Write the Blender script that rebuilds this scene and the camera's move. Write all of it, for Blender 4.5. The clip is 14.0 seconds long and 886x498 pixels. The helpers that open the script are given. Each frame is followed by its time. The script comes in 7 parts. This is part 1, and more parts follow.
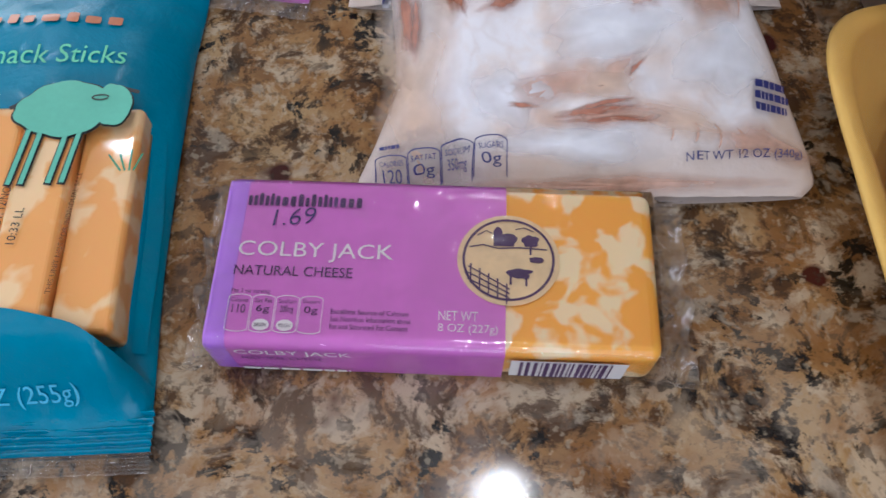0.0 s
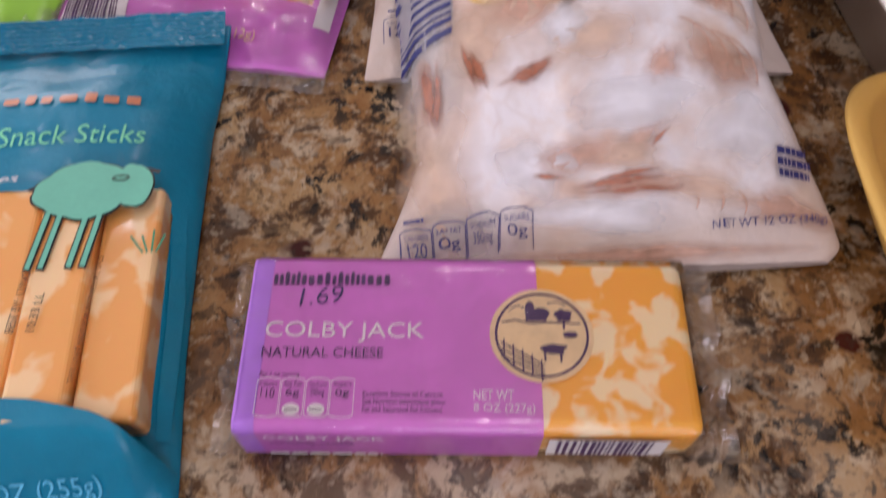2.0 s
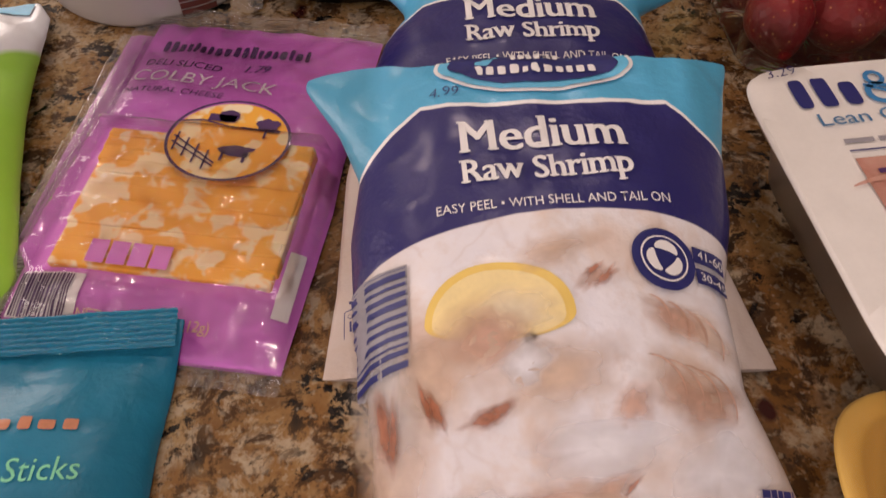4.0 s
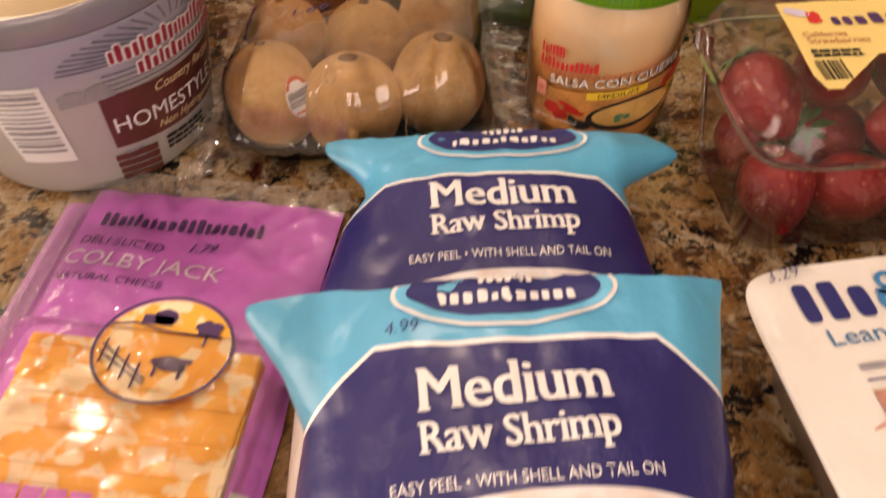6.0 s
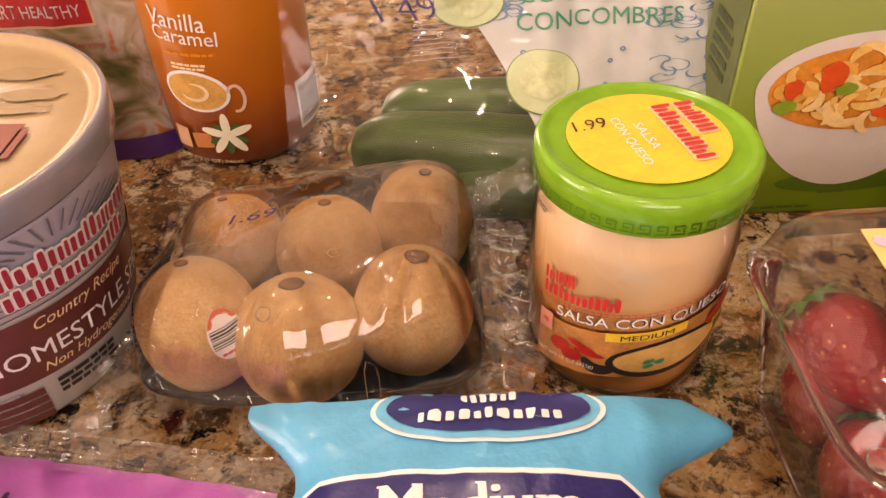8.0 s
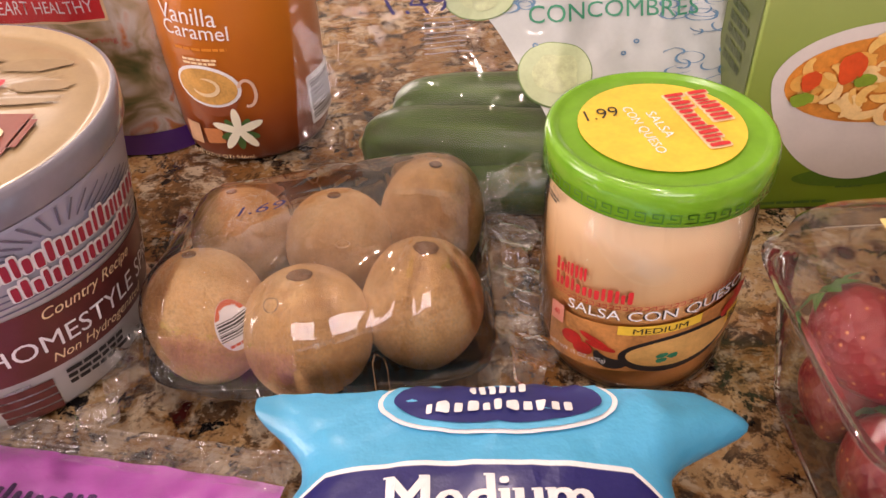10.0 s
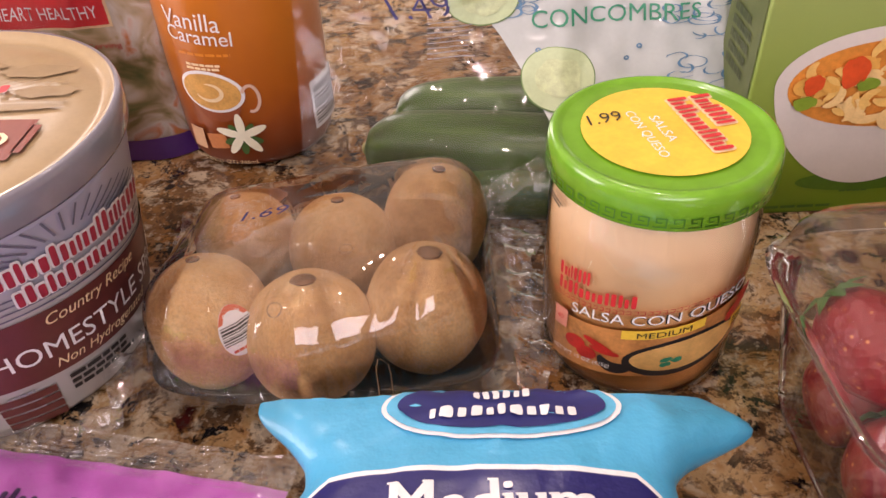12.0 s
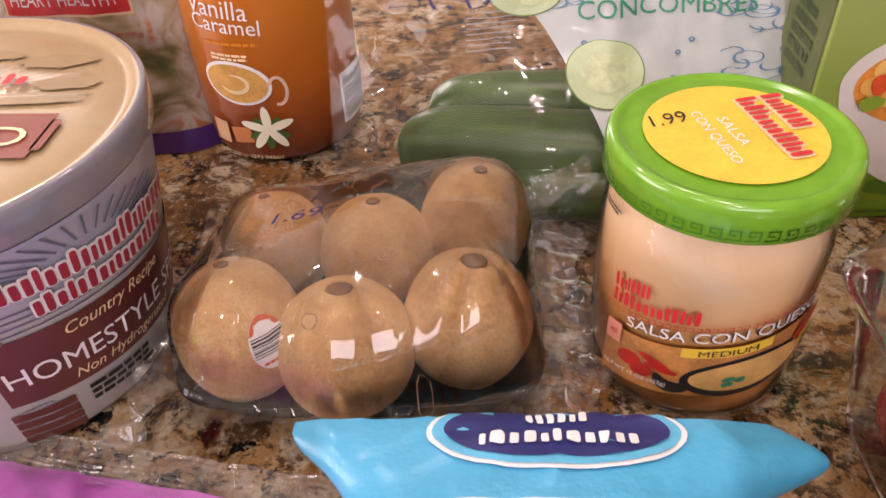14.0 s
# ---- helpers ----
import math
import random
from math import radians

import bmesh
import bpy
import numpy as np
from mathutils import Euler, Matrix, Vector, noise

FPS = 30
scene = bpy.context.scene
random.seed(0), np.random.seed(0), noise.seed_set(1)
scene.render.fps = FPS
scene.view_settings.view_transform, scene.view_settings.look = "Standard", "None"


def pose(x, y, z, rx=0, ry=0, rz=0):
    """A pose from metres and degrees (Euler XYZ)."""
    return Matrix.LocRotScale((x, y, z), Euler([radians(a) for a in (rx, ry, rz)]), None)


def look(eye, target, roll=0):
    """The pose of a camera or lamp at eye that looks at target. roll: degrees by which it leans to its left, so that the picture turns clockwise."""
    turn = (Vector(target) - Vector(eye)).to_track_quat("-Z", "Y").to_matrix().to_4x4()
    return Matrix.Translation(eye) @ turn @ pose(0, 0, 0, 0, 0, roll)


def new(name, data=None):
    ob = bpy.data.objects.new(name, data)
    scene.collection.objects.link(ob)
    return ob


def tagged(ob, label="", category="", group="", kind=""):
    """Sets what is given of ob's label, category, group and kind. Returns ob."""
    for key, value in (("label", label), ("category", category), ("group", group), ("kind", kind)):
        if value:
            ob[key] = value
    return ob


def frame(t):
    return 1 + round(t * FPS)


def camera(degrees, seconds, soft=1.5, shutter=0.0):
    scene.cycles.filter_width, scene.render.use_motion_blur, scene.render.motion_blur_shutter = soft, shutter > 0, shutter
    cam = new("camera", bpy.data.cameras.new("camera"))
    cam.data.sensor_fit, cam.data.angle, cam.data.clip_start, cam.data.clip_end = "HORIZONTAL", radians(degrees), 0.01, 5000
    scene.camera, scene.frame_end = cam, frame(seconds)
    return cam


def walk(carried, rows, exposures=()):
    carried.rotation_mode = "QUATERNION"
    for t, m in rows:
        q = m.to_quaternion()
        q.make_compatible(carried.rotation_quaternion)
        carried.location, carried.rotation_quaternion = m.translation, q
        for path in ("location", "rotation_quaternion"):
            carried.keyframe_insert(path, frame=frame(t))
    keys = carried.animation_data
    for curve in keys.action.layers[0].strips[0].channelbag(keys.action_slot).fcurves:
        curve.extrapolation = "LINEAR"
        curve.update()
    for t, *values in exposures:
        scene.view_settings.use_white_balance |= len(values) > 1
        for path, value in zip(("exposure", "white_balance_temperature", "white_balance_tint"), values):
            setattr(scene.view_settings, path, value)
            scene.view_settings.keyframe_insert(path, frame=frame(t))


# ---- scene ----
from mathutils.bvhtree import BVHTree

cam = camera(58.9, 14.0, shutter=0.5)
EXPOSURES = [(0.0, -0.54, 5300, 9), (1.5, -0.54, 5700, 20), (3.2, -0.74, 6700, 29), (5.5, -0.37, 8000, 18), (6.5, 0.17, 8900, 34), (7.5, 0.34, 9300, 35), (8.2, 0.27, 8700, 33), (10.3, 0.26, 6900, 28), (14.0, 0.24, 6600, 27)]
PATH = [
    (0, (0.054, 0.061, 0.263), (0.056, 0.951, -1.528), -0.9),
    (0.5, (0.041, 0.062, 0.259), (0.057, 0.96, -1.528), -0.8),
    (1, (0.035, 0.061, 0.256), (0.064, 0.968, -1.527), -0.5),
    (1.5, (0.034, 0.061, 0.256), (0.073, 0.989, -1.515), -0.4),
    (2, (0.04, 0.07, 0.263), (0.077, 1.079, -1.463), -0.5),
    (2.5, (0.046, 0.097, 0.277), (0.073, 1.211, -1.384), -0.8),
    (3, (0.049, 0.116, 0.283), (0.09, 1.305, -1.324), -0.2),
    (3.2, (0.052, 0.124, 0.285), (0.097, 1.33, -1.31), -0.2),
    (5.3, (0.066, 0.198, 0.306), (0.104, 1.422, -1.275), -1.5),
    (5.5, (0.068, 0.207, 0.307), (0.116, 1.449, -1.26), -1.2),
    (6, (0.075, 0.237, 0.307), (0.154, 1.537, -1.211), -0.3),
    (6.5, (0.09, 0.277, 0.305), (0.196, 1.656, -1.14), 0.7),
    (7, (0.099, 0.308, 0.304), (0.203, 1.764, -1.064), 0.5),
    (7.5, (0.104, 0.338, 0.299), (0.162, 1.817, -1.046), -1.0),
    (8, (0.107, 0.353, 0.276), (0.116, 1.865, -1.033), -1.9),
    (10.5, (0.109, 0.352, 0.269), (0.079, 1.877, -1.026), -2.7),
    (11, (0.109, 0.352, 0.269), (0.077, 1.88, -1.022), -2.7),
    (11.5, (0.11, 0.352, 0.27), (0.073, 1.881, -1.019), -3.0),
    (12, (0.109, 0.352, 0.269), (0.072, 1.882, -1.018), -3.0),
    (12.5, (0.103, 0.355, 0.267), (0.067, 1.884, -1.022), -2.6),
    (13, (0.101, 0.361, 0.265), (0.059, 1.882, -1.033), -2.5),
    (13.5, (0.097, 0.364, 0.262), (0.051, 1.879, -1.043), -2.5),
    (14, (0.095, 0.373, 0.261), (0.033, 1.886, -1.046), -2.9),
]
walk(cam, [(t, look(eye, target, roll)) for t, eye, target, roll in PATH], EXPOSURES)

# ---- light ----
world = bpy.data.worlds.new("world")
scene.world = world
world.use_nodes = True
_wn = world.node_tree.nodes
_sky = _wn.new("ShaderNodeTexSky")
_sky.sky_type, _sky.sun_disc = "NISHITA", False
_sky.sun_elevation, _sky.sun_rotation = radians(38), radians(250)
world.node_tree.links.new(_sky.outputs["Color"], _wn["Background"].inputs["Color"])
_wn["Background"].inputs["Strength"].default_value = 0.12


def area_lamp(name, eye, target, sx, sy, watts, colour):
    d = bpy.data.lights.new(name, "AREA")
    d.shape, d.size, d.size_y, d.energy, d.color = "RECTANGLE", sx, sy, watts, colour
    ob = new(name, d)
    ob.matrix_world = look(eye, target)
    return ob


# daylight that comes in through the two window openings
area_lamp("window_light", (-1.98, 0.35, 0.75), (0.0, 0.45, 0.0), 1.3, 1.0, 25, (1.0, 0.93, 0.86))
area_lamp("window_light", (0.35, -1.48, 0.95), (0.15, 0.45, 0.0), 1.3, 0.9, 16, (1.0, 0.95, 0.92))
area_lamp("window_light", (-1.27, 2.86, 0.75), (0.0, 0.7, 0.0), 1.3, 1.0, 32, (1.0, 0.94, 0.84))
# six recessed ceiling lights; the first two from glints, four added unseen as fill
DOWNLIGHTS = [(0.18, 0.345), (-0.80, 1.31), (0.18, 1.31), (-1.35, 0.345), (0.18, -0.62), (-0.80, -0.62)]
for _x, _y in DOWNLIGHTS:
    _lamp = area_lamp("downlight_lamp", (_x, _y, 1.585), (_x, _y, 0.0), 0.085, 0.085, 4.0, (1.0, 0.90, 0.80))
    _lamp.data.shape = "DISK"

# ---- small tools ----
def nd(nt, kind, ins=None, **props):
    n = nt.nodes.new(kind)
    for k, v in props.items():
        setattr(n, k, v)
    for k, v in (ins or {}).items():
        if isinstance(v, bpy.types.NodeSocket):
            nt.links.new(v, n.inputs[k])
        else:
            n.inputs[k].default_value = v
    return n


def mth(nt, op, a, b=0.0, c=0.0, clamp=False):
    return nd(nt, "ShaderNodeMath", {0: a, 1: b, 2: c}, operation=op, use_clamp=clamp).outputs[0]


def c4(c):
    return (*c, 1.0) if len(c) == 3 else c


def mixc(nt, fac, a, b):
    ins = {0: fac, 6: a if isinstance(a, bpy.types.NodeSocket) else c4(a), 7: b if isinstance(b, bpy.types.NodeSocket) else c4(b)}
    return nd(nt, "ShaderNodeMix", ins, data_type="RGBA").outputs[2]


def ramp(nt, fac, stops, interp="LINEAR"):
    n = nd(nt, "ShaderNodeValToRGB", {0: fac})
    n.color_ramp.interpolation = interp
    els = n.color_ramp.elements
    while len(els) < len(stops):
        els.new(0.5)
    for e, (p, c) in zip(els, stops):
        e.position, e.color = p, c4(c)
    return n.outputs[0]


def step(nt, x, edge, soft):
    """0 below the edge, 1 above it."""
    return nd(nt, "ShaderNodeMapRange", {0: x, 1: edge - soft, 2: edge + soft, 3: 0.0, 4: 1.0}).outputs[0]


def nz(nt, vec, scale, detail=3.0, rough=0.55, dist=0.0):
    return nd(nt, "ShaderNodeTexNoise", {"Vector": vec, "Scale": scale, "Detail": detail, "Roughness": rough, "Distortion": dist}).outputs[0]


def vor(nt, vec, scale, feature="F1", out=0, rnd=1.0):
    return nd(nt, "ShaderNodeTexVoronoi", {"Vector": vec, "Scale": scale, "Randomness": rnd}, feature=feature).outputs[out]


def shader(name):
    m = bpy.data.materials.new(name)
    m.use_nodes = True
    nt = m.node_tree
    return m, nt, nt.nodes["Principled BSDF"], nd(nt, "ShaderNodeTexCoord").outputs["Object"]


def bump(nt, bsdf, height, strength, dist=0.001):
    n = nd(nt, "ShaderNodeBump", {"Height": height, "Strength": strength, "Distance": dist})
    nt.links.new(n.outputs[0], bsdf.inputs["Normal"])


def plain(name, colour, rough=0.4, metal=0.0, vary=0.15, scale=60.0, relief=0.1, relief_scale=300.0, coat=0.0, spec=0.5):
    """A printed, moulded or painted surface with slight unevenness at two scales."""
    m, nt, b, co = shader(name)
    n1 = nz(nt, co, scale, 4)
    n2 = nz(nt, co, scale * 7, 2)
    f = mth(nt, "ADD", mth(nt, "MULTIPLY", n1, 0.7), mth(nt, "MULTIPLY", n2, 0.3))
    lo = tuple(c * (1 - vary) for c in colour)
    hi = tuple(min(1.0, c * (1 + vary)) for c in colour)
    nt.links.new(ramp(nt, f, [(0.3, lo), (0.7, hi)]), b.inputs["Base Color"])
    b.inputs["Roughness"].default_value = rough
    b.inputs["Metallic"].default_value = metal
    b.inputs["Coat Weight"].default_value = coat
    b.inputs["Coat Roughness"].default_value = 0.08
    b.inputs["Specular IOR Level"].default_value = spec
    if relief:
        bump(nt, b, nz(nt, co, relief_scale, 3), relief, 0.0006)
    return m


def clear_film(name, tint=(1, 1, 1), gloss=0.06, rough=0.05, relief=0.6, scale=70.0, haze=0.0, ior=1.4, stretch=(1.0, 1.0, 1.0)):
    """Thin clear plastic: seen through, with a sharp gloss on its wrinkles."""
    m = bpy.data.materials.new(name)
    m.use_nodes = True
    nt = m.node_tree
    nt.nodes.remove(nt.nodes["Principled BSDF"])
    co = nd(nt, "ShaderNodeTexCoord").outputs["Object"]
    co = nd(nt, "ShaderNodeMapping", {0: co, 2: (0.0, 0.0, 0.5), 3: stretch}).outputs[0]
    h = mth(nt, "ADD", nz(nt, co, scale, 3, 0.6, 0.8), mth(nt, "MULTIPLY", vor(nt, co, scale * 0.8, "DISTANCE_TO_EDGE"), 0.5))
    bm_ = nd(nt, "ShaderNodeBump", {"Height": h, "Strength": relief, "Distance": 0.002})
    fr = nd(nt, "ShaderNodeFresnel", {"IOR": ior, "Normal": bm_.outputs[0]}).outputs[0]
    fac = mth(nt, "ADD", mth(nt, "MULTIPLY", fr, 1.1), gloss, clamp=True)
    tr = nd(nt, "ShaderNodeBsdfTransparent", {"Color": c4(tint)}).outputs[0]
    if haze:
        df = nd(nt, "ShaderNodeBsdfDiffuse", {"Color": (0.8, 0.8, 0.8, 1)}).outputs[0]
        hz = mth(nt, "MULTIPLY", nz(nt, co, 45, 4), haze)
        tr = nd(nt, "ShaderNodeMixShader", {0: hz, 1: tr, 2: df}).outputs[0]
    gl = nd(nt, "ShaderNodeBsdfGlossy", {"Color": (1, 1, 1, 1), "Roughness": rough, "Normal": bm_.outputs[0]}).outputs[0]
    mx = nd(nt, "ShaderNodeMixShader", {0: fac, 1: tr, 2: gl}).outputs[0]
    nt.links.new(mx, nt.nodes["Material Output"].inputs["Surface"])
    return m


def thing(name, x, y, z, rz, label, category, group=""):
    ob = new(name)
    ob.matrix_world = pose(x, y, z, 0, 0, rz)
    ob.empty_display_size = 0.02
    return tagged(ob, label, category, group)


def link_mesh(name, me, material, parent, label="", smooth=True):
    me.materials.append(material)
    if smooth:
        areas = [p.area for p in me.polygons]
        limit = 8 * sorted(areas)[len(areas) // 2] if len(areas) < 400 else 1e9
        me.polygons.foreach_set("use_smooth", [a < limit for a in areas])
    ob = new(name, me)
    ob.parent = parent
    if label:
        ob["label"] = label
    return ob


def part(name, bm, material, parent, label="", smooth=True):
    me = bpy.data.meshes.new(name)
    bm.to_mesh(me)
    bm.free()
    return link_mesh(name, me, material, parent, label, smooth)


def raw(name, verts, faces, material, parent, label="", smooth=True, uvs=None):
    me = bpy.data.meshes.new(name)
    me.from_pydata([tuple(v) for v in verts], [], faces)
    if uvs is not None:
        lay = me.uv_layers.new(name="uv")
        for lp in me.loops:
            lay.data[lp.index].uv = uvs[lp.vertex_index]
    me.update()
    return link_mesh(name, me, material, parent, label, smooth)


def box_bm(x0, x1, y0, y1, z0, z1, r=0.0, seg=3):
    bm = bmesh.new()
    bmesh.ops.create_cube(bm, size=1.0)
    for v in bm.verts:
        v.co = Vector((x0 if v.co.x < 0 else x1, y0 if v.co.y < 0 else y1, z0 if v.co.z < 0 else z1))
    if r:
        bmesh.ops.bevel(bm, geom=bm.edges[:] + bm.verts[:], offset=r, segments=seg, profile=0.5, affect="EDGES")
    return bm


def lathe_bm(prof, n=64, squash=None):
    """prof: (radius, height) from bottom to top."""
    bm = bmesh.new()
    rows = []
    for r, z in prof:
        if r < 1e-6:
            rows.append([bm.verts.new((0, 0, z))])
        else:
            rows.append([bm.verts.new((r * math.sin(2 * math.pi * i / n), -r * math.cos(2 * math.pi * i / n), z)) for i in range(n)])
    for a, b in zip(rows, rows[1:]):
        for i in range(n):
            j = (i + 1) % n
            q = [a[0] if len(a) == 1 else a[i], a[0] if len(a) == 1 else a[j], b[0] if len(b) == 1 else b[j], b[0] if len(b) == 1 else b[i]]
            q = list(dict.fromkeys(q))
            if len(q) > 2:
                bm.faces.new(q)
    return bm


def prof(pts, blur=0.05):
    """A smooth curve through (position, value) pairs."""
    xs, ys = [p[0] for p in pts], [p[1] for p in pts]
    d = np.linspace(xs[0], xs[-1], 240)
    v = np.interp(d, xs, ys)
    k = max(1, int(240 * blur))
    w = np.hanning(2 * k + 3)
    w /= w.sum()
    pad = k + 1
    e = np.concatenate([2 * v[0] - v[pad:0:-1], v, 2 * v[-1] - v[-2:-pad - 2:-1]])
    s = np.convolve(e, w, "valid")
    return lambda x: float(np.interp(x, d, s))


def fbm(x, y, z=0.0, octaves=3):
    return sum(noise.noise(Vector((x * 2 ** i, y * 2 ** i, z + 7.3 * i))) / 2 ** i for i in range(octaves))


# ---- flat print shapes, laid on to a surface ----
def sh_rect(x0, y0, x1, y1, step_=0.004, rot=0.0):
    nu, nv = max(1, int(abs(x1 - x0) / step_)), max(1, int(abs(y1 - y0) / step_))
    vs = [(x0 + (x1 - x0) * i / nu, y0 + (y1 - y0) * j / nv) for j in range(nv + 1) for i in range(nu + 1)]
    if rot:
        cx, cy, c, s = (x0 + x1) / 2, (y0 + y1) / 2, math.cos(radians(rot)), math.sin(radians(rot))
        vs = [(cx + (x - cx) * c - (y - cy) * s, cy + (x - cx) * s + (y - cy) * c) for x, y in vs]
    fs = [(j * (nu + 1) + i, j * (nu + 1) + i + 1, (j + 1) * (nu + 1) + i + 1, (j + 1) * (nu + 1) + i) for j in range(nv) for i in range(nu)]
    return vs, fs


def sh_star(cx, cy, radius, n=48, rings=4, inner=0.0):
    """A shape round a centre; radius(angle) gives its outline. inner > 0 leaves a hole."""
    vs, fs = [], []
    for k in range(rings + 1):
        f = inner + (1 - inner) * k / rings
        for i in range(n):
            a = 2 * math.pi * i / n
            rx, ry = radius(a)
            vs.append((cx + rx * f, cy + ry * f))
    for k in range(rings):
        for i in range(n):
            j = (i + 1) % n
            fs.append((k * n + i, (k + 1) * n + i, (k + 1) * n + j, k * n + j))
    return vs, fs


def sh_ell(cx, cy, rx, ry, rings=4, inner=0.0, rot=0.0, n=48):
    c, s = math.cos(radians(rot)), math.sin(radians(rot))
    return sh_star(cx, cy, lambda a: (rx * math.cos(a) * c - ry * math.sin(a) * s, rx * math.cos(a) * s + ry * math.sin(a) * c), n, rings, inner)


def sh_blob(cx, cy, rx, ry, seed, rough=0.3, rings=3, rot=0.0, n=36):
    c, s = math.cos(radians(rot)), math.sin(radians(rot))

    def rad(a):
        k = 1 + rough * fbm(1.3 * math.cos(a) + seed, 1.3 * math.sin(a) + seed * 0.7, seed, 2)
        return (k * (rx * math.cos(a) * c - ry * math.sin(a) * s), k * (rx * math.cos(a) * s + ry * math.sin(a) * c))
    return sh_star(cx, cy, rad, n, rings)


def sh_line(pts, width, taper=False, per=4):
    """A ribbon along points."""
    P = []
    for (x0, y0), (x1, y1) in zip(pts, pts[1:]):
        P += [(x0 + (x1 - x0) * i / per, y0 + (y1 - y0) * i / per) for i in range(per)]
    P.append(pts[-1])
    vs, fs = [], []
    for i, (x, y) in enumerate(P):
        a, b = P[max(0, i - 1)], P[min(len(P) - 1, i + 1)]
        dx, dy = b[0] - a[0], b[1] - a[1]
        l = math.hypot(dx, dy) or 1e-9
        w = width / 2 * (math.sin(math.pi * (i + 0.3) / (len(P) - 0.4)) ** 0.6 if taper else 1)
        vs += [(x - dy / l * w, y + dx / l * w), (x + dy / l * w, y - dx / l * w)]
    for i in range(len(P) - 1):
        fs.append((2 * i, 2 * i + 1, 2 * i + 3, 2 * i + 2))
    return vs, fs


def sh_arc(cx, cy, r, a0, a1, width, taper=True, ry=None, n=18):
    return sh_line([(cx + r * math.cos(radians(a0 + (a1 - a0) * i / n)), cy + (ry or r) * math.sin(radians(a0 + (a1 - a0) * i / n))) for i in range(n + 1)], width, taper, 1)


def soft_blob(cx, cy, rx, ry, rot=0.0, seed=0.0, rough=0.35):
    """A patch whose print fades out to its border (the third list holds how far in each corner lies)."""
    vs, fs = sh_blob(cx, cy, rx, ry, seed, rough, 5, rot, 30)
    return vs, fs, [(1.0 - (i // 30) / 5.0, (i % 30) / 30.0) for i in range(len(vs))]


def soft_arc(cx, cy, r, a0, a1, width, ry=None, n=16):
    vs, fs, uv = [], [], []
    for i in range(n + 1):
        a = radians(a0 + (a1 - a0) * i / n)
        w = width * math.sin(math.pi * (i + 0.4) / (n + 0.8)) ** 0.6
        for j in range(5):
            k = r + w * (j / 4 - 0.5)
            vs.append((cx + k * math.cos(a), cy + k * (ry or r) / r * math.sin(a)))
            uv.append(((0.0, 0.75, 1.0, 0.75, 0.0)[j] * min(1.0, i / 2.0, (n - i) / 2.0), i / n))
    for i in range(n):
        for j in range(4):
            fs.append((i * 5 + j, i * 5 + j + 1, (i + 1) * 5 + j + 1, (i + 1) * 5 + j))
    return vs, fs, uv


def soft_ink(name, colour, strength=1.0, grain=160.0, vary=0.25, edge=0.95):
    """Photo print that blends into the film it lies on."""
    m, nt, b, co = shader(name)
    uv = nd(nt, "ShaderNodeSeparateXYZ", {0: nd(nt, "ShaderNodeUVMap", uv_map="uv").outputs[0]})
    n = nz(nt, co, grain, 4, 0.6)
    lo, hi = tuple(c * (1 - vary) for c in colour), tuple(min(1.0, c * (1 + vary)) for c in colour)
    nt.links.new(ramp(nt, n, [(0.3, lo), (0.7, hi)]), b.inputs["Base Color"])
    b.inputs["Roughness"].default_value = 0.36
    a = mth(nt, "ADD", uv.outputs[0], mth(nt, "MULTIPLY", mth(nt, "SUBTRACT", nz(nt, co, grain * 0.6, 4), 0.5), 0.75))
    nt.links.new(mth(nt, "MULTIPLY", nd(nt, "ShaderNodeMapRange", {0: a, 1: 0.06, 2: edge, 3: 0.0, 4: 1.0}).outputs[0], strength), b.inputs["Alpha"])
    return m


def sh_text(body, x0, y0, x1, y1, rot=0.0, shear=0.0, bold=0.0):
    """Lettering that fills the box x0..x1, y0..y1 (y0: the baseline's end)."""
    cu = bpy.data.curves.new("lettering", "FONT")
    cu.body, cu.size, cu.resolution_u, cu.shear, cu.offset = body, 1.0, 3, shear, bold
    ob = new("lettering", cu)
    bpy.context.view_layer.update()
    me = bpy.data.meshes.new_from_object(ob.evaluated_get(bpy.context.evaluated_depsgraph_get()))
    vs = [(v.co.x, v.co.y) for v in me.vertices]
    fs = [tuple(p.vertices) for p in me.polygons]
    bpy.data.objects.remove(ob)
    bpy.data.curves.remove(cu)
    bpy.data.meshes.remove(me)
    ax, bx = min(v[0] for v in vs), max(v[0] for v in vs)
    ay, by = min(v[1] for v in vs), max(v[1] for v in vs)
    w, h = x1 - x0, y1 - y0
    vs = [((x - ax) / (bx - ax) * w, (y - ay) / (by - ay) * h) for x, y in vs]
    c, s = math.cos(radians(rot)), math.sin(radians(rot))
    return [(x0 + x * c - y * s, y0 + x * s + y * c) for x, y in vs], fs


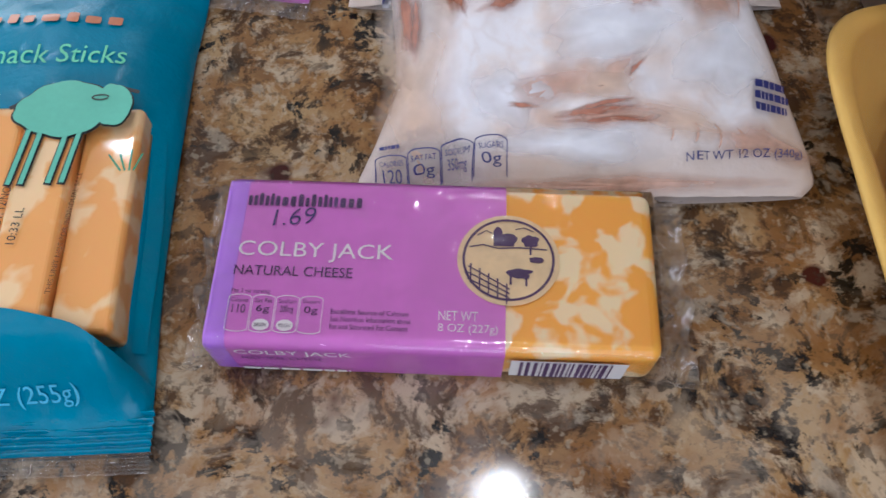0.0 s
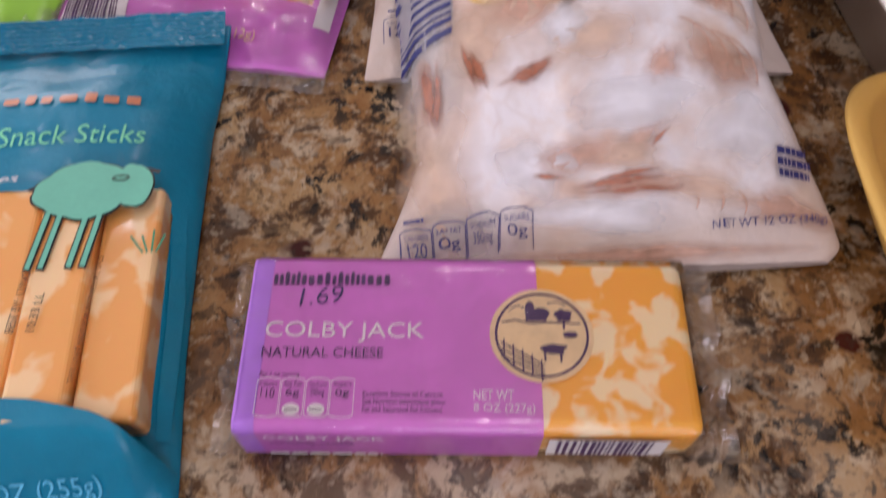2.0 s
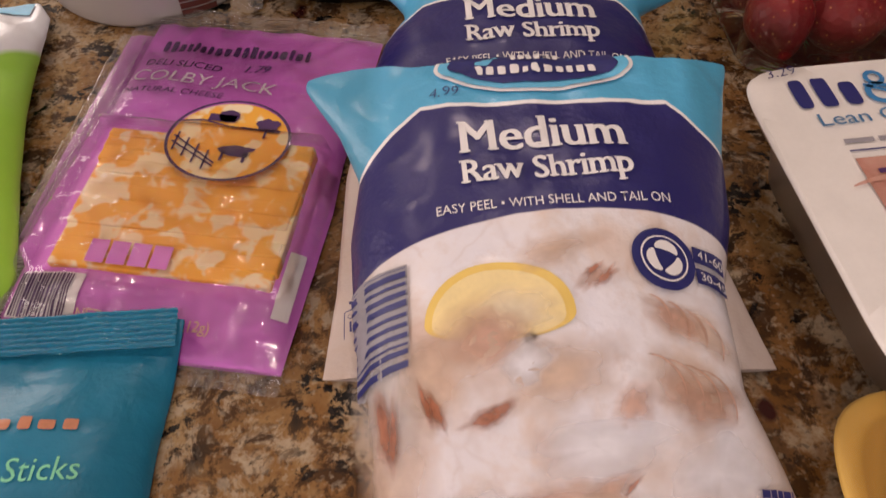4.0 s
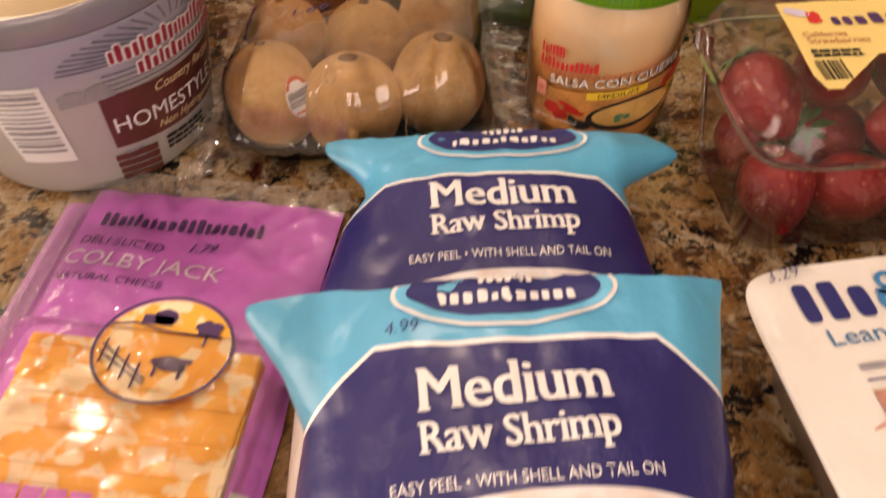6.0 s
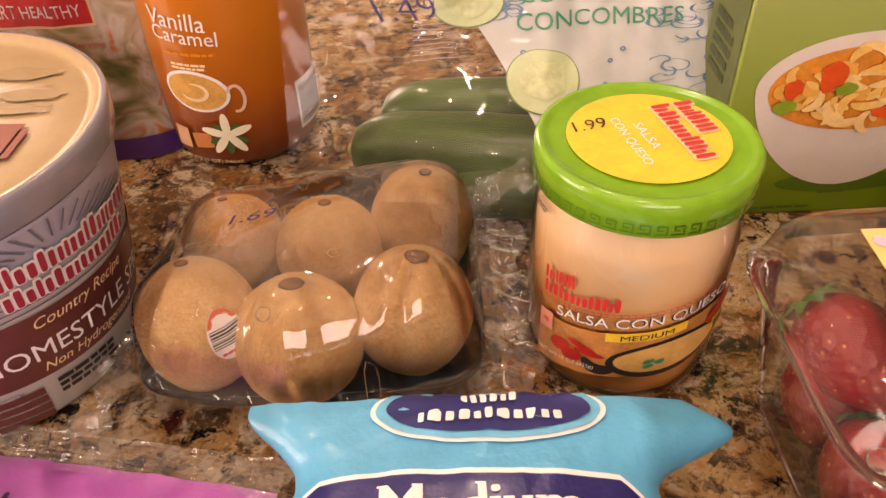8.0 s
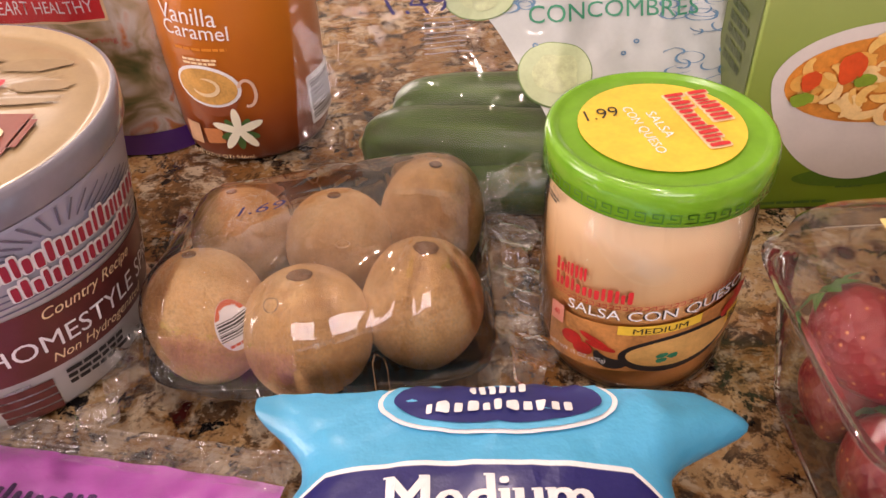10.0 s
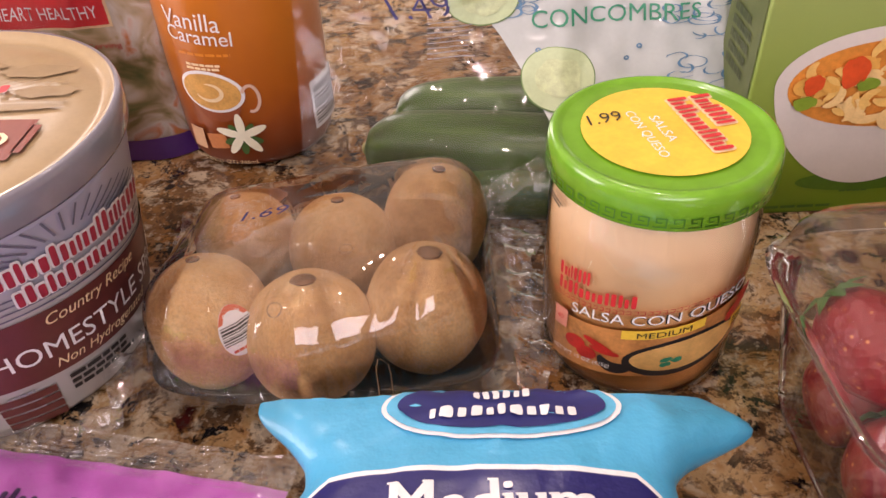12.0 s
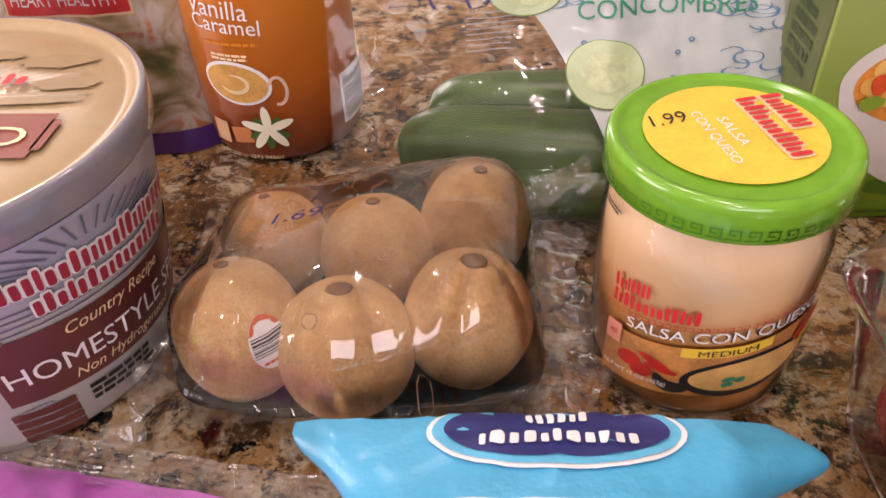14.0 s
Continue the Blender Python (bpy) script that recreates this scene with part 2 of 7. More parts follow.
def sh_serif(body, x0, y0, x1, y1, rot=0.0):
    """Slab serifs for the lettering that sh_text() puts into the same box."""
    vs, fs = sh_text(body, x0, y0, x1, y1)
    count = {}
    for f in fs:
        for a, b in zip(f, f[1:] + f[:1]):
            k = (min(a, b), max(a, b))
            count[k] = count.get(k, 0) + 1
    h = y1 - y0
    out = []
    for (a, b), n in count.items():
        (xa, ya), (xb, yb) = vs[a], vs[b]
        w = abs(xb - xa)
        if n == 1 and abs(ya - yb) < 0.004 * h and 0.06 * h < w < 0.20 * h:
            lo, hi = min(xa, xb), max(xa, xb)
            low = ya < y0 + 0.45 * h
            e = 0.075 * h
            out.append(sh_rect(lo - e, ya if low else ya - 0.055 * h, hi + (e if low else 0.02 * h), ya + 0.055 * h if low else ya))
    if not out:
        return [], []
    vs, fs = sh_join(*out)
    c, s = math.cos(radians(rot)), math.sin(radians(rot))
    return [(x0 + (x - x0) * c - (y - y0) * s, y0 + (x - x0) * s + (y - y0) * c) for x, y in vs], fs


def marks(x0, y0, x1, y1, n, seed, S, material, parent, off, rot=0.0, grow=0.0, name="wordmark"):
    """A wordmark that is not spelled out: n plain upright blocks of its letters' size."""
    rnd = random.Random(seed)
    widths = [rnd.uniform(0.7, 1.3) for _ in range(n)]
    x, h = 0.0, y1 - y0
    c, s = math.cos(radians(rot)), math.sin(radians(rot))
    for i, wi in enumerate(widths):
        w = wi * (x1 - x0) / sum(widths)
        rx, ry = w * 0.33 + grow, h / 2 * rnd.choice((0.72, 0.80, 1.0)) + grow
        e = rnd.uniform(0.30, 0.55)
        xm, ym = x + w / 2, ry - grow
        x += w

        def edge(a):
            px_, py_ = rx * math.copysign(abs(math.cos(a)) ** e, math.cos(a)), ry * math.copysign(abs(math.sin(a)) ** e, math.sin(a))
            return (px_ * c - py_ * s, px_ * s + py_ * c)
        lay(name, sh_star(x0 + xm * c - ym * s, y0 + xm * s + ym * c, edge, 20, 2), S, material, parent, off + 0.00002 * i)


def sh_join(*shapes):
    vs, fs = [], []
    for v, f in shapes:
        k = len(vs)
        vs += v
        fs += [tuple(i + k for i in q) for q in f]
    return vs, fs


def sh_bars(x0, y0, x1, y1, n, seed=1, gap=0.35, step_=0.01):
    """Unreadable small print: rows of bars."""
    rnd = random.Random(seed)
    out = []
    pitch = (y1 - y0) / n
    for i in range(n):
        x = x0
        end = x1 - rnd.random() * 0.2 * (x1 - x0)
        while x < end:
            w = min(end - x, (x1 - x0) * (0.08 + 0.14 * rnd.random()))
            out.append(sh_rect(x, y0 + pitch * i, x + w, y0 + pitch * (i + 1 - gap), step_))
            x += w + (x1 - x0) * 0.025
    return sh_join(*out)


def sh_barcode(x0, y0, x1, y1, seed=1, n=30, vertical=True):
    rnd = random.Random(seed)
    out, L = [], (x1 - x0 if vertical else y1 - y0)
    p = 0.0
    while p < L:
        w = L / n * (0.35 + 0.9 * rnd.random())
        out.append(sh_rect(x0 + p, y0, min(x0 + p + w, x1), y1, 0.006) if vertical else sh_rect(x0, y0 + p, x1, min(y0 + p + w, y1), 0.006))
        p += w + L / n * (0.4 + 0.7 * rnd.random())
    return sh_join(*out)


def lay(name, shape, S, material, parent, off=0.0004, label=""):
    """Lays a flat shape on to the surface S(u, v), a little proud of it."""
    vs, fs = shape[0], shape[1]
    out = []
    e = 0.0008
    for u, v in vs:
        p = Vector(S(u, v))
        n = (Vector(S(u + e, v)) - Vector(S(u - e, v))).cross(Vector(S(u, v + e)) - Vector(S(u, v - e)))
        n = n.normalized() if n.length > 1e-12 else Vector((0, 0, 1))
        out.append(p + n * off)
    ob = raw(name, out, fs, material, parent, label, smooth=True, uvs=shape[2] if len(shape) > 2 else vs)
    if name in ("barcode", "print_splash", "print_noodle", "film_spots", "lid_pattern", "label_pattern"):
        ob["kind"] = "stuff"
    return ob


def sheet(name, S, u0, u1, v0, v1, nu, nv, material, parent, label="", flip=False):
    vs, fs, uv = [], [], []
    for j in range(nv + 1):
        for i in range(nu + 1):
            u, v = u0 + (u1 - u0) * i / nu, v0 + (v1 - v0) * j / nv
            vs.append(S(u, v))
            uv.append((u, v))
    for j in range(nv):
        for i in range(nu):
            q = (j * (nu + 1) + i, j * (nu + 1) + i + 1, (j + 1) * (nu + 1) + i + 1, (j + 1) * (nu + 1) + i)
            fs.append(q[::-1] if flip else q)
    return raw(name, vs, fs, material, parent, label, uvs=uv)


def smin01(x):
    return max(0.0, min(1.0, x))


class Pouch:
    """A filled bag: its two side lines, the height of its edge, of its middle above and below."""

    def __init__(self, left, right, edge, top, under, v0, v1, a=2.6, b=0.55, wrinkle=0.0012, freq=38.0, seed=0.0):
        self.l, self.r, self.e, self.t, self.b = prof(left, 0.014), prof(right, 0.014), prof(edge), prof(top), prof(under)
        self.v0, self.v1, self.pa, self.pb, self.w, self.f, self.seed = v0, v1, a, b, wrinkle, freq, seed

    def point(self, u, v, up=True):
        v = max(self.v0, min(self.v1, v))
        l, r = self.l(v), self.r(v)
        s = max(-1.0, min(1.0, (u - (l + r) / 2) / ((r - l) / 2)))
        p = max(0.0, 1 - abs(s) ** self.pa) ** self.pb
        e = self.e(v)
        z = e + ((self.t(v) if up else self.b(v)) - e) * p
        if up:
            k = max(0.0, min(1.0, (v / (self.v1 if v > 0 else self.v0) - 0.55) / 0.35))
            z += 0.0016 * k * (0.35 + 0.65 * p) * ((1 - abs(noise.noise(Vector((u * 50 + self.seed, v * 38, self.seed))))) ** 5 - 0.3)
            z += self.w * fbm(u * self.f, v * self.f, self.seed) * (0.25 + 0.75 * p)
        return Vector((u, v, z))

    def top(self, u, v):
        p = self.point(u, v)
        if v > self.v1:
            p += Vector((0, 0.25 * (v - self.v1), -(v - self.v1)))
        return p

    def build(self, name, material, parent, nu=60, nv=90, label=""):
        vs, fs, uv = [], [], []
        for up in (True, False):
            base = len(vs)
            for j in range(nv + 1):
                v = self.v0 + (self.v1 - self.v0) * j / nv
                l, r = self.l(v), self.r(v)
                for i in range(nu + 1):
                    s = -math.cos(math.pi * i / nu)
                    u = (l + r) / 2 + s * (r - l) / 2
                    vs.append(self.point(u, v, up))
                    uv.append((u, v))
            for j in range(nv):
                for i in range(nu):
                    q = (base + j * (nu + 1) + i, base + j * (nu + 1) + i + 1, base + (j + 1) * (nu + 1) + i + 1, base + (j + 1) * (nu + 1) + i)
                    fs.append(q if up else q[::-1])
        return raw(name, vs, fs, material, parent, label, uvs=uv)


# ---- materials ----
def granite():
    m, nt, b, co = shader("polished_granite")

    def at(x, y, z, src):
        return nd(nt, "ShaderNodeMapping", {0: src, 1: (x, y, z)}).outputs[0]
    drift = nd(nt, "ShaderNodeVectorMath", {0: nd(nt, "ShaderNodeTexNoise", {"Vector": co, "Scale": 24.0, "Detail": 3.0}).outputs[1], 3: 0.030}, operation="SCALE").outputs[0]
    warp = nd(nt, "ShaderNodeVectorMath", {0: co, 1: drift}, operation="ADD").outputs[0]
    # wide drifts of ochre, cream and grey
    base = ramp(nt, nz(nt, warp, 11.5, 6, 0.66), [(0.30, (0.070, 0.034, 0.014)), (0.41, (0.175, 0.090, 0.036)), (0.49, (0.285, 0.158, 0.062)), (0.57, (0.385, 0.255, 0.125)), (0.70, (0.440, 0.335, 0.215))])
    # pale feldspar
    base = mixc(nt, mth(nt, "MULTIPLY", step(nt, nz(nt, at(1.1, 4.7, 0.2, warp), 50, 6, 0.66), 0.555, 0.04), 0.85), base, (0.490, 0.395, 0.280))
    # gold and rust stains
    base = mixc(nt, mth(nt, "MULTIPLY", step(nt, nz(nt, at(0.7, 2.9, 1.4, co), 36, 5, 0.62), 0.55, 0.07), 0.70), base, (0.215, 0.092, 0.022))
    # brown and black mica in clusters
    cluster = step(nt, nz(nt, at(2.2, 0.6, 3.0, co), 15, 3), 0.45, 0.09)
    base = mixc(nt, mth(nt, "MULTIPLY", step(nt, nz(nt, at(3.1, 1.7, 0.4, warp), 66, 6, 0.70), 0.545, 0.035), 0.9), base, (0.057, 0.026, 0.011))
    base = mixc(nt, mth(nt, "MULTIPLY", step(nt, nz(nt, at(5.3, 0.2, 2.2, warp), 82, 6, 0.68), 0.56, 0.02), cluster), base, (0.008, 0.007, 0.008))
    # grey quartz and garnets
    base = mixc(nt, mth(nt, "MULTIPLY", step(nt, nz(nt, at(8.0, 3.3, 1.0, warp), 60, 4, 0.6), 0.62, 0.03), 0.7), base, (0.360, 0.300, 0.225))
    v = nd(nt, "ShaderNodeTexVoronoi", {"Vector": warp, "Scale": 34.0})
    keep = mth(nt, "LESS_THAN", nd(nt, "ShaderNodeSeparateColor", {0: v.outputs[1]}).outputs[0], 0.13)
    base = mixc(nt, mth(nt, "MULTIPLY", keep, mth(nt, "SUBTRACT", 1.0, step(nt, v.outputs[0], 0.20, 0.04))), base, (0.046, 0.008, 0.007))
    base = mixc(nt, mth(nt, "MULTIPLY", step(nt, nz(nt, co, 300, 3), 0.60, 0.05), 0.55), base, (0.038, 0.027, 0.020))
    base = mixc(nt, mth(nt, "MULTIPLY", step(nt, nz(nt, at(1, 1, 1, co), 240, 2), 0.63, 0.04), 0.4), base, (0.480, 0.400, 0.280))
    # a paler, greyer drift along the near edge
    drift_y = mth(nt, "ADD", nd(nt, "ShaderNodeSeparateXYZ", {0: co}).outputs[1], mth(nt, "MULTIPLY", mth(nt, "SUBTRACT", nz(nt, co, 9, 4), 0.5), 0.30))
    pale = nd(nt, "ShaderNodeMapRange", {0: drift_y, 1: 0.18, 2: 0.02, 3: 0.0, 4: 1.0}).outputs[0]
    base = mixc(nt, mth(nt, "MULTIPLY", pale, mth(nt, "MULTIPLY", step(nt, nz(nt, at(4.0, 2.0, 6.0, warp), 48, 6, 0.66), 0.49, 0.05), 0.50)), base, (0.520, 0.440, 0.350))
    nt.links.new(base, b.inputs["Base Color"])
    nt.links.new(ramp(nt, nz(nt, co, 30, 4), [(0.3, (0.07,) * 3), (0.8, (0.20,) * 3)]), b.inputs["Roughness"])
    b.inputs["Specular IOR Level"].default_value = 0.45
    bump(nt, b, nz(nt, co, 200, 3), 0.05, 0.0004)
    return m


def marbled_cheese(name, orange=(0.95, 0.46, 0.05), cream=(0.95, 0.84, 0.60), scale=78.0, coat=0.3):
    m, nt, b, co = shader(name)
    n = nd(nt, "ShaderNodeTexNoise", {"Vector": co, "Scale": scale, "Detail": 2.5, "Roughness": 0.5, "Distortion": 0.3}).outputs[0]
    col = mixc(nt, step(nt, n, 0.525, 0.04), orange, cream)
    col = mixc(nt, mth(nt, "MULTIPLY", nz(nt, co, 40, 3), 0.25), col, (0.92, 0.50, 0.10))
    nt.links.new(col, b.inputs["Base Color"])
    b.inputs["Roughness"].default_value = 0.42
    b.inputs["Subsurface Weight"].default_value = 0.12
    b.inputs["Subsurface Scale"].default_value = 0.004
    b.inputs["Coat Weight"].default_value = coat
    b.inputs["Coat Roughness"].default_value = 0.07
    bump(nt, b, nz(nt, co, 130, 4), 0.12, 0.001)
    return m


def shrimp_print():
    """Light blue head, white line, navy band and a photo of shrimp on ice."""
    m, nt, b, co = shader("printed_shrimp_film")
    uv = nd(nt, "ShaderNodeUVMap", uv_map="uv").outputs[0]
    sep = nd(nt, "ShaderNodeSeparateXYZ", {0: uv})
    u, v = sep.outputs[0], sep.outputs[1]
    over = mth(nt, "MAXIMUM", mth(nt, "SUBTRACT", mth(nt, "ABSOLUTE", u), 0.050), 0.0)
    l1 = mth(nt, "SUBTRACT", 0.076, mth(nt, "MULTIPLY", over, 0.85))
    du = mth(nt, "SUBTRACT", u, 0.010)
    l2 = mth(nt, "SUBTRACT", 0.0225, mth(nt, "MULTIPLY", mth(nt, "MULTIPLY", du, du), 2.2))
    uvv = nd(nt, "ShaderNodeMapping", {0: uv}).outputs[0]
    n1 = nz(nt, uvv, 24, 4, 0.55, 0.4)
    photo = ramp(nt, n1, [(0.32, (0.66, 0.50, 0.43)), (0.40, (0.74, 0.65, 0.62)), (0.48, (0.80, 0.78, 0.82)), (0.7, (0.80, 0.81, 0.90))])
    photo = mixc(nt, mth(nt, "MULTIPLY", step(nt, nz(nt, uvv, 80, 5, 0.65), 0.60, 0.08), 0.22), photo, (0.58, 0.38, 0.28))
    vein = mth(nt, "SUBTRACT", 1.0, step(nt, vor(nt, nd(nt, "ShaderNodeVectorMath", {0: uvv, 1: nd(nt, "ShaderNodeVectorMath", {0: nd(nt, "ShaderNodeTexNoise", {"Vector": uvv, "Scale": 60.0}).outputs[1], 3: 0.02}, operation="SCALE").outputs[0]}, operation="ADD").outputs[0], 46, "DISTANCE_TO_EDGE"), 0.035, 0.03))
    photo = mixc(nt, mth(nt, "MULTIPLY", mth(nt, "MULTIPLY", vein, step(nt, nz(nt, uvv, 33, 3), 0.50, 0.06)), 0.12), photo, (0.36, 0.20, 0.13))
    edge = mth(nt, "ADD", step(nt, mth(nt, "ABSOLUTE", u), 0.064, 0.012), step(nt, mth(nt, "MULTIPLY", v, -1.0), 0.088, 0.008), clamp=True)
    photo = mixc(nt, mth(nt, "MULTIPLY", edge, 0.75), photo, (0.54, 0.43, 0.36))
    col = mixc(nt, step(nt, mth(nt, "SUBTRACT", v, l2), 0.0, 0.0003), photo, (0.015, 0.015, 0.135))
    col = mixc(nt, step(nt, mth(nt, "SUBTRACT", v, l1), -0.0016, 0.0002), col, (0.86, 0.86, 0.88))
    col = mixc(nt, step(nt, mth(nt, "SUBTRACT", v, l1), 0.0004, 0.0002), col, (0.065, 0.42, 0.70))
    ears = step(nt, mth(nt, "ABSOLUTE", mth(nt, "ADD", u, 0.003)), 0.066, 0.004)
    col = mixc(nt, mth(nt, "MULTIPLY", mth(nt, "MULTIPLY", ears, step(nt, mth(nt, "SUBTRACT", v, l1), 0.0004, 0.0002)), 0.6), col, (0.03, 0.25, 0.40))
    nt.links.new(col, b.inputs["Base Color"])
    b.inputs["Roughness"].default_value = 0.34
    b.inputs["Coat Weight"].default_value = 0.25
    b.inputs["Coat Roughness"].default_value = 0.18
    bump(nt, b, mth(nt, "ADD", nz(nt, co, 60, 4, 0.6), mth(nt, "MULTIPLY", nz(nt, co, 240, 2), 0.3)), 0.36, 0.002)
    return m


def kiwi_skin():
    m, nt, b, co = shader("fuzzy_kiwi_skin")
    co = nd(nt, "ShaderNodeVectorMath", {0: co, 1: nd(nt, "ShaderNodeVectorMath", {0: (1.0, 2.0, 3.0), 3: nd(nt, "ShaderNodeObjectInfo").outputs["Random"]}, operation="SCALE").outputs[0]}, operation="ADD").outputs[0]
    n = nz(nt, co, 55, 5, 0.65)
    col = ramp(nt, n, [(0.3, (0.50, 0.27, 0.10)), (0.5, (0.70, 0.42, 0.17)), (0.7, (0.78, 0.55, 0.27))])
    fuzz = nz(nt, nd(nt, "ShaderNodeMapping", {0: co, 3: (1.0, 1.0, 0.75)}).outputs[0], 900, 3, 0.75)
    col = mixc(nt, mth(nt, "MULTIPLY", step(nt, fuzz, 0.54, 0.12), 0.45), col, (0.30, 0.17, 0.075))
    nt.links.new(col, b.inputs["Base Color"])
    b.inputs["Roughness"].default_value = 0.85
    b.inputs["Sheen Weight"].default_value = 0.5
    b.inputs["Sheen Tint"].default_value = (0.8, 0.6, 0.4, 1)
    bump(nt, b, mth(nt, "ADD", fuzz, mth(nt, "MULTIPLY", nz(nt, co, 90, 3), 0.8)), 0.6, 0.0010)
    return m


def berry_skin():
    m, nt, b, co = shader("strawberry_skin")
    v = vor(nt, co, 260)
    col = mixc(nt, nz(nt, co, 45, 3), (0.30, 0.009, 0.014), (0.17, 0.004, 0.008))
    col = mixc(nt, mth(nt, "SUBTRACT", 1.0, step(nt, v, 0.16, 0.05)), col, (0.60, 0.20, 0.06))
    nt.links.new(col, b.inputs["Base Color"])
    b.inputs["Roughness"].default_value = 0.48
    bump(nt, b, v, 0.6, 0.0012)
    return m


def cucumber_skin():
    m, nt, b, co = shader("cucumber_skin")
    st = nz(nt, nd(nt, "ShaderNodeMapping", {0: co, 3: (0.12, 1.0, 1.0)}).outputs[0], 120, 4)
    col = ramp(nt, st, [(0.3, (0.020, 0.052, 0.006)), (0.6, (0.048, 0.110, 0.012)), (0.75, (0.10, 0.17, 0.035))])
    nt.links.new(col, b.inputs["Base Color"])
    b.inputs["Roughness"].default_value = 0.35
    bump(nt, b, nz(nt, co, 90, 4), 0.35, 0.002)
    return m


def raw_meat(name, a, c):
    m, nt, b, co = shader(name)
    n = nz(nt, co, 45, 5, 0.6, 0.7)
    nt.links.new(ramp(nt, n, [(0.3, a), (0.65, c)]), b.inputs["Base Color"])
    b.inputs["Roughness"].default_value = 0.3
    b.inputs["Subsurface Weight"].default_value = 0.15
    b.inputs["Subsurface Scale"].default_value = 0.005
    bump(nt, b, nz(nt, co, 120, 3), 0.4, 0.002)
    return m


def sauce():
    m, nt, b, co = shader("cheese_sauce_in_glass")
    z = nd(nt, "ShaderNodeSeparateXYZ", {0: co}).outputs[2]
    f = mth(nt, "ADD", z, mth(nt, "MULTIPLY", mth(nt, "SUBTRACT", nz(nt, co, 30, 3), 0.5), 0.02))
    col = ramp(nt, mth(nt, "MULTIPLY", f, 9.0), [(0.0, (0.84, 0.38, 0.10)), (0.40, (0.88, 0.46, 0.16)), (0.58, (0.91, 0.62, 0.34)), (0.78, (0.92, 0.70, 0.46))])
    nt.links.new(col, b.inputs["Base Color"])
    b.inputs["Roughness"].default_value = 0.5
    b.inputs["Coat Weight"].default_value = 1.0
    b.inputs["Coat Roughness"].default_value = 0.03
    bump(nt, b, nz(nt, co, 160, 3), 0.06, 0.001)
    return m


M_GRANITE = granite()
M_CHEESE = marbled_cheese("marbled_cheese")
M_STICK = marbled_cheese("marbled_cheese_stick", (0.80, 0.36, 0.10), (0.86, 0.62, 0.36), 62.0, 0.7)
M_PURPLE = plain("purple_print_film", (0.66, 0.19, 0.66), 0.36, vary=0.10, relief=0.35, relief_scale=120, coat=0.4)
M_VIOLET = plain("violet_film_edge", (0.50, 0.22, 0.82), 0.3, vary=0.12, relief=0.25, relief_scale=140, coat=0.5)
M_INK = plain("dark_purple_ink", (0.07, 0.025, 0.12), 0.45, relief=0)
M_WHITE_INK = plain("white_ink", (0.83, 0.82, 0.84), 0.45, vary=0.04, relief=0)
M_BLACK_INK = plain("black_ink", (0.02, 0.018, 0.02), 0.45, relief=0)
M_PEN = plain("blue_marker_ink", (0.030, 0.028, 0.15), 0.5, relief=0)
M_CREAM_INK = plain("cream_ink", (0.86, 0.66, 0.40), 0.45, relief=0)
M_NAVY_INK = plain("navy_ink", (0.018, 0.022, 0.15), 0.45, relief=0)
M_SKY_INK = plain("sky_blue_ink", (0.10, 0.48, 0.75), 0.45, relief=0)
M_RED_INK = plain("red_ink", (0.62, 0.03, 0.035), 0.45, relief=0)
M_YELLOW_INK = plain("yellow_ink", (0.84, 0.56, 0.06), 0.45, relief=0)
M_GREEN_INK = plain("green_ink", (0.02, 0.25, 0.14), 0.45, relief=0)
M_GREY_INK = plain("grey_ink", (0.30, 0.29, 0.33), 0.5, relief=0)
M_FILM = clear_film("clear_film", gloss=0.0, relief=0.30, scale=55, ior=1.33)
M_FILM_FLAT = clear_film("tight_clear_film", gloss=0.0, relief=0.22, scale=40)
M_SLICE_FILM = clear_film("crinkled_window_film", gloss=0.01, relief=1.0, scale=75, ior=1.50, rough=0.07, stretch=(0.45, 1.0, 1.0))
M_CRINKLE = clear_film("crinkled_clear_film", gloss=0.06, relief=1.0, scale=110, haze=0.12)
M_SHRIMP = shrimp_print()
M_FOAM_WHITE = plain("white_plastic_tray", (0.80, 0.78, 0.76), 0.35, vary=0.04, relief=0.05, coat=0.3)
M_PLASTER = plain("painted_plaster", (0.62, 0.56, 0.48), 0.9, vary=0.06, scale=3, relief=0.2, relief_scale=60)
M_WOOD = plain("stained_cabinet_wood", (0.17, 0.075, 0.030), 0.45, vary=0.35, scale=12, relief=0.1)

# ---- the room and the worktop ----
bm = box_bm(-1.15, 1.35, -0.22, 1.45, -0.03, 0.0, 0.006, 3)
worktop = part("worktop", bm, M_GRANITE, None)
tagged(worktop, "speckled brown and cream polished granite worktop", "worktop", kind="structure")
base = part("kitchen_island", box_bm(-1.10, 1.30, -0.10, 1.40, -0.90, -0.032, 0.004, 2), M_WOOD, None, smooth=False)
tagged(base, "stained wooden island under the granite worktop", "cabinet", kind="structure")


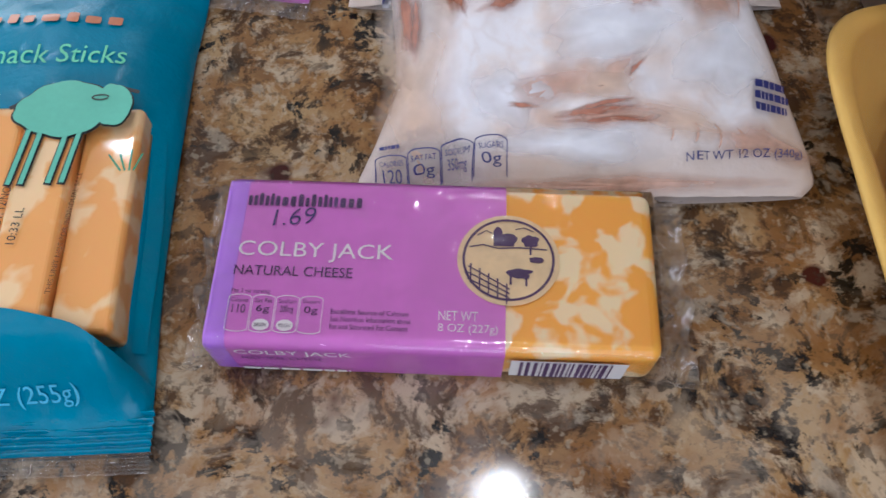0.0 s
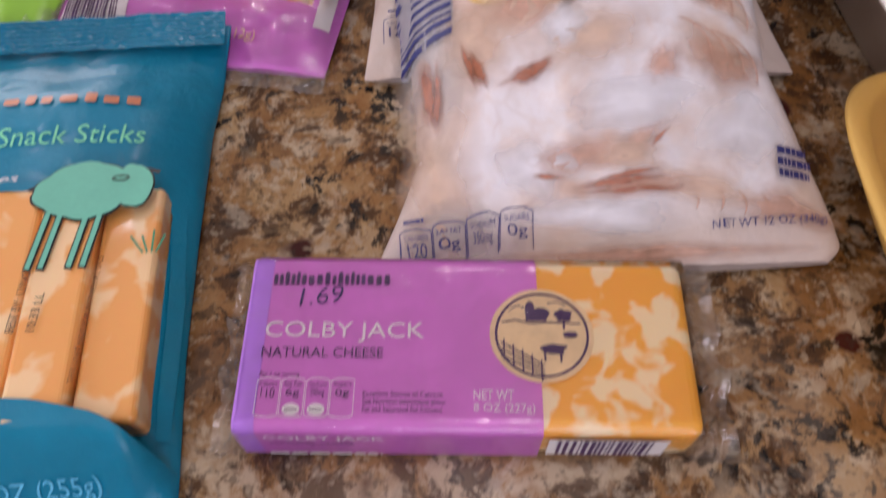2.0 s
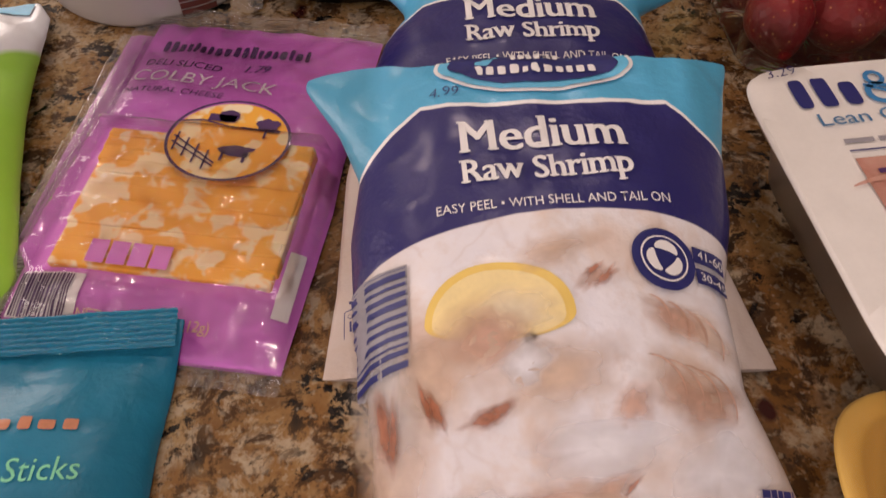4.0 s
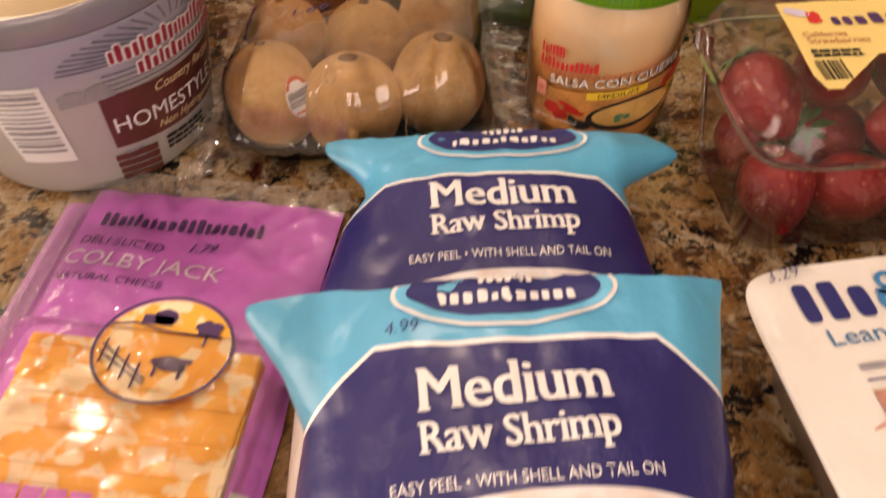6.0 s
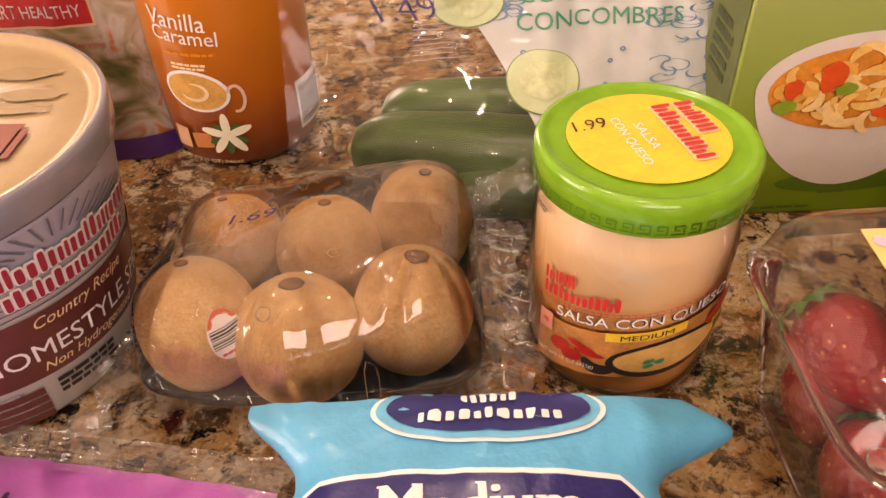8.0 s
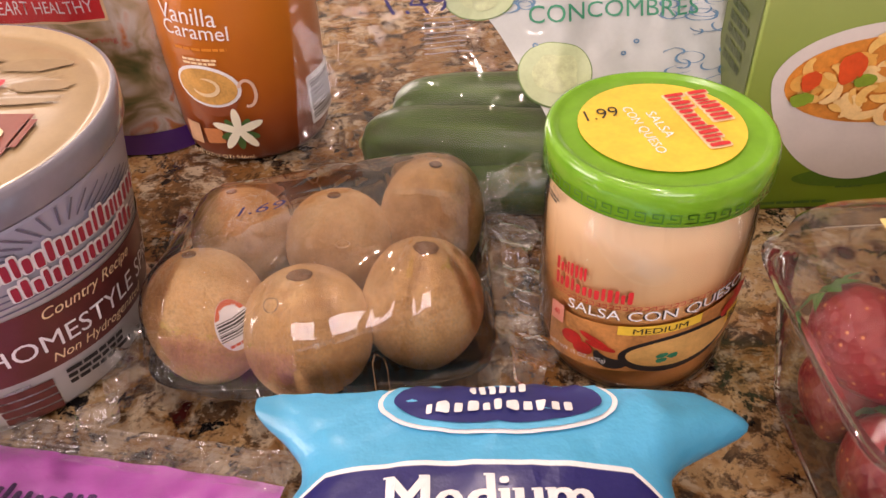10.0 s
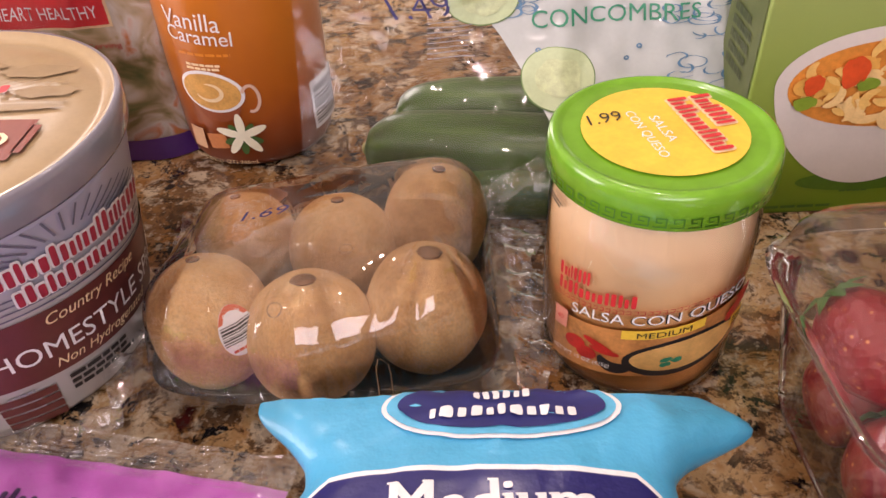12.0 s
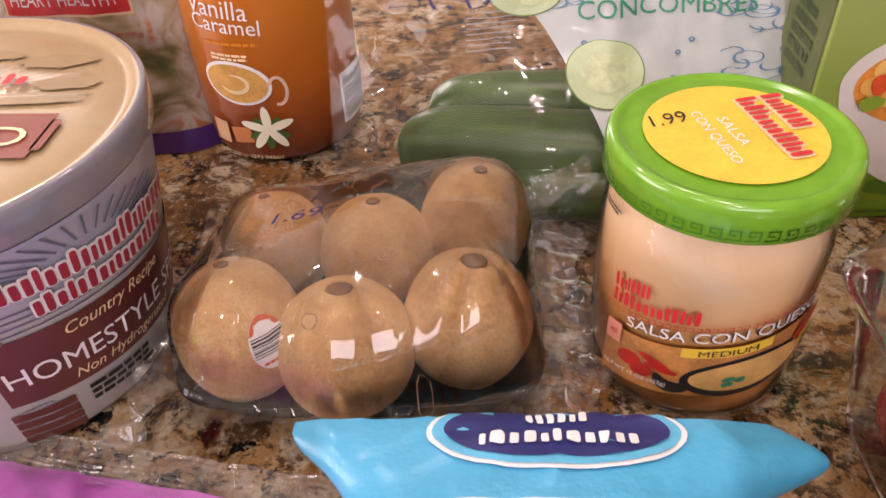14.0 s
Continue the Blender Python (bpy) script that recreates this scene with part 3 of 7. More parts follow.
def wall(name, x0, x1, y0, y1, holes=()):
    """A wall 0.12 thick, with window openings (from, to along it, bottom, top)."""
    along_x = (x1 - x0) > (y1 - y0)
    bm = bmesh.new()
    lo, hi = (x0, x1) if along_x else (y0, y1)

    def block(a, b, z0, z1):
        if b - a < 1e-4 or z1 - z0 < 1e-4:
            return
        c = box_bm(a, b, y0, y1, z0, z1) if along_x else box_bm(x0, x1, a, b, z0, z1)
        me = bpy.data.meshes.new("tmp")
        c.to_mesh(me)
        c.free()
        bm.from_mesh(me)
        bpy.data.meshes.remove(me)
    p = lo
    for a, b, z0, z1 in holes:
        block(p, a, -0.9, 1.6)
        block(a, b, -0.9, z0)
        block(a, b, z1, 1.6)
        p = b
    block(p, hi, -0.9, 1.6)
    return tagged(part(name, bm, M_PLASTER, None, smooth=False), "painted plaster kitchen wall", "wall", kind="structure")


wall("wall_west", -2.12, -2.0, -1.62, 3.0, [(-0.55, 0.75, 0.25, 1.25)])
wall("wall_east", 2.4, 2.52, -1.62, 3.0)
wall("wall_south", -2.0, 2.4, -1.62, -1.5, [(-0.30, 1.00, 0.40, 1.30)])
wall("wall_north", -2.0, 2.4, 2.88, 3.0, [(-1.92, -0.62, 0.25, 1.25)])
tagged(part("floor", box_bm(-2.12, 2.52, -1.62, 3.0, -1.0, -0.905), plain("floor_tile", (0.36, 0.28, 0.20), 0.4, vary=0.2, scale=4), None, smooth=False), "tan tiled kitchen floor", "floor", kind="structure")
tagged(part("ceiling", box_bm(-2.12, 2.52, -1.62, 3.0, 1.605, 1.72), plain("ceiling_paint", (0.78, 0.75, 0.70), 0.9, vary=0.03, scale=5), None, smooth=False), "white painted ceiling", "ceiling", kind="structure")

for k, (lx, ly) in enumerate(DOWNLIGHTS):
    lamp = thing("ceiling_light", lx, ly, 1.590, 0, "unseen round white recessed ceiling light over the worktop", "ceiling light", "recessed ceiling lights")
    if k == 0:
        M_RIM, M_OPAL = plain("white_metal_rim", (0.8, 0.8, 0.8), 0.4, vary=0.03), plain("opal_diffuser", (0.85, 0.84, 0.80), 0.5, vary=0.02)
    part("rim", lathe_bm([(0.058, 0.014), (0.058, 0.004), (0.062, -0.002), (0.074, 0.002), (0.076, 0.0145)], 40), M_RIM, lamp)
    part("diffuser", lathe_bm([(0.0, 0.004), (0.054, 0.004), (0.056, 0.006), (0.056, 0.012)], 40), M_OPAL, lamp, "opal plastic diffuser")


# ---- colby jack block ----
def cheese_block():
    t = thing("cheese_block", 0.0525, 0.174, 0.0, -3.3, "purple-labelled block of marbled orange and white cheese in clear film", "cheese")
    L, W, H = 0.0735, 0.0312, 0.0248
    part("cheese", box_bm(-L + 0.001, L, -W + 0.0006, W - 0.0006, 0.0015, H - 0.0005, 0.004, 4), M_CHEESE, t)
    # the printed sleeve over two thirds of the block
    R = 0.0035
    path = []
    for cy, cz, a0 in ((-W, 0.0008, 180), (-W + R, H - R, 180), (W - R, H - R, 90), (W, 0.0008, 0)):
        if cz < 0.005:
            path.append((cy, cz))
        else:
            for k in range(6):
                a = radians(a0 - 90 * k / 5)
                path.append((cy + R * math.cos(a), cz + R * math.sin(a)))
    # dense samples along the sleeve's section
    sec = [(0.0, *path[0])]
    for a, b in zip(path, path[1:]):
        n = max(1, int(math.dist(a, b) / 0.002))
        for k in range(1, n + 1):
            p = (a[0] + (b[0] - a[0]) * k / n, a[1] + (b[1] - a[1]) * k / n)
            sec.append((sec[-1][0] + math.dist(sec[-1][1:], p), *p))
    ds, ys, zs = [s[0] for s in sec], [s[1] for s in sec], [s[2] for s in sec]

    def sleeve(u, d):
        y, z = float(np.interp(d, ds, ys)), float(np.interp(d, ds, zs))
        return Vector((u, y, z + 0.0003 * fbm(u * 60, d * 60, 2)))
    mid = ds[-1] / 2

    def top(u, v):
        return sleeve(u, v + mid)
    sheet("label", sleeve, -L - 0.0012, 0.0228, 0.0, ds[-1], 48, len(ds), M_PURPLE, t, "purple printed label")
    lay("label_edge", sh_rect(-L - 0.0012, -mid + 0.001, -L + 0.0058, mid - 0.001, 0.002), top, M_VIOLET, t, 0.0002)
    lay("emblem", sh_ell(0.0236, 0.0022, 0.0172, 0.0168, 5), top, M_CREAM_INK, t, 0.0003, "round farm emblem")
    lay("emblem_ring", sh_ell(0.0236, 0.0022, 0.0155, 0.0152, 1, 0.945), top, M_INK, t, 0.0006)
    farm = sh_join(sh_rect(0.0185, 0.0070, 0.0255, 0.0098), sh_blob(0.0200, 0.0110, 0.0017, 0.0034, 3, 0.1), sh_blob(0.0236, 0.0098, 0.0030, 0.0022, 5, 0.2),
                   sh_blob(0.0310, 0.0090, 0.0027, 0.0024, 7, 0.4), sh_rect(0.0307, 0.0040, 0.0314, 0.0080),
                   sh_line([(0.0105, 0.0065), (0.0150, 0.0075), (0.0200, 0.0062), (0.0270, 0.0066), (0.0365, 0.0060)], 0.0005),
                   sh_line([(0.0130, 0.0110), (0.0160, 0.0128), (0.0180, 0.0118)], 0.0004), sh_line([(0.0260, 0.0135), (0.0290, 0.0142), (0.0320, 0.0128)], 0.0004),
                   sh_blob(0.0272, -0.0030, 0.0042, 0.0018, 11, 0.35), sh_rect(0.0240, -0.0072, 0.0247, -0.0035), sh_rect(0.0292, -0.0074, 0.0299, -0.0035), sh_blob(0.0330, 0.0022, 0.0024, 0.0011, 9, 0.3))
    lay("emblem_print", farm, top, M_INK, t, 0.0006)
    rails = sh_join(*[sh_line([(0.0100, -0.0006 - 0.0024 * k), (0.0240, -0.0088 - 0.0016 * k)], 0.0005) for k in range(3)],
                    *[sh_rect(0.0108 + 0.0030 * k, -0.0070 - 0.0018 * k, 0.0113 + 0.0030 * k, 0.0004 - 0.0018 * k) for k in range(5)])
    lay("emblem_fence", rails, top, M_INK, t, 0.0006)
    lay("lettering", sh_text("COLBY JACK", -0.0678, -0.0013, -0.0152, 0.0060, 0.0, 0.0, 0.0), top, M_WHITE_INK, t, 0.0005)
    lay("lettering", sh_text("NATURAL CHEESE", -0.0681, -0.0067, -0.0284, -0.0031), top, M_INK, t, 0.0005)
    marks(-0.0675, 0.0198, -0.0270, 0.0248, 18, 4, top, M_INK, t, 0.0005)
    lay("lettering", sh_text("1.69", -0.0575, 0.0118, -0.0425, 0.0182, 6, 0.2, -0.012), top, M_PEN, t, 0.0006, "handwritten price in blue marker")
    lay("lettering", sh_text("Per 1 oz serving", -0.0678, -0.0137, -0.0549, -0.0117), top, M_INK, t, 0.0005)
    for k, (a, b2, w) in enumerate((("Calories", "110", 0), ("Sat Fat", "6g", 1), ("Sodium", "200mg", 1), ("Sugars", "0g", 0))):
        x = -0.0682 + 0.0079 * k
        lay("badge_outline", sh_join(sh_rect(x, -0.0258, x + 0.0002, -0.0150), sh_rect(x + 0.0074, -0.0258, x + 0.0076, -0.0150), sh_arc(x + 0.0038, -0.0150, 0.0037, 0, 180, 0.0003, False, 0.0012), sh_arc(x + 0.0038, -0.0258, 0.0037, 180, 360, 0.0003, False, 0.0010)), top, M_WHITE_INK, t, 0.0005)
        lay("lettering", sh_text(a, x + 0.0010, -0.0166, x + 0.0066, -0.0151), top, M_INK, t, 0.0006)
        lay("lettering", sh_text(b2, x + 0.0016, -0.0205, x + 0.0060, -0.0174), top, M_INK, t, 0.0006)
        if w:
            lay("badge_disc", sh_ell(x + 0.0038, -0.0243, 0.0028, 0.0020, 2, n=20), top, M_WHITE_INK, t, 0.0006)
            lay("lettering", sh_text("28%DV" if k == 1 else "9%DV", x + 0.0018, -0.0250, x + 0.0058, -0.0238), top, M_INK, t, 0.0008)
    for k, s in enumerate(("Excellent Source of Calcium", "See Nutrition Information about", "Fat and Saturated Fat Content")):
        lay("lettering", sh_text(s, -0.0341, -0.0197 - 0.0026 * k, -0.0088 + 0.0010 * (k == 1), -0.0179 - 0.0026 * k), top, M_INK, t, 0.0005)
    lay("lettering", sh_text("NET WT", 0.0010, -0.0205, 0.0138, -0.0172), top, M_WHITE_INK, t, 0.0005)
    lay("lettering", sh_text("8 OZ (227g)", 0.0010, -0.0252, 0.0203, -0.0216), top, M_WHITE_INK, t, 0.0005)
    lay("lettering", sh_text("COLBY JACK", -0.0655, -mid + 0.0155, -0.0270, -mid + 0.0205), top, M_WHITE_INK, t, 0.0005)
    lay("lettering", sh_text("NATURAL CHEESE", -0.0640, -mid + 0.0115, -0.0370, -mid + 0.0143), top, M_INK, t, 0.0005)
    lay("lettering", sh_bars(-0.066, -mid + 0.001, -0.027, -mid + 0.004, 1, 3), top, M_WHITE_INK, t, 0.0005)
    lay("barcode_panel", sh_rect(0.0250, -mid + 0.004, 0.0630, -mid + 0.0195, 0.003), top, M_WHITE_INK, t, 0.0004)
    lay("barcode", sh_barcode(0.0280, -mid + 0.0045, 0.0580, -mid + 0.0190, 5, 26), top, M_INK, t, 0.0007)
    # the clear wrapper with its gathered ends

    def wrap(u, d):
        k = max(0.0, (abs(u) - L) / 0.013)
        y, z = float(np.interp(d, ds, ys)), float(np.interp(d, ds, zs))
        s = smin01(k * 1.6)
        z = z * (1 - s) + (0.008 + 0.0026 * math.sin(d * 420)) * s
        y = y * (1 + 0.10 * s)
        n = 0.0012 * fbm(u * 110, d * 90, 4) * (0.3 + 2.0 * s)
        return Vector((u * (1 + 0.01 * math.sin(d * 300) * s), y * 1.012, z + 0.0011 + n))
    sheet("wrapper", wrap, -L, L, 0.0, ds[-1], 70, 70, M_FILM, t, "clear plastic wrapper")
    sheet("wrapper_end", wrap, -L - 0.0115, -L, 0.0, ds[-1], 24, 80, M_CRINKLE, t, "crumpled clear wrapper end")
    sheet("wrapper_end", wrap, L, L + 0.0145, 0.0, ds[-1], 24, 80, M_CRINKLE, t, "crumpled clear wrapper end")
    return t


cheese_block()


# ---- snack sticks ----
def snack_sticks():
    X, Y = -0.118, 0.228
    t = thing("snack_stick_bag", X, Y, 0.0, 1.5, "teal bag of marbled cheese snack sticks with a clear front", "snack bag")
    m, nt, b, co = shader("teal_print_film")
    nt.links.new(ramp(nt, nz(nt, co, 25, 3), [(0.3, (0.001, 0.165, 0.29)), (0.7, (0.002, 0.23, 0.40))]), b.inputs["Base Color"])
    b.inputs["Roughness"].default_value = 0.34
    b.inputs["Coat Weight"].default_value = 0.08
    b.inputs["Specular IOR Level"].default_value = 0.35
    b.inputs["Coat Roughness"].default_value = 0.14
    bump(nt, b, mth(nt, "ADD", nz(nt, co, 55, 4, 0.6, 0.6), mth(nt, "MULTIPLY", nz(nt, co, 210, 3), 0.45)), 0.42, 0.002)
    bag = Pouch([(-0.112, -0.072), (-0.09, -0.074), (0, -0.070), (0.09, -0.078), (0.112, -0.078)], [(-0.112, 0.0715), (-0.085, 0.0705), (-0.05, 0.069), (0.0, 0.0695), (0.05, 0.071), (0.09, 0.075), (0.112, 0.078)],
                [(-0.112, 0.002), (0.08, 0.003), (0.112, 0.014)], [(-0.112, 0.003), (-0.092, 0.006), (-0.070, 0.021), (-0.02, 0.024), (0.03, 0.026), (0.055, 0.026), (0.078, 0.017), (0.094, 0.013), (0.112, 0.017)],
                [(-0.112, 0.001), (0.08, 0.0012), (0.112, 0.012)], -0.112, 0.1060, 3.2, 0.6, 0.0011, 45, 3.0)
    bag.build("bag", m, t)
    # sticks under the clear window
    for k in range(6):
        x1 = 0.062 - 0.0212 * k
        tp = 0.026 + (0.001 if k % 2 else 0.0) - 0.0025 * (k == 0)
        part("cheese_stick", box_bm(x1 - 0.0209, x1, -0.078, 0.0115 + 0.001 * (k % 3), 0.008, tp + 0.0012, 0.0024, 4), M_STICK, t)
    bedge = prof([(-0.072, -0.066), (0.0, -0.0675), (0.030, -0.070), (0.052, -0.076), (0.066, -0.086), (0.072, -0.092)])

    def band(u, q):
        v = -0.104 + q * (bedge(u) + 0.104)
        k = q * q * (3 - 2 * q)
        low = bag.top(u, v).z
        side = smin01((0.0705 - abs(u)) / 0.010)
        return Vector((u, v, low + 0.0006 + max(0.0, 0.0287 - low) * k * side))
    sheet("front_band", band, -0.0695, 0.0705, 0.0, 1.0, 50, 24, m, t, "glossy teal front band")
    lay("lower_window_edge", sh_line([(0.066, -0.080), (0.066, -0.03), (0.0645, 0.005), (0.058, 0.0145), (0.030, 0.0130), (-0.068, 0.0130)], 0.0042), lambda u, v: bag.top(u, v) + Vector((0, 0, 0.0018)), m, t, 0.0003)
    M_MINT = plain("mint_green_ink", (0.14, 0.50, 0.38), 0.45, vary=0.08, relief=0)
    M_LIME = plain("light_green_ink", (0.18, 0.66, 0.42), 0.45, relief=0)

    def face(u, v):
        p = bag.top(u, v)
        return Vector((p.x, p.y, max(p.z, 0.0276 - max(0.0, v - 0.020) * 0.3) + 0.0008))
    # printed sheep in plain shapes: cloud-like body, head lobe and four bar legs
    for cx, cy in ((0.035, 0.0085), (-0.034, 0.000)):
        def outline(a, k=1.0):
            r = 1 + 0.05 * abs(math.sin(5 * a)) + 0.04 * math.sin(4 * a + 1)
            return (k * 0.0175 * r * math.cos(a), k * 0.0118 * r * math.sin(a))
        lay("print_cloud_outline", sh_star(cx, cy, lambda a: outline(a, 1.055), 64, 3), face, M_BLACK_INK, t, 0.0006)
        lay("print_lobe_outline", sh_blob(cx + 0.0172, cy + 0.0010, 0.0073, 0.0100, 4, 0.15, 3, 12), face, M_BLACK_INK, t, 0.0008)
        lay("print_tip", sh_line([(cx + 0.0195, cy + 0.0085), (cx + 0.0262, cy + 0.0062)], 0.0016), face, M_BLACK_INK, t, 0.0009)
        lay("print_tip", sh_line([(cx - 0.016, cy + 0.0035), (cx - 0.0205, cy + 0.0010)], 0.0016), face, M_BLACK_INK, t, 0.0009)
        lay("print_cloud", sh_star(cx, cy, outline, 64, 3), face, M_MINT, t, 0.0011)
        lay("print_lobe", sh_blob(cx + 0.0172, cy + 0.0010, 0.0068, 0.0095, 4, 0.15, 3, 12), face, M_MINT, t, 0.0013)
        lay("print_mark", sh_arc(cx + 0.0125, cy + 0.0040, 0.0030, 0, 340, 0.0006, False, 0.0011), face, M_BLACK_INK, t, 0.0016)
        for q in (-0.0135, -0.0090, 0.0005, 0.0052):
            lay("print_bar_outline", sh_line([(cx + q + 0.002, cy - 0.009), (cx + q - 0.0015, cy - 0.0325)], 0.0030), face, M_BLACK_INK, t, 0.0006)
            lay("print_bar", sh_line([(cx + q + 0.002, cy - 0.009), (cx + q - 0.0013, cy - 0.0319)], 0.0018), face, M_MINT, t, 0.0010)
        lay("print_grass", sh_join(*[sh_line([(cx + 0.024 + 0.0015 * g, cy - 0.028), (cx + 0.019 + 0.0040 * g, cy - 0.021 + 0.002 * (g == 2))], 0.0007) for g in range(4)]), face, M_GREEN_INK, t, 0.0009)
    lay("lettering", sh_text("Snack Sticks", -0.0035, 0.0325, 0.0505, 0.0415, 2, 0.12), bag.top, M_LIME, t, 0.0007)
    lay("lettering", sh_text("Cheeses", -0.020, 0.0145, 0.008, 0.0185, 3, 0.15), bag.top, M_WHITE_INK, t, 0.0007)
    lay("lettering", sh_bars(-0.045, 0.021, -0.006, 0.026, 1, 2), bag.top, M_WHITE_INK, t, 0.0007)
    marks(-0.030, 0.0535, 0.048, 0.0590, 10, 8, bag.top, plain("copper_ink", (0.55, 0.22, 0.12), 0.35, relief=0), t, 0.0007)
    lay("lettering", sh_text("NET WT 9 OZ (255g)", -0.026, -0.0985, 0.050, -0.0925, 1), lambda u, v: band(u, (v + 0.104) / (bedge(u) + 0.104)), M_SKY_INK, t, 0.0008)
    for k, (s, x) in enumerate((("BEST BY: 12/NOV/16", 0.0185), ("10:33 LL", 0.0252))):
        lay("lettering", sh_text(s, x + 0.002, -0.047, x + 0.002 + (0.029 if k == 0 else 0.014), -0.0440, 86), face, M_BLACK_INK, t, 0.0009)
    for x in (0.043, -0.003):
        lay("lettering", sh_text("THIS UNIT NOT FOR INDIVIDUAL SALE", x, -0.066, x + 0.046, -0.0642, 86), face, plain("brown_ink", (0.16, 0.05, 0.01), 0.5, relief=0), t, 0.0016)
    # crimped seals at both ends
    seal_film = m.copy()
    seal_film.name = "crimped_teal_film"
    gloss = seal_film.node_tree.nodes["Principled BSDF"].inputs
    gloss["Roughness"].default_value, gloss["Coat Weight"].default_value = 0.16, 0.7

    def seal(v0, v1, z):
        def S(u, v):
            return Vector((u, v, z(v) + 0.0008 * math.sin((v - v0) * 2600) + 0.0012 * fbm(u * 50, v * 30, 6) + 0.0007 * fbm(u * 420, v * 420, 2)))
        return S
    sheet("end_seal", seal(-0.112, -0.100, lambda v: 0.0042), -0.074, 0.0725, -0.1125, -0.0985, 160, 40, seal_film, t)
    sheet("clear_end", seal(-0.122, -0.110, lambda v: 0.0032), -0.074, 0.0725, -0.1195, -0.1115, 60, 24, M_CRINKLE, t, "clear crimped end of the bag")
    sheet("end_seal", seal(0.084, 0.106, lambda v: 0.0165 + (v - 0.084) * 0.15), -0.078, 0.0765, 0.090, 0.1075, 160, 50, seal_film, t)
    return t


snack_sticks()


# ---- sliced cheese pack ----
def sliced_cheese():
    t = thing("sliced_cheese_pack", -0.045, 0.440, 0.0, -11, "purple flat pack of sliced marbled cheese with a clear window", "cheese")
    bag = Pouch([(-0.118, -0.066), (0, -0.066), (0.098, -0.066)], [(-0.118, 0.066), (-0.03, 0.068), (0.0, 0.066), (0.098, 0.068)],
                [(-0.118, 0.003), (0.098, 0.006)], [(-0.118, 0.0035), (-0.095, 0.012), (-0.02, 0.0165), (0.03, 0.014), (0.07, 0.008), (0.098, 0.007)],
                [(-0.118, 0.0015), (-0.09, 0.0068), (0.07, 0.0068), (0.098, 0.005)], -0.118, 0.098, 5.0, 0.7, 0.0012, 42, 9.0)
    bag.build("pack", M_PURPLE, t)
    # overlapping slices
    for k in range(11):
        v = -0.083 + 0.0075 * k
        bm = box_bm(-0.049 + 0.002 * fbm(k, 0.5), 0.054 + 0.002 * fbm(k, 3.5), v, -0.002, 0.008, 0.0150 + 0.00055 * k, 0.0012, 2)
        for q in bm.verts:
            q.co.z += 0.0007 * fbm(q.co.x * 60, q.co.y * 60, k)
        part("cheese_slice", bm, M_CHEESE, t)

    def face(u, v):
        return Vector((u, v, 0.0155 + 0.006 * smin01((v + 0.083) / 0.085) + 0.0006))
    lay("emblem_ring", sh_ell(0.0120, -0.0055, 0.0310, 0.0275, 1, 0.95), lambda u, v: Vector((u, v, 0.0228)), M_INK, t, 0.0004, "round farm emblem")
    up = lambda u, v: Vector((u, v, 0.0228))
    lay("emblem", sh_ell(0.012, -0.0055, 0.0295, 0.0260, 4), lambda u, v: Vector((u, v, 0.0222)), M_CHEESE, t, 0.0003)
    farm = sh_join(sh_blob(0.008, 0.010, 0.0055, 0.0045, 3, 0.2), sh_rect(-0.002, 0.006, 0.012, 0.011), sh_blob(0.029, 0.006, 0.0055, 0.0045, 7, 0.4), sh_rect(0.0284, -0.003, 0.0296, 0.004),
                   sh_blob(0.018, -0.013, 0.0085, 0.0036, 11, 0.35), sh_rect(0.0115, -0.020, 0.013, -0.013), sh_rect(0.0225, -0.020, 0.024, -0.013), sh_line([(-0.016, 0.004), (-0.004, 0.006), (0.010, 0.003), (0.036, 0.002)], 0.0010),
                   *[sh_line([(-0.015, -0.006 - 0.004 * k), (0.010, -0.022 - 0.002 * k)], 0.0009) for k in range(2)], *[sh_rect(-0.0135 + 0.0060 * k, -0.0160 - 0.0035 * k, -0.0125 + 0.0060 * k, -0.0035 - 0.0035 * k) for k in range(4)])
    lay("emblem_print", farm, up, M_INK, t, 0.0005)
    lay("lettering", sh_text("COLBY JACK", -0.0630, 0.0420, 0.0200, 0.0545, -4), bag.top, M_WHITE_INK, t, 0.0008)
    lay("lettering", sh_text("NATURAL CHEESE", -0.0630, 0.0345, -0.0050, 0.0390, -4), bag.top, M_INK, t, 0.0008)
    lay("lettering", sh_text("DELI SLICED", -0.0600, 0.0590, -0.0150, 0.0645, -4), bag.top, M_INK, t, 0.0008)
    lay("lettering", sh_text("1.79", -0.002, 0.0580, 0.0120, 0.0650, 0, 0.2, 0.0), bag.top, M_PEN, t, 0.0008, "handwritten price in blue marker")
    marks(-0.0560, 0.0720, 0.0310, 0.0815, 19, 12, bag.top, M_INK, t, 0.0008)
    lay("lettering", sh_text("NET WT 7.5 OZ (212g)", -0.0280, -0.1075, 0.0320, -0.1010, 0), bag.top, M_CREAM_INK, t, 0.0010)
    for k in range(4):
        lay("badge", sh_rect(-0.0310 + 0.0098 * k, -0.0815, -0.0225 + 0.0098 * k, -0.0700, 0.003), lambda u, v: Vector((u, v, 0.0166 + 0.0105 * smin01((v + 0.083) / 0.085))), M_PURPLE, t, 0.0006)
    lay("barcode_panel", sh_rect(-0.0600, -0.1080, -0.0290, -0.0860, 0.003), bag.top, M_WHITE_INK, t, 0.0010)
    lay("barcode", sh_barcode(-0.0590, -0.1075, -0.0330, -0.0870, 9, 24), bag.top, M_INK, t, 0.0016)
    lay("barcode_panel", sh_rect(0.0560, -0.095, 0.0630, -0.060, 0.003), bag.top, M_WHITE_INK, t, 0.0010)
    # clear outer film with crimped ends

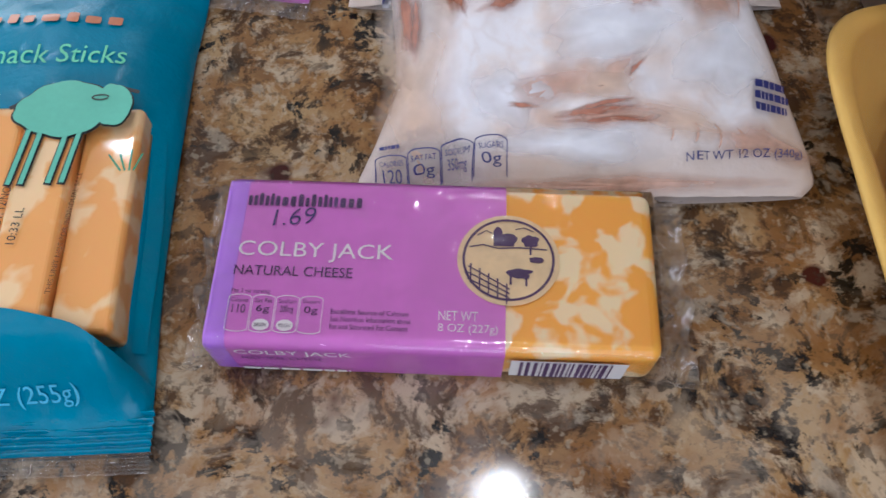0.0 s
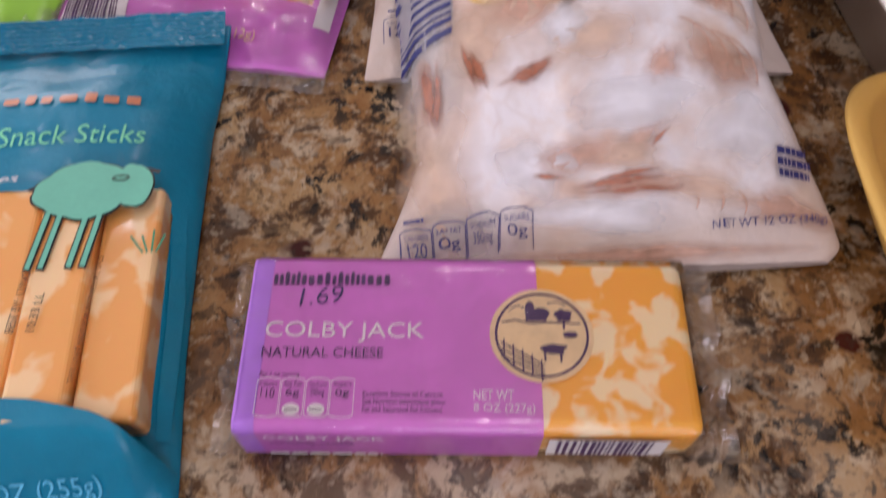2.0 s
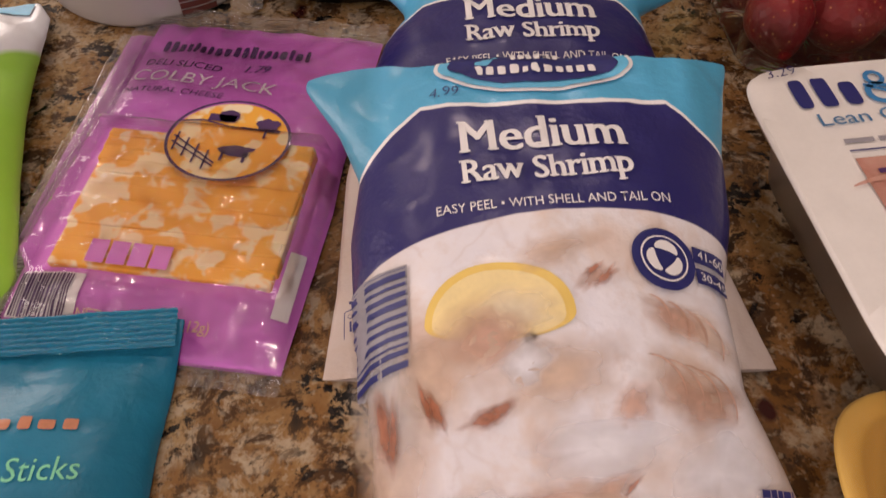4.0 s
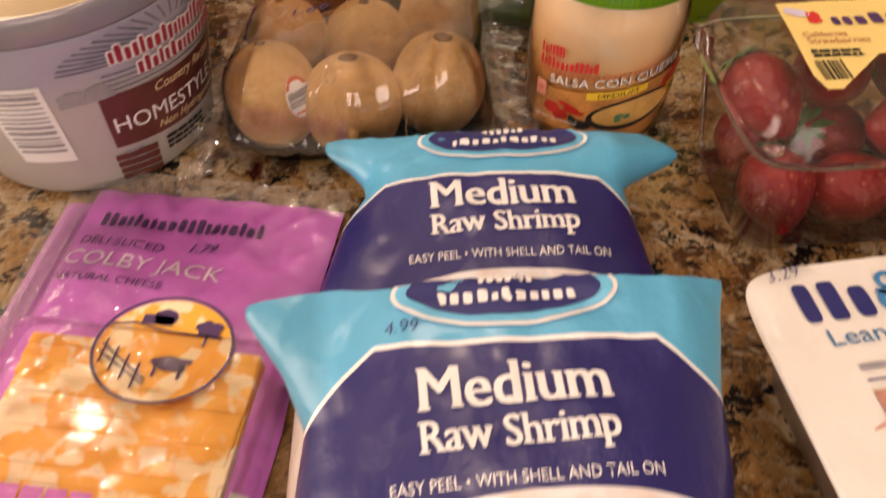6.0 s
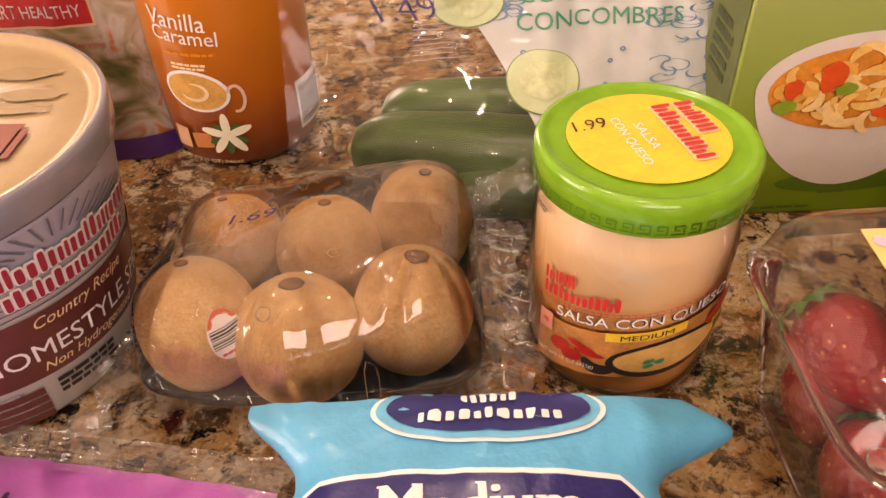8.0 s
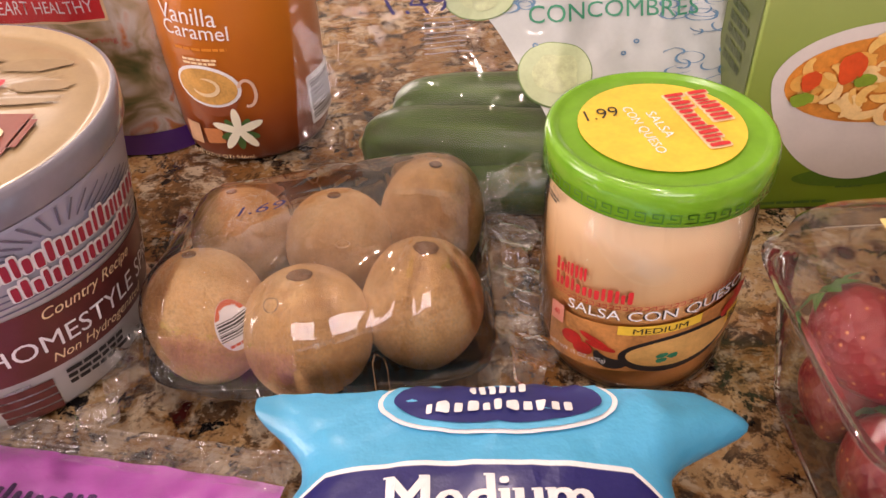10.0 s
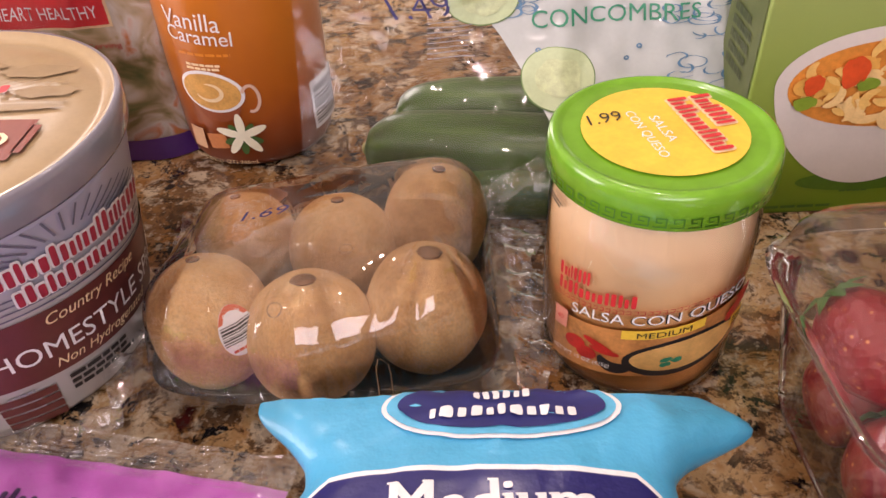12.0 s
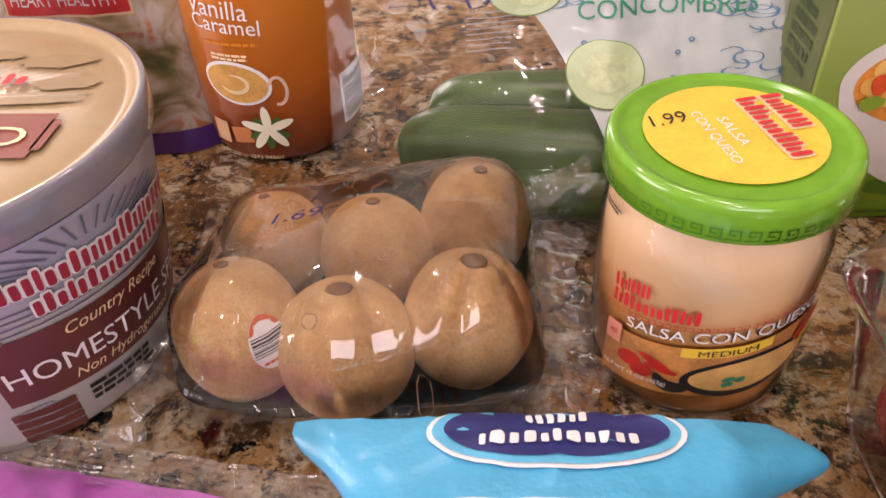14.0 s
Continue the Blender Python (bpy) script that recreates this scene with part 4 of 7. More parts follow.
    def film(u, v):
        p = bag.top(max(-0.066, min(0.066, u)), v)
        k = smin01((abs(u) - 0.062) / 0.006)
        return Vector((u, v, max(p.z, 0.0228 * (1 - k) if -0.084 < v < 0.004 and abs(u) < 0.058 else p.z) + 0.0020 + 0.0009 * fbm(u * 90, v * 90, 5)))
    sheet("window_film", film, -0.070, 0.067, -0.117, 0.097, 60, 90, M_SLICE_FILM, t, "clear glossy film")
    sheet("end_seal", lambda u, v: Vector((u, v, 0.0035 + 0.0008 * math.sin(v * 2600) + 0.0012 * fbm(u * 60, v * 30))), -0.069, 0.067, -0.128, -0.116, 60, 24, M_CRINKLE, t, "clear crimped end")
    sheet("end_seal", lambda u, v: Vector((u, v, 0.0075 + 0.0008 * math.sin(v * 2600) + 0.0025 * fbm(u * 60, v * 40))), -0.070, 0.069, 0.094, 0.112, 60, 24, M_CRINKLE, t, "clear crimped end")
    sheet("side_fold", lambda u, v: Vector((u, v, 0.006 + 0.0025 * fbm(u * 60, v * 25))), -0.080, -0.062, -0.116, 0.095, 10, 60, M_CRINKLE, t, "clear folded side")
    return t


sliced_cheese()


def spare_cheese():
    """A second pack, of which the side and the ends look out under the first."""
    t = thing("sliced_cheese_pack", -0.0600, 0.4400, 0.0, -9, "purple flat pack of sliced cheese lying under a like one", "cheese")
    bag = Pouch([(-0.116, -0.064), (0, -0.066), (0.094, -0.064)], [(-0.116, 0.062), (0.0, 0.062), (0.094, 0.062)],
                [(-0.116, 0.002), (0.094, 0.003)], [(-0.116, 0.0030), (-0.095, 0.0052), (0.07, 0.0052), (0.094, 0.0040)],
                [(-0.116, 0.001), (0.094, 0.001)], -0.116, 0.094, 5.0, 0.7, 0.0005, 42, 4.0)
    bag.build("pack", M_PURPLE, t)
    sheet("side_fold", lambda u, v: Vector((u, v, 0.0066 + 0.0022 * math.sin((u + 0.068) * 420) ** 2 + 0.0012 * fbm(u * 60, v * 25, 3))), -0.066, -0.050, -0.112, 0.090, 16, 60, M_CRINKLE, t, "clear folded side")
    lay("barcode_panel", sh_rect(-0.063, -0.108, -0.050, -0.070, 0.003), bag.top, M_WHITE_INK, t, 0.0006)
    lay("barcode", sh_barcode(-0.062, -0.107, -0.051, -0.071, 6, 24, False), bag.top, M_INK, t, 0.0010)
    return t


spare_cheese()


# ---- two bags of shrimp ----
def shrimp_bag(lower):
    if lower:
        x, y = 0.112, 0.424
        t = thing("shrimp_bag", x, y, 0.0, -1.5, "blue and white bag of frozen raw shrimp lying under another", "frozen bag", "shrimp bags")
        d = 0.011
        bag = Pouch([(-0.118, -0.094), (-0.08, -0.090), (-0.02, -0.088), (0.03, -0.080), (0.06, -0.071), (0.078, -0.060), (0.086, -0.061), (0.094, -0.068), (0.101, -0.077), (0.106, -0.081), (0.110, -0.080)],
                    [(-0.118, 0.094), (-0.06, 0.080), (0.02, 0.074), (0.07, 0.066), (0.080, 0.065), (0.086, 0.071), (0.091, 0.083), (0.096, 0.095), (0.100, 0.096), (0.110, 0.079)],
                    [(-0.118, 0.004), (-0.06, 0.012), (0.03, 0.024), (0.08, 0.034), (0.110, 0.043)], [(-0.118, 0.005), (-0.09, 0.014), (-0.05, 0.026), (0.0, 0.042), (0.04, 0.053), (0.075, 0.0535), (0.095, 0.050), (0.110, 0.0465)],
                    [(-0.118, 0.001), (-0.09, 0.001), (0.06, 0.001), (0.09, 0.022), (0.110, 0.042)], -0.118, 0.110, 2.8, 0.5, 0.0012, 40, 21.0)
    else:
        x, y = 0.110, 0.315
        t = thing("shrimp_bag", x, y, 0.0, 0, "blue and white bag of frozen raw shrimp resting on another", "frozen bag", "shrimp bags")
        d = 0.0
        bag = Pouch([(-0.107, -0.090), (-0.098, -0.088), (-0.085, -0.082), (-0.060, -0.072), (-0.030, -0.074), (0.0, -0.079), (0.03, -0.080), (0.055, -0.076), (0.075, -0.084), (0.090, -0.094), (0.098, -0.099), (0.104, -0.097), (0.108, -0.088)],
                    [(-0.107, 0.080), (-0.102, 0.086), (-0.090, 0.085), (-0.060, 0.077), (-0.035, 0.066), (0.0, 0.064), (0.03, 0.072), (0.06, 0.074), (0.09, 0.080), (0.100, 0.083), (0.108, 0.081)],
                    [(-0.107, 0.005), (-0.06, 0.012), (-0.02, 0.030), (0.03, 0.046), (0.07, 0.060), (0.108, 0.072)], [(-0.107, 0.007), (-0.095, 0.017), (-0.080, 0.028), (-0.045, 0.052), (-0.01, 0.068), (0.03, 0.0745), (0.06, 0.0765), (0.085, 0.078), (0.108, 0.0775)],
                    [(-0.107, 0.002), (-0.06, 0.002), (-0.03, 0.006), (0.02, 0.043), (0.06, 0.056), (0.108, 0.070)], -0.107, 0.1010, 2.8, 0.5, 0.0014, 38, 1.0)
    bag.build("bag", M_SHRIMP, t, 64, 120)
    S = bag.top
    du, dv, sv = (0.0065, 0.0030, 1.02) if lower else (0.0, -0.0040, 1.0)
    for body, xa, ya, xb, yb, rot, bold in (("Medium", -0.0345, 0.0515, 0.0290, 0.0670, 1.6, 0.0005), ("Raw Shrimp", -0.0345, 0.0335, 0.0300, 0.0478, 2.0, 0.0003)):
        box = (xa + du, ya * sv + dv * 0.4, xb + du, yb * sv + dv * 0.4)
        for i in (-1, 0, 1):
            lay("lettering", sh_text(body, box[0] + bold * i, box[1], box[2] + bold * i, box[3], rot), S, M_WHITE_INK, t, 0.0008 + 0.0001 * i)
        lay("lettering_serif", sh_serif(body, *box, rot), S, M_WHITE_INK, t, 0.0011)
    lay("lettering", sh_text("EASY PEEL \u2022 WITH SHELL AND TAIL ON", -0.0455 + du, 0.0245 * sv + dv * 0.4, 0.0420 + du, 0.0283 * sv + dv * 0.4, 1.8), S, M_WHITE_INK, t, 0.0006)
    ov = (0.0075, 0.1025) if lower else (-0.002, 0.0965)
    lay("crest_border", sh_ell(*ov, 0.0420, 0.0160), S, M_WHITE_INK, t, 0.0010, "oval crest")
    lay("crest_band", sh_ell(*ov, 0.0402, 0.0145), S, M_SKY_INK, t, 0.0015)
    lay("crest", sh_ell(*ov, 0.0360, 0.0118), S, M_NAVY_INK, t, 0.0020)
    marks(ov[0] - 0.025, ov[1] - 0.0068, ov[0] + 0.026, ov[1] - 0.0010, 11, 14, S, M_WHITE_INK, t, 0.0027)
    marks(ov[0] - 0.010, ov[1] + 0.0020, ov[0] + 0.011, ov[1] + 0.0066, 6, 5, S, M_WHITE_INK, t, 0.0027)
    if not lower:
        lay("lettering", sh_text("4.99", -0.0460, 0.0800, -0.0340, 0.0850, 3, 0.2, -0.012), S, M_PEN, t, 0.0006, "handwritten price in blue marker")
        # photo of shrimp and lemon on ice
        inks = {}
        for key, c, st, gr, va, ed in (("pith", (0.90, 0.82, 0.62), 0.75, 50, 0.05, 0.8), ("tan", (0.72, 0.53, 0.41), 0.80, 60, 0.16, 1.0), ("pink", (0.70, 0.43, 0.33), 0.80, 80, 0.22, 0.9),
                                       ("shell", (0.58, 0.35, 0.26), 0.75, 110, 0.28, 0.85), ("tail", (0.40, 0.14, 0.07), 0.80, 200, 0.35, 0.70), ("ice", (0.82, 0.83, 0.90), 0.92, 60, 0.03, 0.9), ("grey", (0.55, 0.52, 0.52), 0.55, 60, 0.1, 0.8)):
            inks[key] = soft_ink("shrimp_photo_" + key, c, st, gr, va, ed)
        def slice_(k):
            return lambda a: (0.0262 * k * math.cos(a), (0.0185 if math.sin(a) > 0 else 0.0080) * k * math.sin(a))
        lay("print_lemon", sh_star(-0.0255, -0.0170, slice_(1.0), 64, 4), S, plain("lemon_rind_ink", (0.86, 0.62, 0.16), 0.4, vary=0.05, relief=0), t, 0.0006)
        lay("print_lemon_flesh", sh_star(-0.0260, -0.0178, slice_(0.88), 64, 4), S, plain("lemon_flesh_ink", (0.88, 0.72, 0.36), 0.4, vary=0.08, scale=110, relief=0), t, 0.0008)
        n_ = 12
        for cx, cy, rx, ry, rot, key in ((-0.0660, -0.0700, 0.018, 0.040, 6, "tan"), (-0.0600, -0.0960, 0.024, 0.012, 0, "grey"), (-0.0660, -0.0330, 0.014, 0.020, 0, "grey"), (-0.0060, 0.0050, 0.018, 0.0065, 16, "tan"), (0.0090, -0.0050, 0.0085, 0.0040, 40, "shell"),
                                         (-0.0220, -0.0175, 0.0190, 0.0085, 4, "pith"),
                                         (-0.0370, -0.0265, 0.0250, 0.0150, 20, "tan"), (-0.0300, -0.0235, 0.0150, 0.0085, 14, "pink"), (-0.0520, -0.0330, 0.0120, 0.0150, 30, "tan"), (-0.0060, -0.0370, 0.0240, 0.0120, 8, "tan"), (-0.0180, -0.0330, 0.0100, 0.0070, 30, "ice"),
                                         (0.0400, -0.0205, 0.0200, 0.0080, -20, "tan"), (0.0350, -0.0185, 0.0130, 0.0055, -20, "pink"), (0.0380, -0.0410, 0.0190, 0.0115, -10, "tan"), (0.0400, -0.0455, 0.0170, 0.0080, -6, "shell"), (0.0170, -0.0460, 0.0085, 0.0065, 10, "pink"),
                                         (0.0050, -0.0580, 0.0280, 0.0090, 4, "ice"), (0.0460, -0.0660, 0.0210, 0.0130, 6, "ice"), (-0.0300, -0.0760, 0.0180, 0.0110, 0, "ice"), (-0.0130, -0.0730, 0.0200, 0.0070, 8, "pink"), (0.0080, -0.0700, 0.0110, 0.0050, 26, "shell"), (0.0050, -0.0740, 0.0160, 0.0060, 0, "tan"),
                                         (-0.0100, -0.0905, 0.0330, 0.0060, 0, "ice"), (0.0060, -0.0825, 0.0200, 0.0036, 4, "shell"), (0.0360, -0.0850, 0.0260, 0.0055, -10, "tan"), (0.0640, -0.0900, 0.0220, 0.0060, -8, "shell"), (0.0100, -0.1030, 0.0600, 0.0035, 0, "shell")):
            lay("print_shrimp", soft_blob(cx, cy, rx * 1.15, ry * 1.15, rot, n_ * 1.7 + 1, 0.45), S, inks[key], t, 0.00055 + 0.00003 * n_)
            n_ += 1
        # ring folds of the shells
        for cx, cy, r, a0, n, step_, ang in ((0.0240, -0.0430, 0.0120, 20, 4, 0.0062, -12), (0.0250, -0.0200, 0.0085, 10, 4, 0.0068, -18), (0.0250, -0.0870, 0.0050, 0, 4, 0.0090, -8)):
            for q in range(n):
                ox, oy = cx + q * step_ * math.cos(radians(ang)), cy + q * step_ * math.sin(radians(ang))
                lay("print_fold", soft_arc(ox, oy, r, a0 - 40, a0 + 75, 0.0013), S, inks["shell"], t, 0.0015)
        # tail fins
        for cx, cy, rx, ry, rot in ((-0.0665, -0.0450, 0.0030, 0.0125, 6), (-0.0635, -0.0475, 0.0022, 0.0110, -4), (-0.0490, -0.0430, 0.0024, 0.0085, 28), (-0.0520, -0.0410, 0.0016, 0.0070, 20), (-0.0330, -0.0480, 0.0080, 0.0028, 12), (-0.0270, -0.0455, 0.0070, 0.0024, 24),
                                    (0.0120, -0.0060, 0.0060, 0.0020, 40), (0.0080, -0.0030, 0.0050, 0.0016, 30), (-0.0020, -0.0815, 0.0150, 0.0015, 3), (0.0060, -0.0838, 0.0180, 0.0012, 0), (0.0040, -0.0792, 0.0130, 0.0010, 8), (-0.0260, -0.0790, 0.0070, 0.0012, -6), (0.0150, -0.0690, 0.0050, 0.0014, 40)):
            lay("print_tail", soft_blob(cx, cy, rx * 1.1, ry * 1.1, rot, cx * 900, 0.5), S, inks["tail"], t, 0.0017)
        lay("seal_disc", sh_ell(0.0345, 0.0020, 0.0118, 0.0118), S, M_NAVY_INK, t, 0.0018, "round certification mark")
        lay("seal_ring", sh_ell(0.0345, 0.0020, 0.0088, 0.0088, 1, 0.93), S, M_WHITE_INK, t, 0.0022)
        lay("seal_mark", sh_join(sh_arc(0.0345, 0.0020, 0.0050, 20, 130, 0.0040), sh_arc(0.0345, 0.0020, 0.0050, 140, 250, 0.0040), sh_arc(0.0345, 0.0020, 0.0050, 260, 370, 0.0040)), S, M_WHITE_INK, t, 0.0022)
        lay("count_panel", sh_join(sh_rect(0.0465, 0.0030, 0.0600, 0.0090), sh_rect(0.0465, -0.0050, 0.0600, 0.0010)), S, M_NAVY_INK, t, 0.0014)
        lay("lettering", sh_text("41-60", 0.0480, 0.0046, 0.0590, 0.0078, -4), S, M_WHITE_INK, t, 0.0018)
        lay("lettering", sh_text("30-45", 0.0480, -0.0036, 0.0590, -0.0004, -4), S, M_WHITE_INK, t, 0.0018)
        lay("barcode_panel", sh_rect(-0.0780, -0.0290, -0.0570, 0.0060, 0.003), S, M_GREY_INK, t, 0.0010)
        lay("barcode", sh_barcode(-0.0780, -0.0280, -0.0575, 0.0050, 6, 16, False), S, M_NAVY_INK, t, 0.0014)
        lay("lettering", sh_bars(0.060, -0.080, 0.074, -0.068, 3, 7), S, M_NAVY_INK, t, 0.0024)
        lay("lettering", sh_text("NET WT 12 OZ (340g)", 0.0350, -0.0970, 0.0790, -0.0935, 3), S, M_NAVY_INK, t, 0.0024)
    x0, y0 = (-0.0800, -0.1035) if not lower else (-0.0850, -0.102)
    for k, (a, b2) in enumerate((("CALORIES", "120"), ("SAT FAT", "0g"), ("SODIUM", "350mg"), ("SUGARS", "0g"))):
        xx, yy = x0 + 0.0122 * k, y0 + 0.0012 * k
        lay("badge_outline", sh_join(sh_rect(xx, yy, xx + 0.0004, yy + 0.0105), sh_rect(xx + 0.0116, yy, xx + 0.0120, yy + 0.0105), sh_arc(xx + 0.0060, yy + 0.0105, 0.0059, 0, 180, 0.0004, False, 0.0018)), S, M_NAVY_INK, t, 0.0024)
        lay("lettering", sh_text(a, xx + 0.0016, yy + 0.0082, xx + 0.0104, yy + 0.0100, 3), S, M_NAVY_INK, t, 0.0024)
        lay("lettering", sh_text(b2, xx + 0.0025, yy + 0.0026, xx + 0.0098, yy + 0.0072, 3), S, M_NAVY_INK, t, 0.0024)
    lay("lettering", sh_bars(x0 + 0.002, y0 + 0.0145, x0 + 0.011, y0 + 0.0165, 1, 2), S, M_NAVY_INK, t, 0.0024)
    return t


shrimp_bag(True)
shrimp_bag(False)


def cyl(r, tilt=0.0, lean=0.0):
    """A round wall: u is the way round in metres (0 faces the worktop's edge), v the height."""
    def S(u, v):
        rr = r(v) if callable(r) else r
        a = u / (r(0.05) if callable(r) else r)
        return Vector((rr * math.sin(a), -rr * math.cos(a), v + tilt * u))
    return S


# ---- tub of spread ----
def spread_tub():
    t = thing("spread_tub", -0.1065, 0.617, 0.0, 0, "round plastic tub of spread with a tan clear-rimmed lid", "tub")
    m, nt, b, co = shader("lavender_print_tub")
    z = nd(nt, "ShaderNodeSeparateXYZ", {0: co}).outputs[2]
    wav = mth(nt, "ADD", z, mth(nt, "MULTIPLY", mth(nt, "SUBTRACT", nz(nt, co, 14, 2), 0.5), 0.012))
    col = mixc(nt, step(nt, wav, 0.0760, 0.012), (0.50, 0.48, 0.47), (0.36, 0.37, 0.50))
    col = mixc(nt, mth(nt, "MULTIPLY", nz(nt, co, 60, 4), 0.2), col, (0.55, 0.53, 0.56))
    nt.links.new(col, b.inputs["Base Color"])
    b.inputs["Roughness"].default_value = 0.32
    b.inputs["Coat Weight"].default_value = 0.3
    part("tub", lathe_bm([(0.0, 0.0), (0.058, 0.0), (0.0635, 0.0015), (0.0660, 0.005), (0.0808, 0.102), (0.0820, 0.1055), (0.0780, 0.1055), (0.0, 0.1045)], 96), m, t, "printed lavender and grey tub wall")
    part("lid_rim", lathe_bm([(0.0815, 0.1065), (0.0832, 0.1056), (0.0839, 0.1070), (0.0843, 0.1165), (0.0839, 0.1188), (0.0830, 0.1198), (0.0818, 0.1196)], 96), plain("hazy_lavender_lid_rim", (0.23, 0.22, 0.27), 0.22, vary=0.06, coat=0.6), t, "translucent lid rim")
    part("lid_top", lathe_bm([(0.0818, 0.1197), (0.0808, 0.1198), (0.0798, 0.1172), (0.0752, 0.1164), (0.0742, 0.1169), (0.0600, 0.1169), (0.0, 0.1169)], 96), plain("tan_lid", (0.44, 0.32, 0.18), 0.28, vary=0.08, coat=0.5), t, "tan printed lid")
    top = lambda u, v: Vector((u * 0.95, v * 0.95, 0.1172))
    M_TAN = plain("dark_tan_ink", (0.36, 0.255, 0.14), 0.45, relief=0)
    M_BROWN = plain("brown_ink", (0.125, 0.030, 0.026), 0.40, vary=0.12, relief=0, coat=0.3)
    lay("lid_rays", sh_join(*[sh_line([(0.012 + 0.016 * math.cos(radians(a)), 0.022 + 0.008 * math.sin(radians(a))), (0.012 + 0.052 * math.cos(radians(a)), 0.022 + 0.028 * math.sin(radians(a)))], 0.0007) for a in range(0, 181, 9)]), top, M_TAN, t, 0.0004)
    lay("lid_cloud", sh_join(sh_blob(0.040, 0.046, 0.016, 0.006, 4, 0.4), sh_blob(0.005, 0.052, 0.018, 0.006, 8, 0.4), sh_blob(0.052, 0.026, 0.014, 0.005, 5, 0.4)), top, M_TAN, t, 0.0006)
    lay("lid_field", sh_join(sh_blob(0.020, 0.0125, 0.048, 0.0035, 3, 0.3), sh_rect(-0.05, 0.0165, 0.064, 0.0180)), top, M_TAN, t, 0.0008)
    marks(-0.046, 0.0245, 0.036, 0.0335, 18, 7, top, M_RED_INK, t, 0.0012)
    marks(-0.036, 0.0140, 0.020, 0.0220, 13, 9, top, M_RED_INK, t, 0.0012)
    lay("lid_banner", sh_join(sh_rect(-0.045, -0.026, 0.058, 0.004, 0.004, -3), sh_rect(0.057, -0.0235, 0.061, -0.0030, 0.004, -3)), top, plain("red_brown_ink", (0.25, 0.060, 0.038), 0.5, vary=0.1, relief=0), t, 0.0010)
    lay("lettering", sh_text("SPREAD", -0.026, -0.0165, 0.052, -0.0035, -4), top, M_CREAM_INK, t, 0.0016)
    r = lambda v: 0.0662 + (v - 0.005) * 0.1526
    k = math.pi / 180 * r(0.05)
    wall_ = cyl(r)

    def S(u, v):
        # the print slopes down round the tub
        return wall_(u, v - 0.10 * (u - 60 * k))
    M_BORDEAUX = plain("dark_red_ink", (0.33, 0.022, 0.045), 0.45, relief=0)
    M_SLATE = plain("slate_ink", (0.13, 0.13, 0.19), 0.45, relief=0)
    lay("print_ray", sh_join(*[sh_line([((62 + 24 * math.cos(radians(a))) * k, 0.080 + 0.014 * math.sin(radians(a))), ((62 + 46 * math.cos(radians(a))) * k, 0.078 + 0.0245 * math.sin(radians(a)))], 0.0009) for a in range(6, 176, 7)]), S, M_SLATE, t, 0.0005)
    lay("print_furrow", sh_join(*[sh_line([(30 * k, 0.0655 + 0.0032 * i), (66 * k, 0.0665 + 0.0028 * i), (100 * k, 0.0650 + 0.0032 * i)], 0.0008, per=8) for i in range(4)]), S, M_SLATE, t, 0.0004)
    # two wordmarks, in plain marks of their letters' size on pale grounds
    for n, a0, a1, z0, z1, seed in ((22, 34, 98, 0.0815, 0.0915, 21), (16, 43, 92, 0.0705, 0.0795, 33)):
        marks(a0 * k, z0, a1 * k, z1, n, seed, S, M_BORDEAUX, t, 0.0014)
        marks(a0 * k, z0, a1 * k, z1, n, seed, S, M_WHITE_INK, t, 0.0009, 0.0, 0.0008, "wordmark_backing")
    lay("print_band", sh_rect(26 * k, 0.0270, 200 * k, 0.0630, 0.004), S, M_BROWN, t, 0.0004, "brown printed band")
    lay("lettering", sh_text("Country Recipe", 48 * k, 0.0535, 86 * k, 0.0610, 0, 0.3), S, M_CREAM_INK, t, 0.0008)
    lay("lettering", sh_text("HOMESTYLE SPREAD", 28.5 * k, 0.0378, 124 * k, 0.0478), S, M_WHITE_INK, t, 0.0008)
    lay("lettering", sh_text("Non Hydrogenated", 46 * k, 0.0290, 90 * k, 0.0355, 0, 0.3), S, M_CREAM_INK, t, 0.0008)
    lay("lettering", sh_bars(48 * k, 0.0130, 78 * k, 0.0240, 3, 4), S, M_BLACK_INK, t, 0.0006)
    for i in range(4):
        lay("badge", sh_rect(24 * k, 0.0020 + 0.0052 * i, 43 * k, 0.0062 + 0.0052 * i), S, M_BROWN, t, 0.0006)
    lay("barcode_panel", sh_rect(-12 * k, 0.030, 10 * k, 0.082), wall_, M_WHITE_INK, t, 0.0006)
    lay("barcode", sh_barcode(-10 * k, 0.038, 8 * k, 0.080, 12, 18, False), wall_, M_GREY_INK, t, 0.0010)
    lay("print_panel", sh_join(sh_rect(13 * k, 0.066, 33 * k, 0.070), sh_blob(18 * k, 0.072, 0.006, 0.003, 4, 0.3), sh_blob(27 * k, 0.072, 0.005, 0.004, 6, 0.4)), wall_, M_GREY_INK, t, 0.0005)
    lay("lettering", sh_bars(28 * k, 0.014, 38 * k, 0.028, 5, 8), wall_, M_GREY_INK, t, 0.0005)
    return t


spread_tub()


